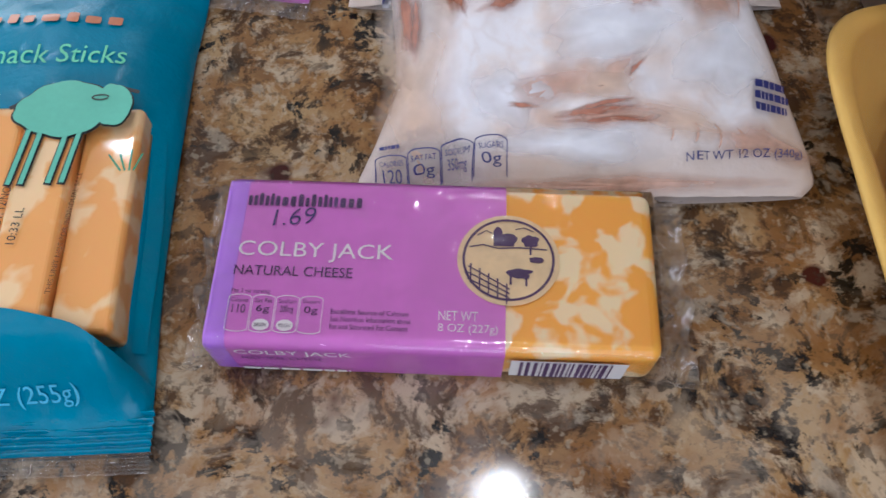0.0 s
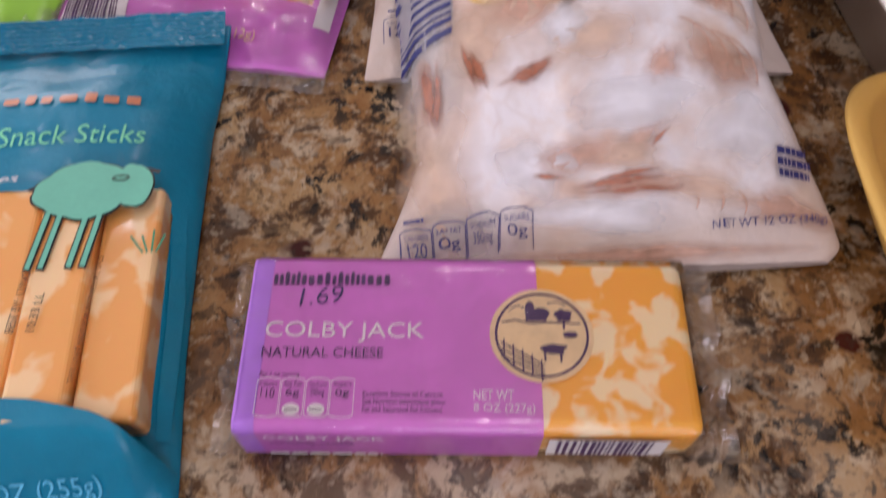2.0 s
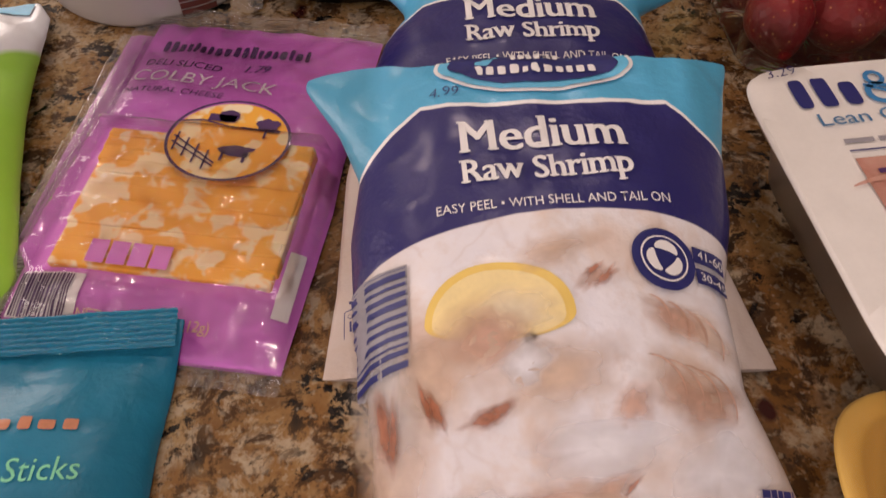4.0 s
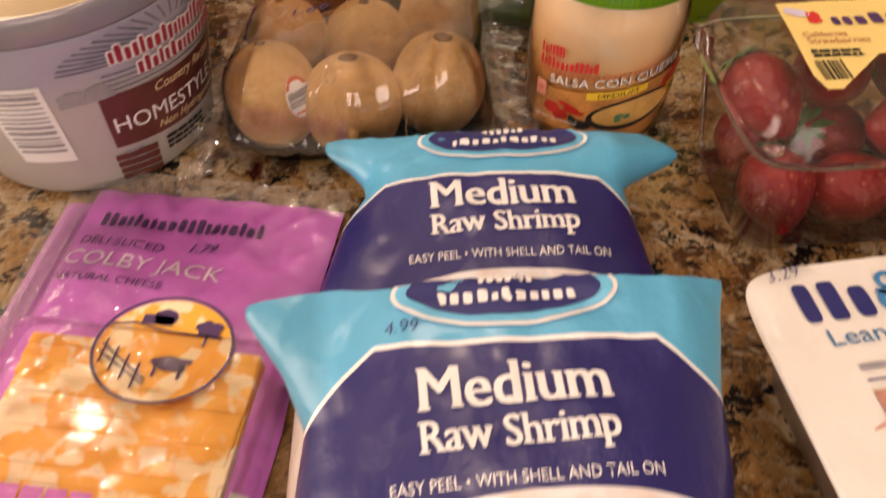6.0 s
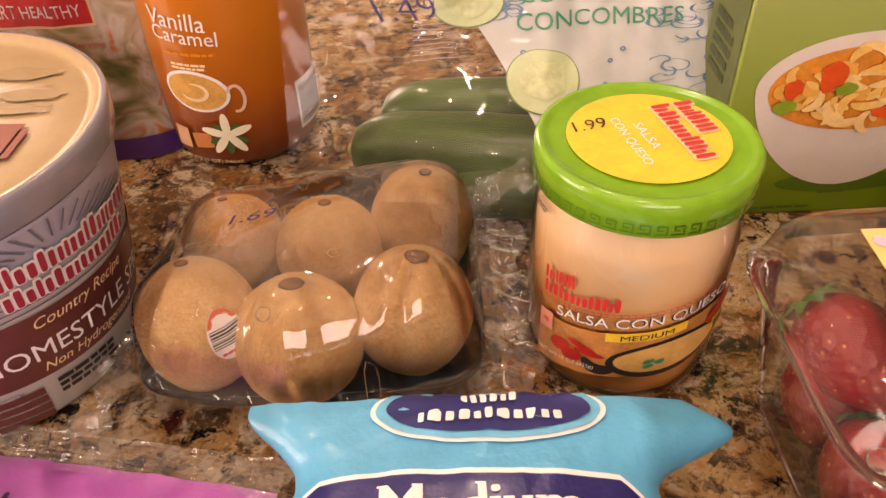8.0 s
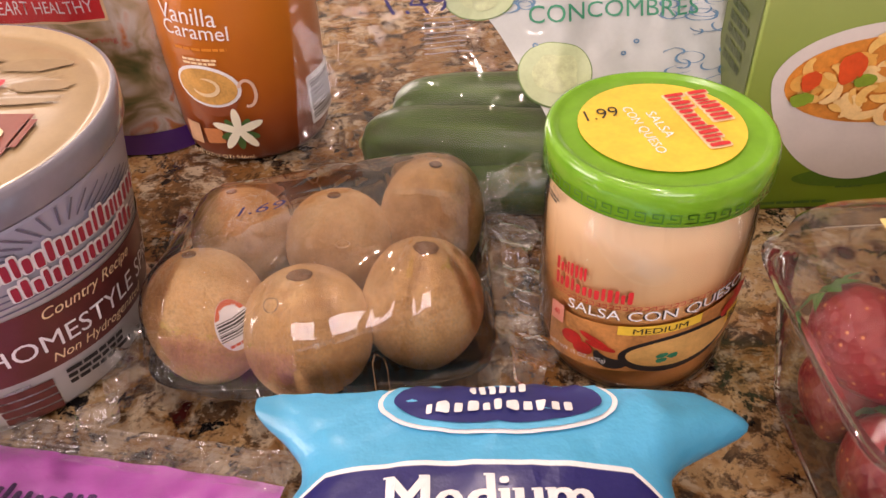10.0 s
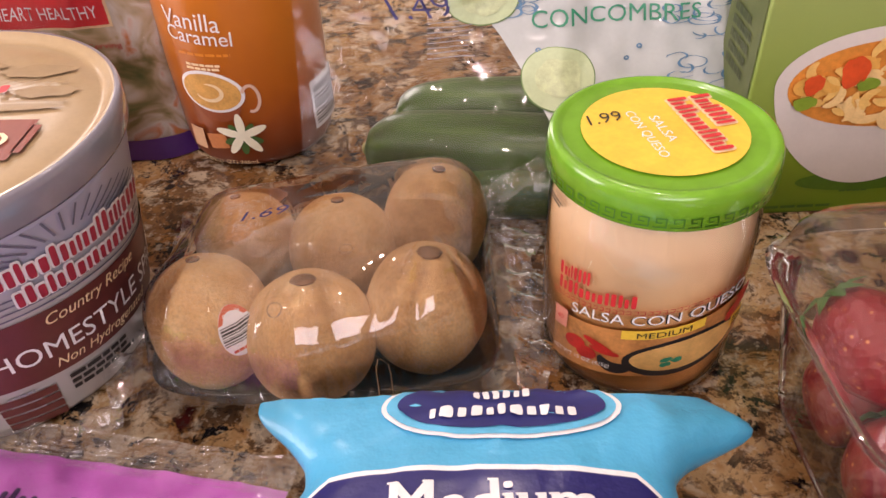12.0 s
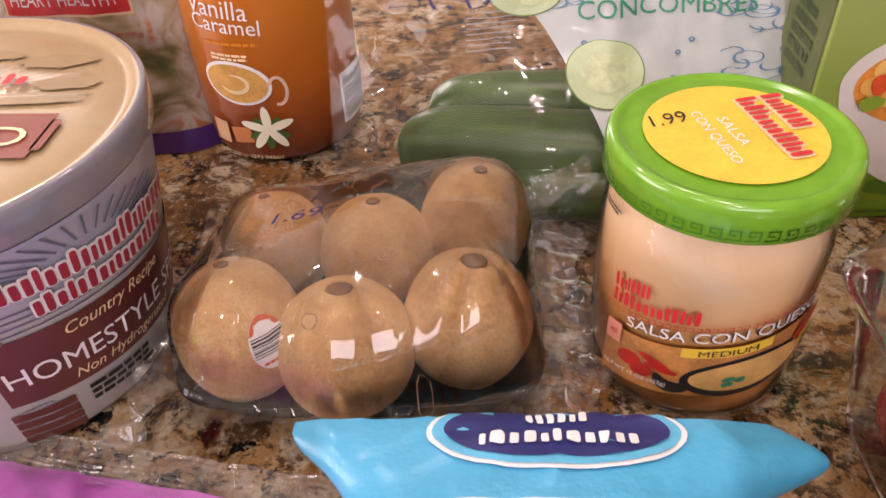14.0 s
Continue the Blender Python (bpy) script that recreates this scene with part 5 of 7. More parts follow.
# ---- kiwi tray ----
def kiwi_pack():
    X, Y = 0.050, 0.616
    t = thing("kiwi_tray", X, Y, 0.0, 0, "black tray of six brown kiwis under clear film", "fruit tray")
    blk = plain("black_plastic_tray", (0.012, 0.011, 0.010), 0.25, vary=0.2, relief=0.05)
    hx, hy = 0.076, 0.054

    def ring(f, z, rr):
        out = []
        for i in range(64):
            a = 2 * math.pi * i / 64
            c, s = math.cos(a), math.sin(a)
            e = 0.35
            out.append((f * hx * math.copysign(abs(c) ** e, c), f * hy * math.copysign(abs(s) ** e, s), z))
        return out
    vs, fs = [], []
    levels = [(0.80, 0.001), (0.86, 0.002), (0.97, 0.017), (1.0, 0.0180), (1.0, 0.0165), (0.95, 0.0165), (0.84, 0.0035), (0.02, 0.0030)]
    for f, z in levels:
        vs += ring(f, z, 0.01)
    for j in range(len(levels) - 1):
        for i in range(64):
            fs.append((j * 64 + i, j * 64 + (i + 1) % 64, (j + 1) * 64 + (i + 1) % 64, (j + 1) * 64 + i))
    raw("tray", vs, fs, blk, t, "black plastic tray")
    skin = kiwi_skin()
    spots = [(0.0025, 0.5910, 0.0258, 0.0292), (0.0465, 0.5810, 0.0272, 0.0278), (0.0945, 0.5945, 0.0260, 0.0290), (0.0070, 0.6480, 0.0250, 0.0245), (0.0545, 0.6395, 0.0255, 0.0260), (0.0985, 0.6540, 0.0250, 0.0292)]
    calyx = plain("kiwi_calyx", (0.22, 0.115, 0.055), 0.9, vary=0.4, scale=300, relief=0.6)
    hair = plain("kiwi_fuzz", (0.74, 0.50, 0.27), 0.8, vary=0.35, scale=500, relief=0)
    tops = []
    for k, (x, y, r, hz) in enumerate(spots):
        kv = thing("kiwi", x, y, 0.0036, 0, "fuzzy brown kiwi in a black tray under film", "kiwi", "kiwis in the tray")
        bm = bmesh.new()
        bmesh.ops.create_uvsphere(bm, u_segments=40, v_segments=26, radius=1.0)
        lean = Euler((radians(-14 + 5 * (k % 3)), radians(6 * ((k * 7) % 3 - 1)), 0)).to_matrix()
        for q in bm.verts:
            f = 1 + 0.025 * fbm(q.co.x * 1.4 + k, q.co.y * 1.4, q.co.z * 1.4)
            n = math.hypot(q.co.x, q.co.y)
            sq = (n ** 0.84 / n) if n > 1e-4 else 1
            q.co = lean @ Vector((q.co.x * r * f * sq, q.co.y * r * f * sq, q.co.z * hz * f)) + Vector((0, 0, hz))
        part("flesh", bm, skin, kv)
        # short fuzz, all over the skin
        rnd = random.Random(40 + k)
        hv, hf = [], []
        for i in range(2600):
            z = rnd.uniform(-0.75, 0.97)
            a = rnd.uniform(0, 2 * math.pi)
            n = math.sqrt(1 - z * z)
            p = Vector((n * math.cos(a), n * math.sin(a), z))
            f = 1 + 0.025 * fbm(p.x * 1.4 + k, p.y * 1.4, p.z * 1.4)
            sq = n ** 0.84 / n
            root = lean @ Vector((p.x * r * f * sq, p.y * r * f * sq, p.z * hz * f)) + Vector((0, 0, hz))
            nrm = lean @ p
            lie = nrm.cross(Vector((rnd.uniform(-1, 1), rnd.uniform(-1, 1), rnd.uniform(-1, 1)))).normalized()
            side = nrm.cross(lie).normalized() * 0.00007
            tip = root + nrm * rnd.uniform(0.0004, 0.0009) + lie * rnd.uniform(0.0006, 0.0016)
            hv += [root - side, root + side, tip]
            hf.append((3 * i, 3 * i + 1, 3 * i + 2))
        raw("fuzz", hv, hf, hair, kv, "short pale brown fuzz")
        d = lean @ Vector((0, 0, hz * 1.012)) + Vector((0, 0, hz))
        bm = bmesh.new()
        bmesh.ops.create_uvsphere(bm, u_segments=36, v_segments=10, radius=1.0)
        for q in bm.verts:
            w = (1 + 0.12 * fbm(q.co.x * 2 + k, q.co.y * 2, 4)) * (0.5, 0.85, 0.85, 0.4, 0.5, 0.5)[k]
            dent = 0.0009 * max(0.0, 1 - (q.co.x ** 2 + q.co.y ** 2) * 2.2)
            q.co = lean @ Vector((q.co.x * 0.0062 * w, q.co.y * 0.0052 * w, q.co.z * 0.0011 - dent)) + d
        part("stem_end", bm, calyx, kv, "dark stem end")
        tops.append((x - X, y - Y, r, hz))
        if k in (0, 1):
            def ell(u, v, r=r, hz=hz):
                a = u / r
                c = math.cos(v / hz)
                c = max(c, 0.05) ** 0.84
                return Vector((r * 1.035 * math.sin(a) * c, -r * 1.035 * math.cos(a) * c, hz + hz * math.sin(v / hz)))
            uu, vv = (0.0195, 0.0125) if k == 0 else (-0.010, -0.0250)
            lay("sticker", sh_ell(uu, vv, 0.0080, 0.0118), ell, M_WHITE_INK, kv, 0.0014, "oval fruit sticker")
            orange = plain("orange_red_ink", (0.66, 0.13, 0.05), 0.45, relief=0)
            cap = [(uu + 0.0079 * math.cos(radians(a)), vv + 0.0117 * math.sin(radians(a))) for a in range(24, 157, 6)]
            lay("sticker_cap", (cap, [tuple(range(len(cap)))]), ell, orange, kv, 0.0018)
            if k == 0:
                lay("lettering", sh_text("4030", uu + 0.0042, vv + 0.0088, uu - 0.0042, vv + 0.0062), ell, M_WHITE_INK, kv, 0.0021)
            lay("lettering", sh_bars(uu - 0.0046, vv - 0.0088, uu + 0.0056, vv - 0.0068, 1, 5), ell, orange, kv, 0.0018)
            lay("barcode", sh_barcode(uu - 0.0070, vv - 0.0048, uu + 0.0070, vv + 0.0036, 3, 11, False), ell, M_BLACK_INK, kv, 0.0018)
    # film: pulled taut from fruit to fruit and down to the rim
    N, Mm = 150, 120
    gx, gy = np.linspace(-0.084, 0.084, N), np.linspace(-0.063, 0.068, Mm)
    hull = bmesh.new()
    for x, y, z in ring(1.0, 0.0194, 0.01):
        hull.verts.new((x, y, z))
    for cx, cy, r, hz in tops:
        for i in range(24):
            for j in range(7):
                a, e = 2 * math.pi * i / 24, math.pi / 2 * j / 6
                hull.verts.new((cx + 1.04 * r * math.cos(a) * math.cos(e), cy + 1.04 * r * math.sin(a) * math.cos(e), 0.0036 + hz + (hz + 0.0020) * math.sin(e)))
    bmesh.ops.convex_hull(hull, input=hull.verts[:])
    tree = BVHTree.FromBMesh(hull)
    hull.free()
    hgt = np.full((Mm, N), 0.0)
    for j in range(Mm):
        for i in range(N):
            at = tree.ray_cast(Vector((gx[i], gy[j], 0.3)), Vector((0, 0, -1)))[0]
            hgt[j, i] = at.z if at else 0.0175
    vs, fs = [], []
    for j in range(Mm):
        for i in range(N):
            x, y = gx[i], gy[j]
            edge = max(abs(x) / 0.084, abs(y) / 0.065)
            # creases that fan out towards the corners
            z = 0.0
            for px_, py_, a0, a1, fr, amp in ((0.047, -0.006, -150, -20, 6.0, 0.0042), (-0.004, -0.010, -140, -40, 5.0, 0.0026), (-0.044, -0.006, -165, -75, 6.0, 0.0028), (0.050, 0.046, -30, 70, 9.0, 0.0035), (-0.046, 0.036, 95, 190, 8.0, 0.0040), (-0.020, 0.020, -20, 100, 5.0, 0.0025)):
                dx, dy = x - px_, y - py_
                d, a = math.hypot(dx, dy), math.degrees(math.atan2(dy, dx))
                if a < -170:
                    a += 360
                if a0 < a < a1:
                    z += amp * smin01((d - 0.004) / 0.034) * math.sin(math.pi * (a - a0) / (a1 - a0)) * (abs(math.sin(radians(a) * fr + 2.0 * noise.noise(Vector((a * 0.05, px_ * 90, 3.0))))) - 0.12)
            z += 0.0004 * fbm(x * 34, y * 34, 3) + 0.0012 * abs(math.sin(x * 240 + 3 * fbm(x * 20, y * 20))) * edge ** 8
            vs.append((x, y, hgt[j, i] + 0.0019 + z))
    for j in range(Mm - 1):
        for i in range(N - 1):
            fs.append((j * N + i, j * N + i + 1, (j + 1) * N + i + 1, (j + 1) * N + i))
    raw("film", vs, fs, M_KIWIFILM, t, "clear plastic film over the tray")
    # gathered film ends
    def ear(sx, x0, lift):
        def S(u, v):
            return Vector((x0 + sx * (v * (0.9 + 0.25 * math.sin(u * 160))), u, lift * max(0.0, 1 - (v / 0.034)) + 0.004 + 0.0050 * fbm(u * 70, v * 70, 8) + 0.0035 * math.sin(u * 420 + v * 90) + 0.002))
        return S
    sheet("film_end", ear(1, 0.082, 0.010), -0.056, 0.060, 0.0, 0.020, 60, 14, M_CRINKLE, t, "gathered film end")
    sheet("film_end", ear(-1, -0.080, 0.012), -0.066, 0.030, 0.0, 0.018, 60, 14, M_CRINKLE, t, "gathered film end")
    sheet("film_corner", lambda u, v: Vector((0.066 + u, 0.046 + 0.5 * v + 0.4 * u, 0.036 + 0.25 * u + 0.006 * fbm(u * 80, v * 80, 2) + 0.2 * v)), 0.0, 0.038, -0.012, 0.014, 20, 16, M_CRINKLE, t, "raised film corner")

    def over(u, v):
        return Vector((u, v, float(hgt[int(np.clip(np.searchsorted(gy, v), 0, Mm - 1)), int(np.clip(np.searchsorted(gx, u), 0, N - 1))]) + 0.0026))
    lay("lettering", sh_text("1.69", -0.034, 0.0030, -0.013, 0.0110, 8, 0.2), over, M_PEN, t, 0.0004, "handwritten price in blue marker")
    M_HOLE = plain("punched_hole_rim", (0.30, 0.19, 0.11), 0.3, relief=0)
    for x, y in ((0.028, -0.0580), (0.014, -0.021), (-0.078, 0.055), (-0.010, 0.056), (0.050, 0.040), (-0.046, -0.012), (-0.012, -0.048)):
        lay("air_hole", sh_ell(x, y, 0.0030, 0.0026, 1, 0.88, n=24), over, M_HOLE, t, 0.0004)
    return t


M_KIWIFILM = clear_film("kiwi_film", gloss=0.03, relief=0.30, scale=34, rough=0.03, ior=1.58, haze=0.03, stretch=(1.0, 0.28, 1.0))
kiwi_pack()


# ---- jar of salsa con queso ----
def queso_jar():
    t = thing("queso_jar", 0.188, 0.605, 0.0, 0, "glass jar of orange cheese dip with a green lid", "jar")
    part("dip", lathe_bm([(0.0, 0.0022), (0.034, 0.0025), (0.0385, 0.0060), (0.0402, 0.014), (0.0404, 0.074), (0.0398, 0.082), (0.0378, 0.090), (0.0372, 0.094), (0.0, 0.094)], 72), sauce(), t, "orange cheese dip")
    glass = clear_film("jar_glass", gloss=0.02, relief=0.02, scale=20, rough=0.01)
    part("glass", lathe_bm([(0.030, 0.0006), (0.036, 0.0008), (0.0400, 0.0040), (0.0418, 0.012), (0.0420, 0.076), (0.0412, 0.084), (0.0392, 0.0905), (0.0388, 0.100)], 72), glass, t, "clear glass jar wall")
    m, nt, b, co = shader("green_lid_paint")
    nt.links.new(ramp(nt, nz(nt, co, 80, 3), [(0.3, (0.135, 0.36, 0.018)), (0.7, (0.17, 0.43, 0.025))]), b.inputs["Base Color"])
    b.inputs["Roughness"].default_value = 0.22
    b.inputs["Coat Weight"].default_value = 0.6
    bump(nt, b, nz(nt, co, 150, 2), 0.05, 0.0005)
    lid = part("lid", lathe_bm([(0.0405, 0.0960), (0.0425, 0.0955), (0.0433, 0.0964), (0.0435, 0.1062), (0.0432, 0.1090), (0.0424, 0.1106), (0.0410, 0.1113), (0.0396, 0.1112), (0.0386, 0.1103), (0.0372, 0.1101), (0.0335, 0.1102), (0.0, 0.1107)], 96), m, t, "bright green metal lid")
    top = lambda u, v: Vector((u, v, 0.1109))
    lay("lid_disc", sh_ell(0.000, 0.0, 0.0310, 0.0310), top, M_YELLOW_INK, lid, 0.0003)
    lay("lettering", sh_text("1.99", -0.0270, 0.0035, -0.0130, 0.0105, 14, 0.15, -0.005), top, M_BLACK_INK, lid, 0.0007, "handwritten price in black marker")
    lay("lettering", sh_text("SALSA", -0.0045, 0.0080, 0.0140, 0.0120, -77), top, M_WHITE_INK, lid, 0.0007)
    lay("lettering", sh_text("CON QUESO", -0.0135, 0.0120, 0.0195, 0.0165, -77), top, M_WHITE_INK, lid, 0.0007)
    for x, y, n, L, seed in ((0.0145, 0.0225, 8, 0.0235, 2), (0.0050, 0.0205, 13, 0.0400, 7)):
        marks(x, y, x + L, y + 0.0078, n, seed, top, M_RED_INK, lid, 0.0011, -77)
        marks(x, y, x + L, y + 0.0078, n, seed, top, M_CREAM_INK, lid, 0.0006, -77, 0.0008, "wordmark_backing")
    # key pattern round the lid's skirt
    key = []
    P = 2 * math.pi * 0.0436 / 46
    for i in range(64):
        u = P * i
        key += [sh_rect(u, 0.0980, u + P * 0.80, 0.0985), sh_rect(u + P * 0.72, 0.0985, u + P * 0.80, 0.1022), sh_rect(u + P * 0.15, 0.1017, u + P * 0.80, 0.1022), sh_rect(u + P * 0.15, 0.1000, u + P * 0.23, 0.1017), sh_rect(u + P * 0.15, 0.0999, u + P * 0.52, 0.1004)]
    lay("lid_pattern", sh_join(*key), cyl(0.0436), plain("dark_green_ink", (0.05, 0.20, 0.01), 0.4, relief=0), lid, 0.0003)
    R = 0.0421
    S = cyl(R, 0.185)
    k = math.pi / 180 * R
    for z0, n, a0, a1, seed in ((0.0670, 8, -64, -42, 2), (0.0595, 13, -64, -16, 7)):
        marks(a0 * k, z0, a1 * k, z0 + 0.0066, n, seed, S, M_RED_INK, t, 0.0005)
    zz = []
    for i in range(34):
        u = (-68 + 3.6 * i) * k
        zz += [sh_rect(u, 0.0560, u + 0.0019, 0.0563), sh_rect(u + 0.0016, 0.0563, u + 0.0019, 0.0580), sh_rect(u, 0.0577, u + 0.0019, 0.0580)]
    lay("label_pattern", sh_join(*zz), S, M_RED_INK, t, 0.0004)
    lay("label_photo", sh_join(sh_rect(-66 * k, 0.0210, 58 * k, 0.0470, 0.002)), S, plain("orange_photo_ink", (0.55, 0.24, 0.075), 0.3, vary=0.45, scale=70, relief=0, coat=0.5), t, 0.0002)
    lay("lettering_shadow", sh_text("SALSA CON QUESO", -52.6 * k, 0.0492, 47.4 * k, 0.0552), S, M_BLACK_INK, t, 0.0003)
    lay("lettering", sh_text("SALSA CON QUESO", -52 * k, 0.0497, 48 * k, 0.0557), S, M_WHITE_INK, t, 0.0007)
    lay("strength_panel", sh_rect(-22 * k, 0.0427, 22 * k, 0.0476, 0.002), S, M_YELLOW_INK, t, 0.0006)
    lay("lettering", sh_text("MEDIUM", -14 * k, 0.0437, 14 * k, 0.0466), S, M_BLACK_INK, t, 0.0010)
    lay("print_bowl", sh_ell(14 * k, 0.0300, 34 * k, 0.0105), S, M_BLACK_INK, t, 0.0005)
    lay("print_dip", sh_ell(15 * k, 0.0310, 31 * k, 0.0080), S, plain("dip_ink", (0.70, 0.42, 0.14), 0.4, vary=0.2, scale=120, relief=0), t, 0.0009)
    lay("print_herb", sh_join(*[sh_blob((5 + 4 * math.cos(2.1 * i)) * k, 0.0290 + 0.0016 * math.sin(2.1 * i), 0.0022, 0.0013, i, 0.5, 2, n=14) for i in range(6)]), S, M_GREEN_INK, t, 0.0013)
    lay("print_pot", sh_arc(-22 * k, 0.0330, 0.0075, 190, 330, 0.0060), S, M_BLACK_INK, t, 0.0008)
    for i, (a, z, rx, rz, rot) in enumerate(((-48, 0.0345, 0.0050, 0.0038, 0), (-34, 0.0372, 0.0070, 0.0016, -25), (-30, 0.0342, 0.0065, 0.0015, -12), (-40, 0.0310, 0.0045, 0.0035, 0), (52, 0.0440, 0.0050, 0.0042, 0), (43, 0.0415, 0.0060, 0.0034, 30), (47, 0.0475, 0.0030, 0.0020, 0))):
        lay("print_pepper", sh_ell(a * k, z, rx, rz, 3, 0, rot, 24), S, plain("pepper_ink", (0.50, 0.025, 0.02), 0.35, vary=0.3, scale=150, relief=0), t, 0.0007 + 0.0001 * i)
    lay("lettering", sh_text("NET WT 15 OZ (425g)", -63 * k, 0.0252, -26 * k, 0.0280), S, M_WHITE_INK, t, 0.0012)
    lay("badge", sh_rect(-64 * k, 0.0400, -54 * k, 0.0500, 0.002), S, plain("pink_ink", (0.75, 0.30, 0.22), 0.4, relief=0), t, 0.0012)
    lay("lettering", sh_text("40", -61 * k, 0.0440, -56.5 * k, 0.0468), S, M_RED_INK, t, 0.0016)
    lay("badge", sh_rect(41 * k, 0.0320, 52 * k, 0.0385, 0.002), S, M_YELLOW_INK, t, 0.0014)
    lay("lettering", sh_bars(42 * k, 0.0328, 51 * k, 0.0380, 3, 3), S, M_BLACK_INK, t, 0.0018)
    lay("lettering", sh_bars(-85 * k, 0.086, -66 * k, 0.0895, 2, 5), cyl(lambda v: 0.0408), M_BLACK_INK, t, 0.0008)
    return t


queso_jar()


# ---- coffee creamer ----
def creamer():
    t = thing("creamer_bottle", -0.0155, 0.8000, 0.0, 0, "orange printed plastic bottle of coffee creamer", "bottle")
    m, nt, b, co = shader("orange_sleeve")
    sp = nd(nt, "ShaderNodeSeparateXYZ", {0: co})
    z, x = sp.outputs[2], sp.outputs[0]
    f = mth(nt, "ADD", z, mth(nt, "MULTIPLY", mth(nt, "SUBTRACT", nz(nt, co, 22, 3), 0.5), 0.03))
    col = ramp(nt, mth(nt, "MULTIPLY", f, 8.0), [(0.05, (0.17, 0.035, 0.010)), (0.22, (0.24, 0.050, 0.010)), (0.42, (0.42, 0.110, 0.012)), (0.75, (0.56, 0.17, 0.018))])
    v1 = mth(nt, "SUBTRACT", z, mth(nt, "ADD", 0.1085, mth(nt, "MULTIPLY", mth(nt, "ABSOLUTE", mth(nt, "SUBTRACT", x, 0.006)), 0.55)))
    col = mixc(nt, step(nt, v1, 0.0, 0.0004), col, (0.72, 0.55, 0.38))
    v2 = mth(nt, "SUBTRACT", z, mth(nt, "ADD", 0.1125, mth(nt, "MULTIPLY", mth(nt, "ABSOLUTE", mth(nt, "ADD", x, 0.006)), 0.55)))
    col = mixc(nt, step(nt, v2, 0.0, 0.0004), col, (0.82, 0.78, 0.74))
    nt.links.new(col, b.inputs["Base Color"])
    b.inputs["Roughness"].default_value = 0.3
    b.inputs["Coat Weight"].default_value = 0.4
    b.inputs["Coat Roughness"].default_value = 0.12
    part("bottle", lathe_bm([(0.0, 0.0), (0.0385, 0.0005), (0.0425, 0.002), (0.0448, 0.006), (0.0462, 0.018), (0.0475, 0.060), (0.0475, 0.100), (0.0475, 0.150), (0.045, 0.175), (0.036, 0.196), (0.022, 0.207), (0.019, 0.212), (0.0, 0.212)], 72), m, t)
    part("cap", lathe_bm([(0.019, 0.2125), (0.0225, 0.2130), (0.0230, 0.2150), (0.0225, 0.2330), (0.0215, 0.2350), (0.0, 0.2352)], 40), plain("white_cap_plastic", (0.8, 0.78, 0.75), 0.35, vary=0.03), t, "white screw cap")
    R = 0.0478
    k = math.pi / 180 * R
    S = cyl(R)
    lay("lettering", sh_text("Vanilla", -41 * k, 0.0935, 1 * k, 0.1035, -5), S, M_WHITE_INK, t, 0.0005)
    lay("lettering", sh_text("Caramel", -40 * k, 0.0850, 7 * k, 0.0935, -4), S, M_WHITE_INK, t, 0.0005)
    lay("lettering", sh_bars(-34 * k, 0.0765, 6 * k, 0.0790, 1, 3), S, plain("amber_ink", (0.70, 0.25, 0.03), 0.4, relief=0), t, 0.0005)
    lay("lettering", sh_bars(-30 * k, 0.0680, 0 * k, 0.0725, 2, 6), S, M_CREAM_INK, t, 0.0005)
    lay("print_cup", sh_ell(-16 * k, 0.0545, 24 * k, 0.0130, rot=-6), S, M_WHITE_INK, t, 0.0005)
    lay("print_cup_side", sh_blob(-13 * k, 0.0460, 17 * k, 0.0110, 3, 0.05), S, plain("cup_shade_ink", (0.28, 0.075, 0.03), 0.4, relief=0), t, 0.0004)
    lay("print_coffee", sh_ell(-16 * k, 0.0545, 21.5 * k, 0.0112, rot=-6), S, plain("coffee_ink", (0.66, 0.36, 0.10), 0.4, vary=0.3, scale=90, relief=0), t, 0.0009)
    lay("print_foam", sh_arc(-17 * k, 0.0545, 0.0080, 200, 460, 0.0024, True, 0.0052), S, M_CREAM_INK, t, 0.0013)
    lay("print_cup_handle", sh_arc(11 * k, 0.0500, 0.0048, -110, 150, 0.0019, False, 0.0082), S, plain("handle_ink", (0.70, 0.48, 0.38), 0.4, relief=0), t, 0.0009)
    for i in range(5):
        a = radians(72 * i + 20)
        lay("print_leaf", sh_ell(0 * k + 0.0062 * math.cos(a + 0.6), 0.0245 + 0.0055 * math.sin(a + 0.6), 0.0058, 0.0024, 2, 0, math.degrees(a + 0.6), 20), S, plain("leaf_ink", (0.06, 0.13, 0.035), 0.4, relief=0), t, 0.0009)
        lay("print_petal", sh_ell(0 * k + 0.0075 * math.cos(a), 0.0265 + 0.0070 * math.sin(a), 0.0078, 0.0026, 2, 0, math.degrees(a), 20), S, plain("petal_ink", (0.84, 0.80, 0.62), 0.4, vary=0.08, relief=0), t, 0.0014)
    lay("print_caramel", sh_join(sh_rect(-27 * k, 0.0165, -12 * k, 0.0265, 0.003, 8)), S, plain("caramel_ink", (0.55, 0.20, 0.07), 0.4, vary=0.2, relief=0), t, 0.0007)
    lay("badge", sh_rect(-44 * k, 0.0140, -31 * k, 0.0280, 0.003), S, plain("peach_ink", (0.62, 0.36, 0.20), 0.4, relief=0), t, 0.0005)
    lay("lettering", sh_text("32 FL OZ (1 QT) 946mL", -44 * k, 0.0060, 8 * k, 0.0092), S, M_CREAM_INK, t, 0.0012)
    lay("barcode_panel", sh_rect(56 * k, 0.016, 92 * k, 0.048), S, M_WHITE_INK, t, 0.0006)
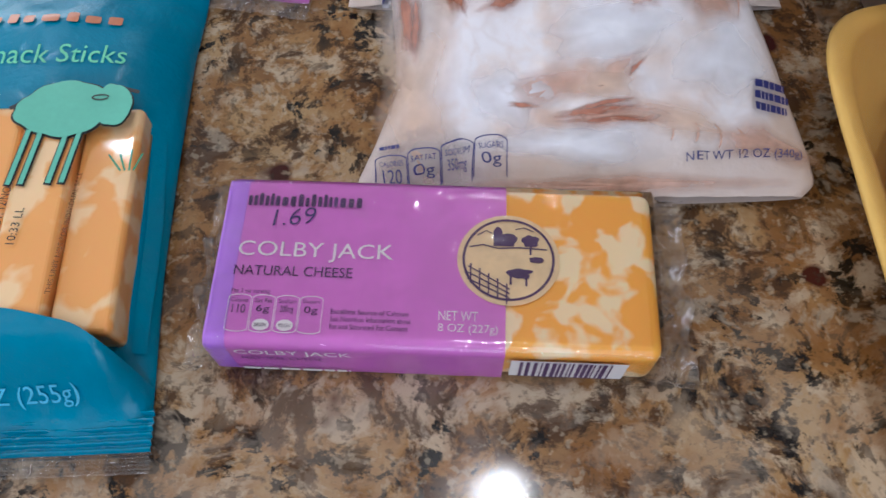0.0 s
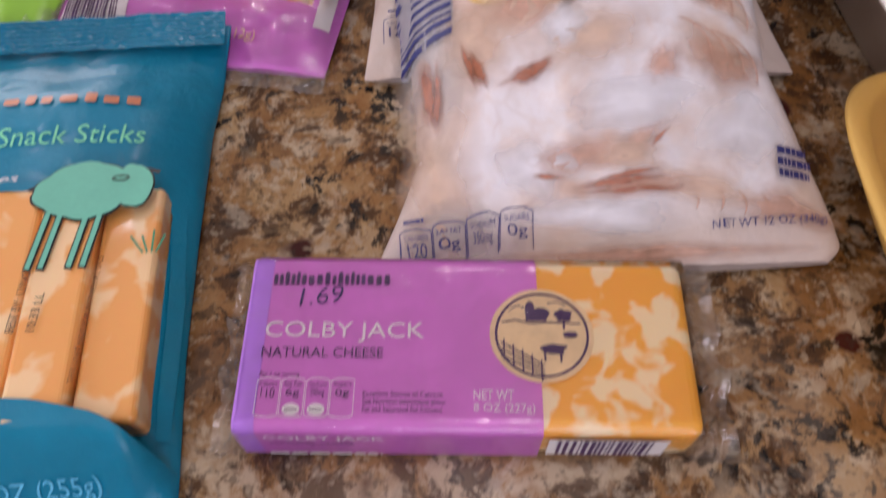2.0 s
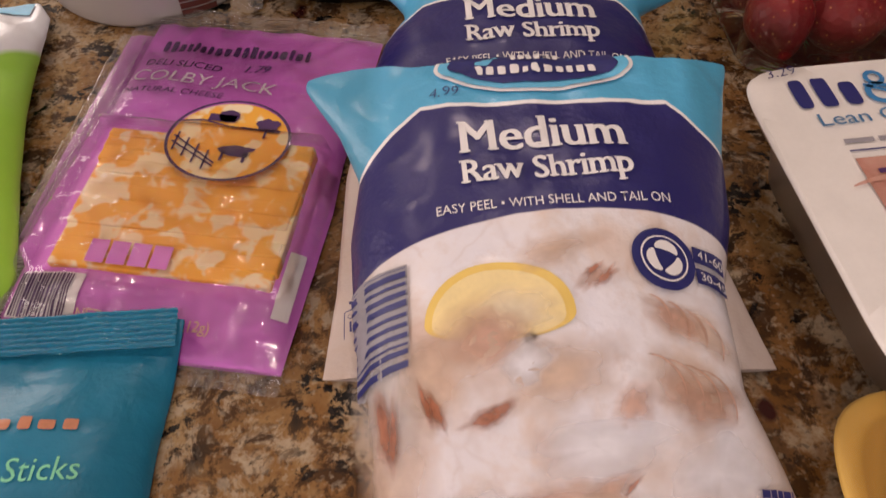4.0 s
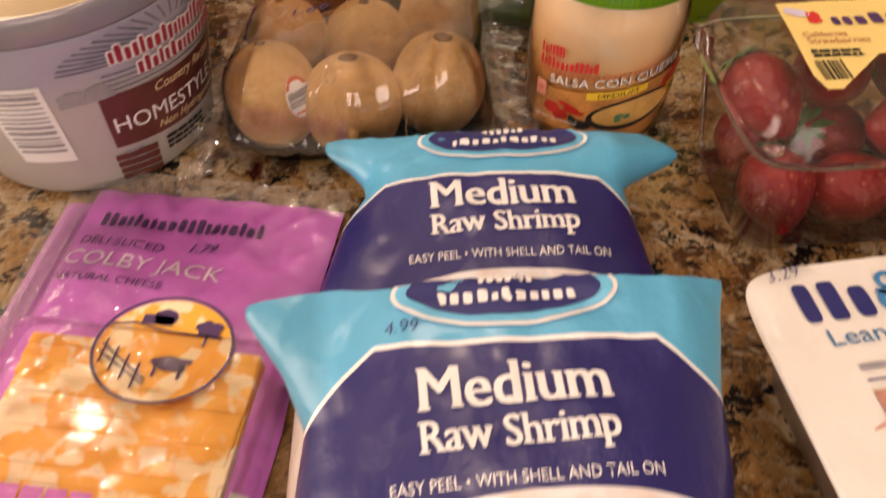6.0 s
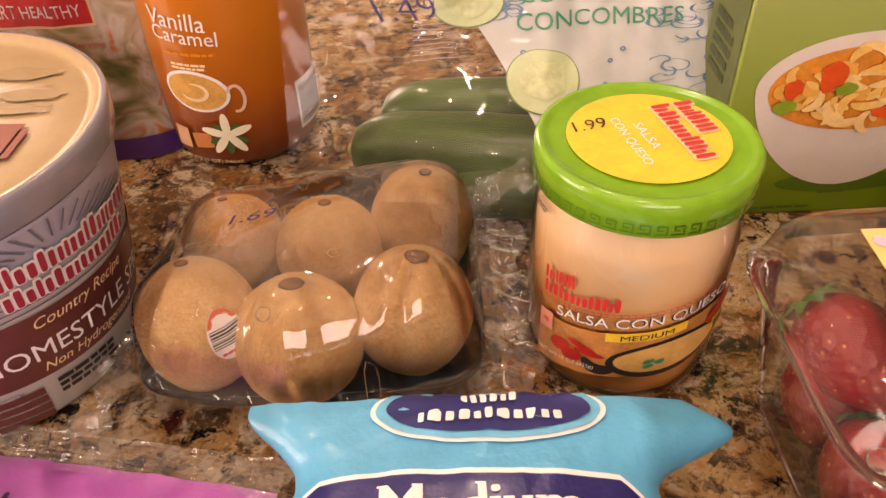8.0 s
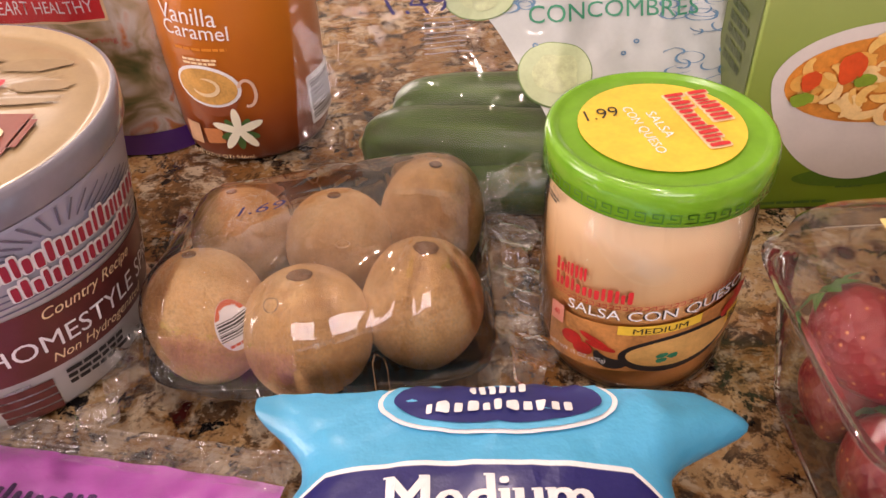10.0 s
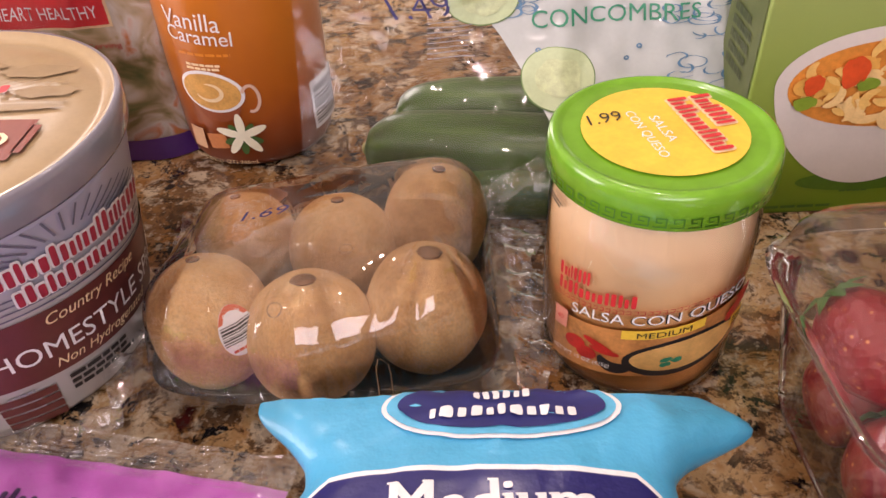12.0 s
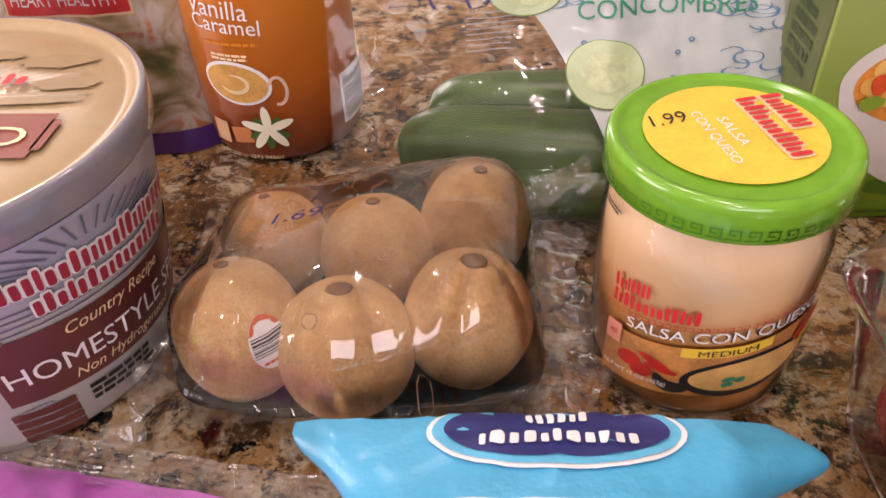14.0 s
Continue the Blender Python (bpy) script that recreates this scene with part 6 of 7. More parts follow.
    lay("barcode", sh_barcode(58 * k, 0.019, 90 * k, 0.045, 21, 22, False), S, M_BLACK_INK, t, 0.0010)
    return t


creamer()


# ---- bag of cucumbers ----
def cucumbers():
    skin = cucumber_skin()
    for k, (x0, y0, z0, x1, y1, z1, r) in enumerate(((0.058, 0.730, 0.0320, 0.215, 0.706, 0.0300, 0.0210), (0.074, 0.767, 0.0310, 0.225, 0.748, 0.0305, 0.0205), (0.090, 0.706, 0.0165, 0.225, 0.690, 0.0165, 0.0160))):
        c = thing("cucumber", 0, 0, 0, 0, "small green cucumber in a clear bag", "cucumber", "cucumbers in the bag")
        a, b = Vector((x0, y0, z0)), Vector((x1, y1, z1))
        mid_ = (a + b) / 2
        c.matrix_world = Matrix.Translation(mid_) @ (b - a).to_track_quat("X", "Z").to_matrix().to_4x4()
        L = (b - a).length / 2
        bm = bmesh.new()
        rows = []
        for i in range(41):
            s = -1 + 2 * i / 40
            rr = r * max(0.0, 1 - abs(s) ** 7) ** 0.5 * (0.90 + 0.10 * math.cos(s * 1.4))
            ring = []
            for j in range(28):
                q = 2 * math.pi * j / 28
                w = 1 + 0.025 * math.cos(5 * q + k) + 0.03 * fbm(s * 3 + k, math.cos(q) * 1.5, math.sin(q) * 1.5)
                ring.append(bm.verts.new((s * L, rr * w * math.cos(q), rr * w * math.sin(q) - 0.004 * s * s)))
            rows.append(ring)
        for p, q in zip(rows, rows[1:]):
            for j in range(28):
                bm.faces.new((p[j], q[j], q[(j + 1) % 28], p[(j + 1) % 28]))
        part("skin", bm, skin, c)
        bm = bmesh.new()
        bmesh.ops.create_uvsphere(bm, u_segments=14, v_segments=8, radius=1)
        for q in bm.verts:
            q.co = Vector((q.co.x * 0.0022 - L * 0.985, q.co.y * 0.0035, q.co.z * 0.0035 - 0.004))
        part("stalk_end", bm, plain("dry_stalk", (0.28, 0.26, 0.10), 0.7, vary=0.3), c, "pale dry stalk end")
    t = thing("cucumber_bag", 0.145, 0.720, 0.0, 0, "clear and white printed plastic bag of cucumbers, standing up", "produce bag")

    def back(u, v):
        # v runs up the bag; it leans away
        z = 0.004 + 0.155 * v
        y = -0.040 + 0.085 * v ** 0.8 + 0.010 * math.sin(3.0 * v)
        bulge = 0.030 * math.exp(-((v - 0.22) / 0.22) ** 2) * max(0.0, 1 - ((u - 0.01) / 0.105) ** 2)
        w = 0.0045 * fbm(u * 22, v * 4, 11) + 0.0018 * fbm(u * 70, v * 12, 5)
        return Vector((u, y - bulge + w * (0.4 + v), z))

    # left border of the white print
    arc = prof([(0.20, 0.026), (0.35, 0.0135), (0.45, 0.002), (0.55, -0.0105), (0.64, -0.025), (0.80, -0.056), (1.0, -0.100)], 0.03)
    M_BAGW = plain("white_print_film", (0.46, 0.50, 0.50), 0.3, vary=0.06, relief=0.2, relief_scale=60, coat=0.3)
    vs, fs, uv = [], [], []
    for j in range(31):
        v = 0.26 + 0.74 * j / 30
        for i in range(41):
            u = arc(v) + (0.118 - arc(v)) * i / 40
            vs.append(back(u, v) + Vector((0, -0.0006, 0)))
            uv.append((u, v))
    for j in range(30):
        for i in range(40):
            fs.append((j * 41 + i, j * 41 + i + 1, (j + 1) * 41 + i + 1, (j + 1) * 41 + i))
    raw("printed_front", vs, fs, M_BAGW, t, "white printed film", uvs=uv)
    sheet("clear_front", back, -0.118, 0.120, 0.0, 1.0, 70, 50, clear_film("bag_film", gloss=0.01, relief=0.5, scale=45, haze=0.035, ior=1.36), t, "clear wrinkled film")

    def flip(u, v):
        return back(u, v) + Vector((0, -0.0008, 0))
    # slices of cucumber printed on the film
    M_RIND, M_SL = plain("rind_ink", (0.13, 0.24, 0.07), 0.4, relief=0), plain("slice_ink", (0.46, 0.56, 0.33), 0.4, vary=0.10, scale=90, relief=0)
    for cx, cv, r in ((0.0195, 0.440, 0.0195), (-0.018, 0.640, 0.0190), (0.110, 0.720, 0.018)):
        lay("print_rind", sh_ell(cx, cv, r, r / 0.265), flip, M_RIND, t, 0.0004)
        lay("print_slice", sh_ell(cx, cv, r * 0.965, r * 0.965 / 0.265), flip, M_SL, t, 0.0009)
        lay("print_core", sh_blob(cx, cv, r * 0.60, r * 0.60 / 0.265, cx * 50, 0.2), flip, plain("core_ink", (0.49, 0.57, 0.33), 0.4, vary=0.22, scale=220, relief=0), t, 0.0013)
    lay("lettering", sh_text("CONCOMBRES", 0.0070, 0.563, 0.0960, 0.612), flip, M_GREEN_INK, t, 0.0006)
    lay("lettering", sh_text("CUCUMBERS", 0.0070, 0.640, 0.0960, 0.690), flip, M_GREEN_INK, t, 0.0006)
    rnd = random.Random(3)
    M_DROP = plain("water_ink", (0.10, 0.22, 0.36), 0.4, vary=0.4, scale=150, relief=0)
    for i in range(70):
        x = 0.080 + 0.036 * rnd.random() if i % 2 else 0.02 * rnd.random() - 0.012
        v = 0.33 + 0.32 * rnd.random() if i % 2 else 0.60 + 0.12 * rnd.random()
        lay("print_splash", sh_arc(x, v, 0.003 + 0.006 * rnd.random(), 360 * rnd.random(), 360 * rnd.random() + 200, 0.0016, True, 0.012 * rnd.random() + 0.006), flip, M_DROP, t, 0.0005)
    for x, v in ((0.056, 0.47), (0.052, 0.42), (0.063, 0.50), (0.047, 0.36), (0.010, 0.505)):
        lay("print_drop", sh_ell(x, v, 0.0016, 0.0060, 1, 0.4, n=16), flip, M_DROP, t, 0.0006)
    lay("lettering", sh_text("1.49", -0.064, 0.600, -0.030, 0.665, 8, 0.2, -0.012), flip, M_PEN, t, 0.0010, "handwritten price in blue marker")
    lay("lettering", sh_bars(-0.048, 0.49, -0.022, 0.600, 8, 4, 0.8), flip, M_GREY_INK, t, 0.0006)
    return t


cucumbers()


# ---- box of noodle soup ----
def soup_box():
    t = thing("soup_box", 0.254, 0.691, 0.0, 1.0, "green cardboard box with a bowl of noodle soup pictured", "box")
    m, nt, b, co = shader("green_carton")
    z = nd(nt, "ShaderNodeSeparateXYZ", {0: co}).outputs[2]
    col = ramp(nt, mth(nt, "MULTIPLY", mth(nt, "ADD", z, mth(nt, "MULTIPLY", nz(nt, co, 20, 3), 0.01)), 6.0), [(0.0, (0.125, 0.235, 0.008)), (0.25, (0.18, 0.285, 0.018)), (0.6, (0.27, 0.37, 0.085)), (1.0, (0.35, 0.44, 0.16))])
    nt.links.new(col, b.inputs["Base Color"])
    b.inputs["Roughness"].default_value = 0.38
    bump(nt, b, nz(nt, co, 200, 3), 0.06, 0.0005)
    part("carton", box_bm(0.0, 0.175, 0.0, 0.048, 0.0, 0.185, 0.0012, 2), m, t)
    lay("side_panel", sh_rect(0.002, 0.002, 0.046, 0.183, 0.02), lambda u, v: Vector((-0.0002, 0.048 - u, v)), plain("olive_carton_side", (0.12, 0.15, 0.04), 0.4, vary=0.15, relief=0), t, 0.0002)
    lay("lettering", sh_bars(0.010, 0.075, 0.036, 0.110, 5, 3), lambda u, v: Vector((-0.0002, 0.048 - u, v)), plain("olive_ink", (0.06, 0.08, 0.02), 0.4, relief=0), t, 0.0006)
    S = lambda u, v: Vector((u, 0.0, v))
    cx = 0.067
    M_BOWL = plain("bowl_ink", (0.70, 0.66, 0.62), 0.4, vary=0.05, relief=0)

    def lower(a):
        s = math.sin(a)
        return (0.056 * math.cos(a) * (1 - 0.12 * max(0, -s)), 0.0290 * s if s > 0 else 0.060 * s)
    lay("print_bowl_shadow", sh_ell(cx + 0.004, 0.0205, 0.036, 0.0065), S, plain("green_shade_ink", (0.07, 0.17, 0.01), 0.4, relief=0), t, 0.0003)
    lay("print_bowl", sh_star(cx, 0.0790, lower, 72, 4), S, M_BOWL, t, 0.0005)
    lay("print_broth", sh_ell(cx, 0.0775, 0.0495, 0.0235, 4), S, plain("broth_ink", (0.70, 0.27, 0.045), 0.35, vary=0.3, scale=70, relief=0), t, 0.0009)
    rnd = random.Random(11)
    M_N = [plain("noodle_ink", c, 0.4, vary=0.15, scale=140, relief=0) for c in ((0.84, 0.52, 0.15), (0.86, 0.60, 0.26), (0.80, 0.42, 0.09))]
    for i in range(64):
        a, q = 2 * math.pi * rnd.random(), math.sqrt(rnd.random()) * 0.86
        x, y = cx + 0.047 * q * math.cos(a), 0.0765 + 0.0215 * q * math.sin(a)
        a0 = 360 * rnd.random()
        lay("print_noodle", sh_arc(x, y, 0.006 + 0.005 * rnd.random(), a0, a0 + 120, 0.0048, True, 0.0045 + 0.003 * rnd.random(), 9), S, M_N[i % 3], t, 0.0012 + 0.00003 * i)
    for x, y, rx, ry, c in ((-0.020, 0.086, 0.007, 0.008, 0), (0.018, 0.0650, 0.014, 0.004, 0), (-0.038, 0.080, 0.005, 0.005, 0), (-0.012, 0.0790, 0.006, 0.0035, 1), (-0.040, 0.0700, 0.006, 0.0035, 1), (0.030, 0.074, 0.005, 0.003, 0)):
        lay("print_vegetable", sh_blob(cx + x, y, rx, ry, 10 * x + 3, 0.25, 3), S, plain("tomato_ink", (0.72, 0.09, 0.02), 0.4, vary=0.2, relief=0) if c == 0 else plain("celery_ink", (0.22, 0.34, 0.03), 0.4, vary=0.2, relief=0), t, 0.0030)
    for i in range(16):
        a = 2.4 * i
        lay("print_herb", sh_blob(cx + 0.028 + 0.0032 * math.sqrt(i) * math.cos(a), 0.0920 + 0.0026 * math.sqrt(i) * math.sin(a), 0.0036, 0.0030, i * 1.7, 0.7, 2, n=20), S, plain("parsley_ink", (0.045, 0.13, 0.02), 0.5, vary=0.3, scale=300, relief=0), t, 0.0034)
    lay("lettering", sh_bars(0.022, 0.0040, 0.064, 0.0068, 1, 5), S, plain("dark_green_ink_two", (0.06, 0.14, 0.02), 0.4, relief=0), t, 0.0006)
    lay("lettering", sh_bars(0.060, 0.0135, 0.078, 0.0152, 1, 6), S, plain("dark_green_ink_three", (0.06, 0.14, 0.02), 0.4, relief=0), t, 0.0006)
    return t


soup_box()


# ---- strawberries ----
def strawberries():
    t = thing("strawberry_box", 0.303, 0.530, 0.0, 1, "clear plastic clamshell box of strawberries with a yellow label", "fruit box")
    hard = clear_film("clamshell_plastic", gloss=0.02, relief=0.40, scale=34, rough=0.08, haze=0.03, ior=1.32)

    def shell(name, levels, label):
        vs, fs = [], []
        for hx, hy, z in levels:
            for i in range(72):
                a = 2 * math.pi * i / 72
                c, s = math.cos(a), math.sin(a)
                e = 0.28
                rib = 1 + 0.010 * (math.cos(18 * a) if 0.012 < z < 0.045 else 0)
                vs.append((hx * rib * math.copysign(abs(c) ** e, c), hy * rib * math.copysign(abs(s) ** e, s), z))
        for j in range(len(levels) - 1):
            for i in range(72):
                fs.append((j * 72 + i, j * 72 + (i + 1) % 72, (j + 1) * 72 + (i + 1) % 72, (j + 1) * 72 + i))
        return raw(name, vs, fs, hard, t, label)
    shell("box", [(0.001, 0.001, 0.002), (0.060, 0.040, 0.002), (0.063, 0.043, 0.004), (0.074, 0.053, 0.066), (0.075, 0.054, 0.072), (0.080, 0.059, 0.0725)], "clear ribbed base")
    shell("lid", [(0.081, 0.060, 0.0735), (0.077, 0.056, 0.0750), (0.074, 0.053, 0.0880), (0.071, 0.050, 0.0925), (0.064, 0.043, 0.0940), (0.060, 0.039, 0.0928), (0.001, 0.001, 0.0928)], "clear stepped lid")
    bm = bmesh.new()
    bmesh.ops.create_uvsphere(bm, u_segments=20, v_segments=12, radius=0.005)
    for q in bm.verts:
        q.co = Vector((q.co.x - 0.0700, q.co.y - 0.0470, 0.0765 + 0.5 * q.co.z))
    part("snap", bm, hard, t, "moulded snap button")
    top = lambda u, v: Vector((u, v, 0.0938 + 0.0006 * fbm(u * 30, v * 30)))
    M_LAB = plain("yellow_paper_label", (0.80, 0.62, 0.24), 0.5, vary=0.05, relief=0.05)
    # a broad band that narrows to a blunt point in front
    vs = []
    for j in range(15):
        y = 0.036 - 0.067 * j / 14
        x0 = -0.0450 - 0.0040 * j / 14 + 0.003 * max(0, j - 12) / 2
        x1 = 0.036 if j < 9 else -0.0120 - 0.0270 * (j - 9) / 5
        vs += [(x0 + (x1 - x0) * i / 20.0, y) for i in range(21)]
    fs = [(j * 21 + i, (j + 1) * 21 + i, (j + 1) * 21 + i + 1, j * 21 + i + 1) for j in range(14) for i in range(20)]
    lay("label", (vs, fs), top, M_LAB, t, 0.0006, "yellow paper label")
    lay("label_mark", sh_blob(-0.0315, 0.0220, 0.0036, 0.0050, 2, 0.4), top, M_RED_INK, t, 0.0012)
    lay("label_mark", sh_blob(-0.0385, 0.0270, 0.0060, 0.0032, 6, 0.4, rot=-30), top, plain("lilac_ink", (0.60, 0.55, 0.75), 0.4, relief=0), t, 0.0012)
    marks(-0.0250, 0.0150, 0.030, 0.0240, 8, 31, top, M_INK, t, 0.0012)
    rust = plain("rust_ink", (0.45, 0.14, 0.08), 0.4, relief=0)
    lay("lettering", sh_text("California", -0.0420, 0.0065, -0.0210, 0.0105), top, rust, t, 0.0012)
    lay("lettering", sh_text("Strawberries", -0.0415, 0.0015, -0.0120, 0.0055), top, rust, t, 0.0012)
    lay("lettering", sh_bars(-0.0430, -0.0085, -0.0180, -0.0020, 2, 3), top, M_BLACK_INK, t, 0.0012)
    lay("barcode", sh_barcode(-0.0445, -0.0250, -0.0320, -0.0110, 4, 12), top, M_BLACK_INK, t, 0.0012)
    skin = berry_skin()
    leaf = plain("strawberry_leaf", (0.055, 0.13, 0.025), 0.55, vary=0.3, scale=200, relief=0.3)
    rnd = random.Random(8)
    spots = [(-0.0440, -0.0240, 0.0265), (-0.006, -0.026, 0.0265), (0.034, -0.024, 0.0265), (-0.044, 0.016, 0.0265), (-0.002, 0.014, 0.0265), (0.040, 0.016, 0.0265),
             (-0.050, 0.008, 0.060), (0.014, -0.020, 0.061), (0.048, -0.010, 0.060), (-0.010, 0.024, 0.060), (0.034, 0.024, 0.060)]
    for k, (x, y, z) in enumerate(spots):
        s = thing("strawberry", 0.303 + x, 0.530 + y, z, 0, "ripe red strawberry with green leaves in a clear box", "strawberry", "strawberries in the box")
        s.matrix_world = pose(0.303 + x, 0.530 + y, z, rnd.uniform(-70, 70) + 90 * (k % 2), rnd.uniform(-60, 60), rnd.uniform(0, 360))
        bm = bmesh.new()
        bmesh.ops.create_uvsphere(bm, u_segments=28, v_segments=20, radius=1)
        for q in bm.verts:
            h = q.co.z
            w = 0.0185 * (1 - 0.42 * max(0.0, -h) ** 1.3) * (1 + 0.04 * fbm(q.co.x * 2 + k, q.co.y * 2, h * 2))
            q.co = Vector((q.co.x * w, q.co.y * w, h * 0.0235 - 0.001))
        part("flesh", bm, skin, s)
        bm = bmesh.new()
        for i in range(8):
            a = 2 * math.pi * i / 8 + 0.2 * rnd.random()
            L = 0.011 + 0.004 * rnd.random()
            pr = [(0.001, 0.0, 0.0222), (L * 0.5, 0.0028, 0.0232), (L, 0.0, 0.0190 + 0.003 * rnd.random()), (L * 0.5, -0.0028, 0.0232), (L * 0.5, 0.0, 0.0242)]
            vv = [bm.verts.new((x_ * math.cos(a) - y_ * math.sin(a), x_ * math.sin(a) + y_ * math.cos(a), z_)) for x_, y_, z_ in pr]
            for tri in ((0, 1, 4), (1, 2, 4), (2, 3, 4), (3, 0, 4)):
                bm.faces.new([vv[q] for q in tri])
        part("leaves", bm, leaf, s, "green leafy cap")
    return t


strawberries()


# ---- ground turkey and chicken trays ----
def rounded(hx, hy, e, n=64):
    return [(hx * math.copysign(abs(math.cos(2 * math.pi * i / n)) ** e, math.cos(2 * math.pi * i / n)), hy * math.copysign(abs(math.sin(2 * math.pi * i / n)) ** e, math.sin(2 * math.pi * i / n))) for i in range(n)]


def loft(name, levels, e, material, parent, label=""):
    vs, fs, n = [], [], 64
    for hx, hy, z in levels:
        vs += [(x, y, z) for x, y in rounded(hx, hy, e, n)]
    for j in range(len(levels) - 1):
        for i in range(n):
            fs.append((j * n + i, j * n + (i + 1) % n, (j + 1) * n + (i + 1) % n, (j + 1) * n + i))
    return raw(name, vs, fs, material, parent, label)


def turkey_tray():
    t = thing("ground_turkey_tray", 0.300, 0.358, 0.0, 4.5, "white sealed plastic tray of ground turkey with a printed label", "meat tray")
    loft("tray", [(0.001, 0.001, 0.001), (0.062, 0.062, 0.001), (0.066, 0.066, 0.004), (0.074, 0.074, 0.044), (0.084, 0.083, 0.0455), (0.085, 0.084, 0.048), (0.083, 0.082, 0.0495), (0.077, 0.076, 0.0497)], 0.20, plain("smoky_tray_plastic", (0.52, 0.44, 0.38), 0.3, vary=0.08, coat=0.4), t, "pale plastic tray")
    loft("lidding_film", [(0.0855, 0.0845, 0.0485), (0.0845, 0.0835, 0.0508), (0.076, 0.075, 0.0512), (0.040, 0.040, 0.0516), (0.001, 0.001, 0.0518)], 0.20, M_FOAM_WHITE, t, "white printed lidding film")
    S = lambda u, v: Vector((u, v, 0.0520))
    marks(-0.068, 0.0540, -0.034, 0.0730, 3, 5, S, M_NAVY_INK, t, 0.0004)
    lay("wordmark", sh_join(sh_arc(-0.026, 0.0600, 0.0058, 0, 360, 0.0030, False), sh_arc(-0.025, 0.0700, 0.0038, 0, 360, 0.0022, False), sh_line([(-0.032, 0.066), (-0.018, 0.058)], 0.002)), S, plain("blue_ink", (0.03, 0.22, 0.50), 0.4, relief=0), t, 0.0006)
    lay("lettering", sh_text("3.29", -0.0730, 0.0755, -0.0580, 0.0810, 8, 0.2, -0.012), S, M_PEN, t, 0.0005, "handwritten price in blue marker")
    lay("lettering", sh_text("Lean Ground Turkey", -0.0610, 0.0400, 0.0500, 0.0500, 1), S, plain("blue_ink_two", (0.05, 0.19, 0.38), 0.4, relief=0), t, 0.0004)
    lay("lettering", sh_bars(-0.056, 0.0310, 0.030, 0.0350, 1, 3), S, M_GREY_INK, t, 0.0004)
    lay("rule", sh_rect(-0.056, 0.0262, 0.060, 0.0270), S, M_NAVY_INK, t, 0.0004)
    lay("window", sh_rect(-0.0560, -0.0560, 0.062, 0.0220, 0.006), S, raw_meat("ground_turkey", (0.42, 0.17, 0.13), (0.60, 0.33, 0.27)), t, 0.0005, "pink ground meat seen through the window")
    lay("print_strand", sh_join(*[sh_arc(-0.045 + 0.016 * k, -0.045, 0.055, 40, 110, 0.0035) for k in range(6)]), S, raw_meat("ground_turkey_light", (0.55, 0.27, 0.21), (0.68, 0.42, 0.36)), t, 0.0010)
    lay("lettering", sh_bars(-0.050, 0.0120, 0.000, 0.0160, 1, 9), S, M_INK, t, 0.0014)
    lay("label_band", sh_rect(-0.074, -0.0750, 0.074, -0.0600), S, M_NAVY_INK, t, 0.0006)
    return t


turkey_tray()


def chicken_tray():
    t = thing("chicken_tray", 0.2893, 0.166, 0.0, 0.3, "yellow foam tray of raw chicken under clear film", "meat tray")
    yel = plain("yellow_foam", (0.74, 0.47, 0.11), 0.6, vary=0.06, scale=40, relief=0.3, relief_scale=700)
    loft("tray", [(0.001, 0.001, 0.001), (0.070, 0.092, 0.001), (0.076, 0.098, 0.004), (0.091, 0.113, 0.0290), (0.0925, 0.1145, 0.0310), (0.0915, 0.1135, 0.0325), (0.0860, 0.1080, 0.0325), (0.0840, 0.1060, 0.0310), (0.071, 0.093, 0.0060), (0.001, 0.001, 0.0055)], 0.30, yel, t, "yellow foam tray")
    meat = raw_meat("raw_chicken", (0.62, 0.34, 0.27), (0.76, 0.52, 0.42))
    for k, (x, y, rx, ry) in enumerate(((-0.034, 0.040, 0.036, 0.050), (0.034, 0.030, 0.038, 0.060), (-0.030, -0.050, 0.040, 0.042), (0.038, -0.055, 0.034, 0.036))):
        bm = bmesh.new()
        bmesh.ops.create_uvsphere(bm, u_segments=36, v_segments=22, radius=1)
        for q in bm.verts:
            f = 1 + 0.10 * fbm(q.co.x * 1.6 + k, q.co.y * 1.6, q.co.z)
            q.co = Vector((x + q.co.x * rx * f, y + q.co.y * ry * f, 0.0205 + 0.0140 * q.co.z * f))
        part("chicken_piece", bm, meat, t)
    sheet("film", lambda u, v: Vector((u, v, 0.0336 + 0.0010 * fbm(u * 30, v * 30, 2) + 0.0024 * math.exp(-((u / 0.06) ** 2 + (v / 0.08) ** 2)))), -0.0905, 0.0905, -0.1125, 0.1125, 40, 50, M_FILM_FLAT, t, "clear stretch film")
    return t


chicken_tray()


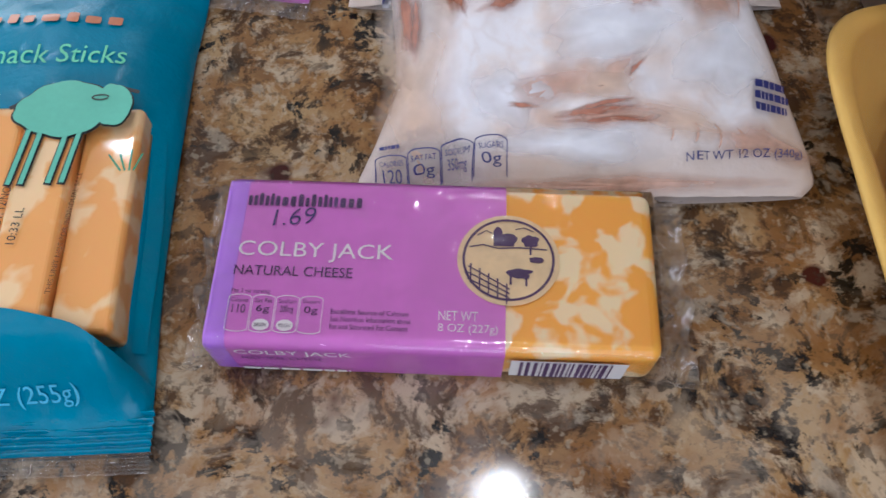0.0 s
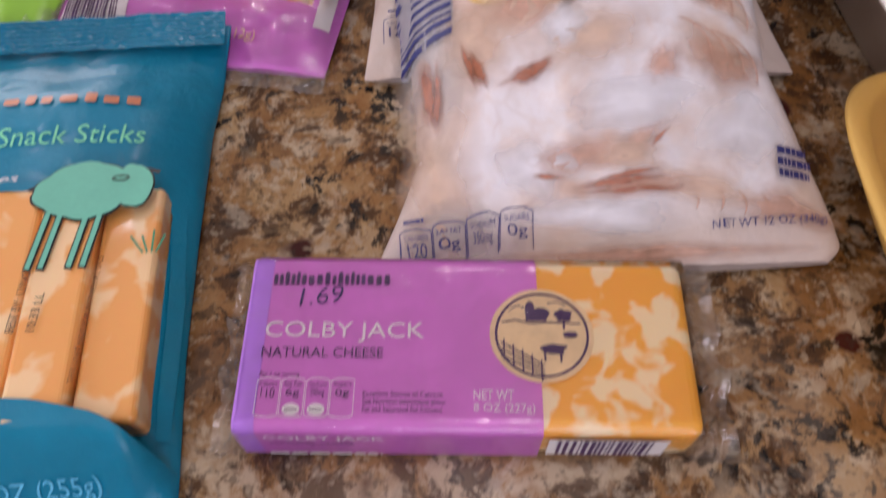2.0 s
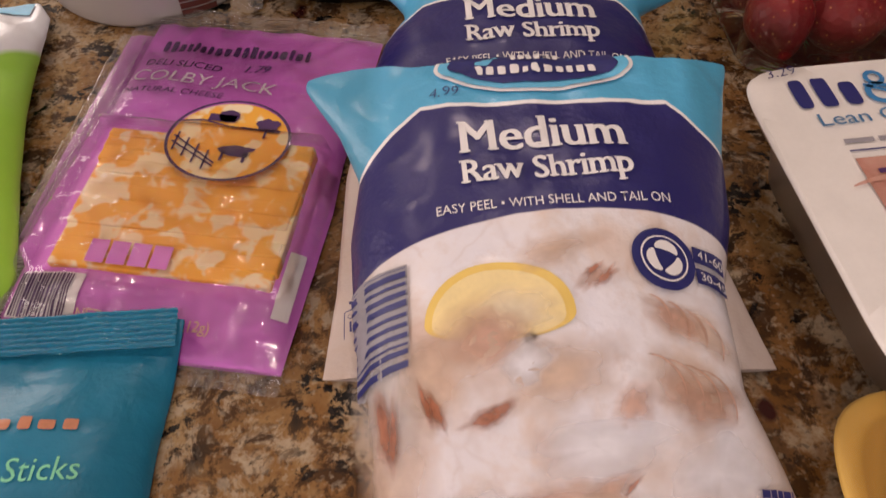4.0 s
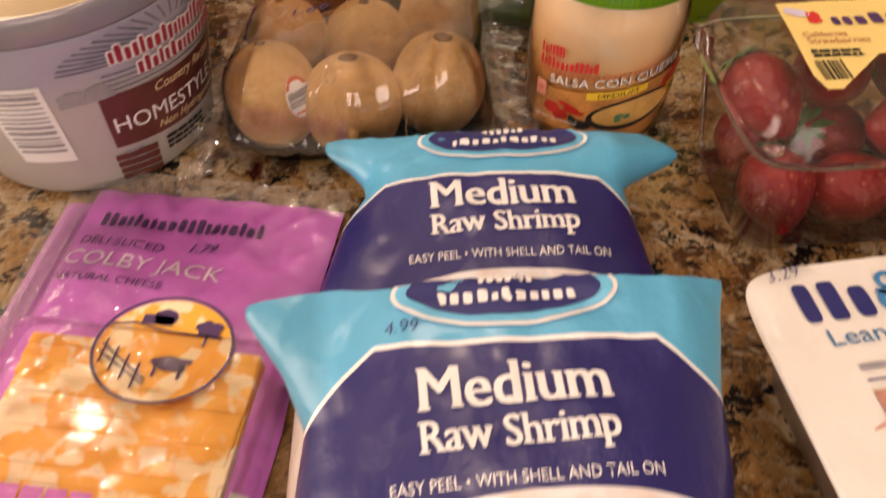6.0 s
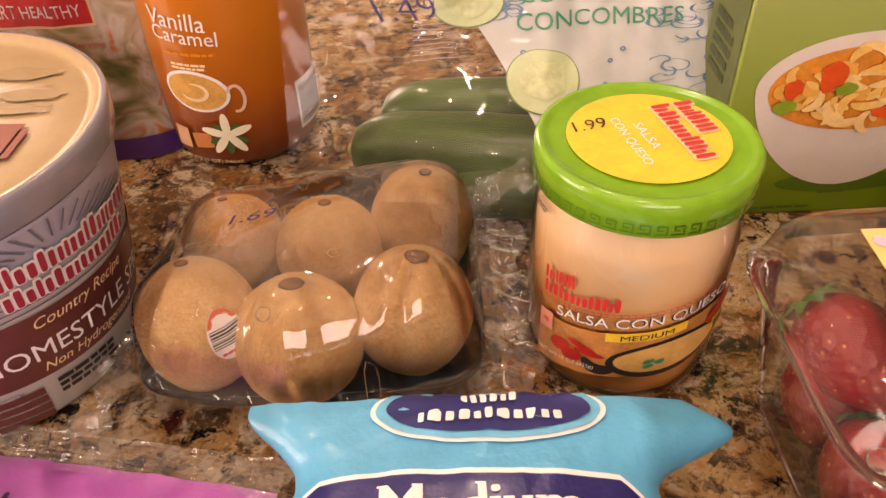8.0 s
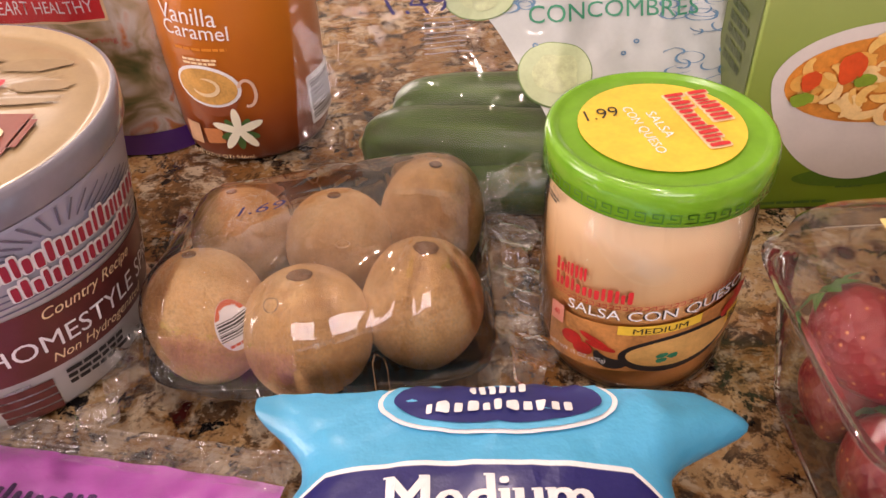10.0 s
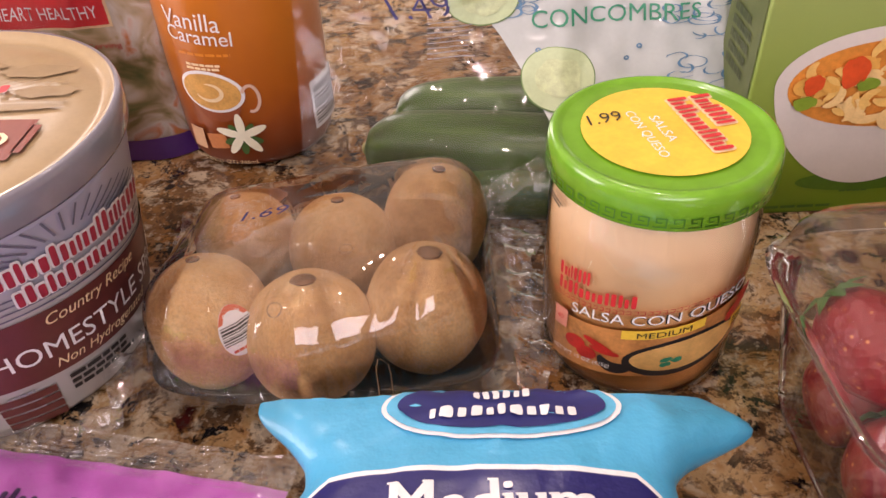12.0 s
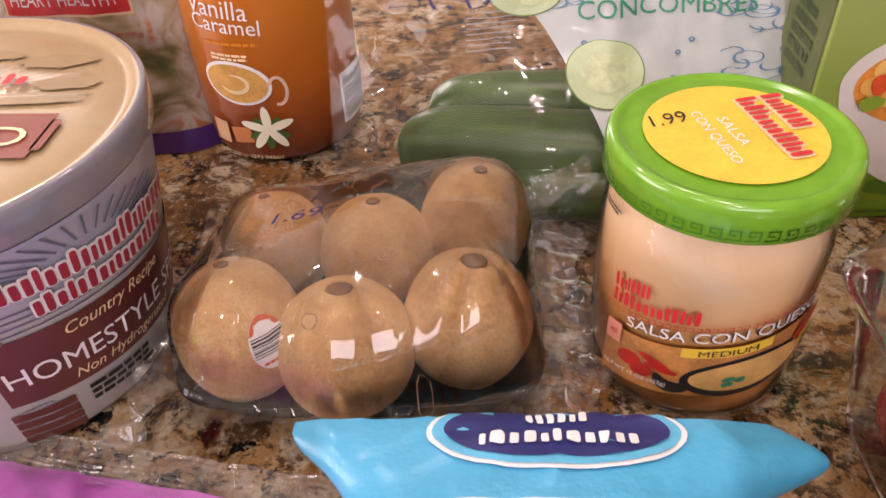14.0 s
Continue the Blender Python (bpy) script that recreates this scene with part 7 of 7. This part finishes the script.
# ---- salad bag ----
def green_bag():
    t = thing("salad_bag", -0.222, 0.452, 0.0, 8, "lime green and white bag of produce lying flat", "produce bag")
    m, nt, b, co = shader("lime_print_film")
    uv = nd(nt, "ShaderNodeSeparateXYZ", {0: nd(nt, "ShaderNodeUVMap", uv_map="uv").outputs[0]})
    d = mth(nt, "ADD", mth(nt, "SUBTRACT", mth(nt, "MULTIPLY", uv.outputs[1], 0.62), mth(nt, "MULTIPLY", uv.outputs[0], 0.75)), mth(nt, "MULTIPLY", nz(nt, co, 12, 2), 0.01))
    col = mixc(nt, step(nt, d, -0.018, 0.002), mixc(nt, nz(nt, co, 30, 3), (0.24, 0.56, 0.035), (0.34, 0.66, 0.08)), (0.74, 0.76, 0.80))
    nt.links.new(col, b.inputs["Base Color"])
    b.inputs["Roughness"].default_value = 0.3
    b.inputs["Coat Weight"].default_value = 0.3
    bump(nt, b, nz(nt, co, 55, 4, 0.6), 0.35, 0.002)
    bag = Pouch([(-0.120, -0.080), (0, -0.078), (0.112, -0.080)], [(-0.120, 0.076), (-0.10, 0.084), (-0.04, 0.080), (0.03, 0.078), (0.095, 0.078), (0.112, 0.070)],
                [(-0.120, 0.004), (0, 0.014), (0.112, 0.006)], [(-0.120, 0.005), (-0.09, 0.022), (-0.02, 0.036), (0.05, 0.034), (0.112, 0.008)], [(-0.120, 0.001), (0.112, 0.003)], -0.120, 0.112, 3.0, 0.55, 0.0028, 34, 13.0)
    bag.build("bag", m, t)
    lay("crest", sh_ell(0.040, 0.044, 0.024, 0.016), bag.top, M_NAVY_INK, t, 0.0008, "blue oval crest")
    lay("crest_ring", sh_ell(0.040, 0.044, 0.0215, 0.0138, 1, 0.93), bag.top, M_WHITE_INK, t, 0.0012)
    lay("lettering", sh_bars(0.052, -0.076, 0.070, -0.030, 12, 4), bag.top, plain("dark_lime_ink", (0.10, 0.22, 0.02), 0.5, relief=0), t, 0.0008)
    lay("end_stripe", sh_rect(0.03, 0.094, 0.068, 0.110), bag.top, M_SKY_INK, t, 0.0008)
    return t


green_bag()


# ---- pouch of vegetables with a heart healthy badge ----
def veg_pouch():
    t = thing("vegetable_pouch", -0.141, 0.800, 0.0, -8, "clear printed pouch of mixed vegetables with a purple foot", "produce bag")
    m, nt, b, co = shader("vegetable_mix_in_film")
    n = nz(nt, co, 42, 3, 0.5, 1.0)
    col = ramp(nt, n, [(0.28, (0.10, 0.15, 0.05)), (0.40, (0.34, 0.27, 0.12)), (0.48, (0.58, 0.45, 0.30)), (0.57, (0.74, 0.66, 0.60)), (0.66, (0.72, 0.24, 0.08)), (0.78, (0.40, 0.36, 0.12))])
    nt.links.new(col, b.inputs["Base Color"])
    b.inputs["Roughness"].default_value = 0.35
    b.inputs["Coat Weight"].default_value = 0.5
    bump(nt, b, nz(nt, co, 50, 4), 0.4, 0.003)

    def face(u, v):
        th = 0.030 * math.sqrt(max(0.0, 1 - (u / 0.092) ** 2)) * (0.35 + 0.65 * math.cos(1.3 * (v - 0.03) / 0.19))
        return Vector((u * (1 - 0.10 * v / 0.19), -th + 0.010 * v / 0.19 + 0.003 * fbm(u * 30, v * 30, 4), v))
    sheet("front", face, -0.092, 0.092, 0.0, 0.190, 50, 60, m, t)
    sheet("back", lambda u, v: Vector((face(u, v).x, 0.020 * v / 0.19 - face(u, v).y, v)), -0.092, 0.092, 0.0, 0.190, 30, 30, m, t, flip=True)
    lay("foot", sh_rect(-0.088, 0.0005, 0.088, 0.0150, 0.004), face, plain("purple_foot_film", (0.13, 0.035, 0.30), 0.35, vary=0.1), t, 0.0012, "purple printed foot")
    k = 0.029
    lay("badge_border", sh_rect(k - 0.036, 0.0865, k + 0.036, 0.1065), face, M_CREAM_INK, t, 0.0012, "red heart healthy badge")
    lay("badge", sh_rect(k - 0.0345, 0.0880, k + 0.0345, 0.1050), face, M_RED_INK, t, 0.0018)
    lay("lettering", sh_text("HEART HEALTHY", k - 0.0300, 0.0928, k + 0.0300, 0.0998), face, M_WHITE_INK, t, 0.0024)
    lay("badge", sh_rect(k - 0.030, 0.1090, k + 0.030, 0.1440), face, M_RED_INK, t, 0.0018)
    lay("lettering", sh_text("Cholesterol", k - 0.022, 0.1140, k + 0.022, 0.1190), face, M_WHITE_INK, t, 0.0024)
    lay("lettering", sh_text("& Fat Free", k - 0.018, 0.1055, k + 0.018, 0.1105), face, M_WHITE_INK, t, 0.0024)
    lay("lettering", sh_text("*Per Serving", k + 0.006, 0.0735, k + 0.038, 0.0780), face, M_RED_INK, t, 0.0016)
    sheet("outer_film", lambda u, v: face(u, v) + Vector((0, -0.0030 - 0.001 * fbm(u * 60, v * 60, 7), 0)), -0.088, 0.088, 0.002, 0.188, 40, 50, M_FILM, t, "clear glossy film")
    return t


veg_pouch()


# ---- bag of nuts with an orange label ----
def nut_bag():
    t = thing("nut_bag", 0.425, 0.655, 0.0, -8, "clear bag of brown nuts with an orange label, standing up", "snack bag")

    def face(u, v):
        th = 0.036 * math.sqrt(max(0.0, 1 - (u / 0.075) ** 2)) * (0.30 + 0.70 * math.cos(1.35 * (v - 0.04) / 0.17))
        return Vector((u + 0.10 * v, -th + 0.25 * v * 0.4 + 0.002 * fbm(u * 40, v * 40, 6), v))
    nut = plain("brown_nut_skin", (0.26, 0.12, 0.05), 0.5, vary=0.4, scale=120, relief=0.5, relief_scale=260)
    rnd = random.Random(17)
    bm = bmesh.new()
    for i in range(110):
        u, v = rnd.uniform(-0.064, 0.064), rnd.uniform(0.005, 0.085)
        p = face(u, v) + Vector((0, 0.006 + 0.004 * rnd.random(), 0))
        mm = Matrix.Translation(p) @ Euler((rnd.random() * 6, rnd.random() * 6, rnd.random() * 6)).to_matrix().to_4x4() @ Matrix.Diagonal((0.0085, 0.0055, 0.0042, 1))
        bmesh.ops.create_icosphere(bm, subdivisions=2, radius=1.0, matrix=mm)
    ob = part("nuts", bm, nut, t, "loose brown nuts")
    ob["kind"] = "stuff"
    sheet("front", face, -0.075, 0.075, 0.0, 0.170, 40, 50, clear_film("nut_bag_film", gloss=0.05, relief=0.7, scale=60, haze=0.25), t, "clear wrinkled film")
    sheet("back", lambda u, v: Vector((face(u, v).x, 0.25 * v * 0.8 - face(u, v).y, v)), -0.075, 0.075, 0.0, 0.170, 20, 20, nut, t, flip=True)
    M_OR = plain("orange_label", (0.72, 0.20, 0.02), 0.4, vary=0.15, relief=0.05)
    lay("label", sh_rect(-0.052, 0.034, 0.060, 0.150, 0.004, -4), face, M_OR, t, 0.0016, "orange printed label")
    lay("label_panel", sh_rect(-0.042, 0.046, -0.024, 0.100, 0.004, -4), face, M_CREAM_INK, t, 0.0022)
    lay("lettering", sh_bars(-0.039, 0.050, -0.027, 0.096, 9, 4), face, M_RED_INK, t, 0.0028)
    lay("film_spots", sh_join(*[sh_blob(-0.066 + 0.010 * (i % 3) + 0.004 * rnd.random(), 0.030 + 0.0115 * i, 0.0042, 0.0045, i, 0.4, 2, n=16) for i in range(12)]), face, M_GREY_INK, t, 0.0012)
    return t


nut_bag()
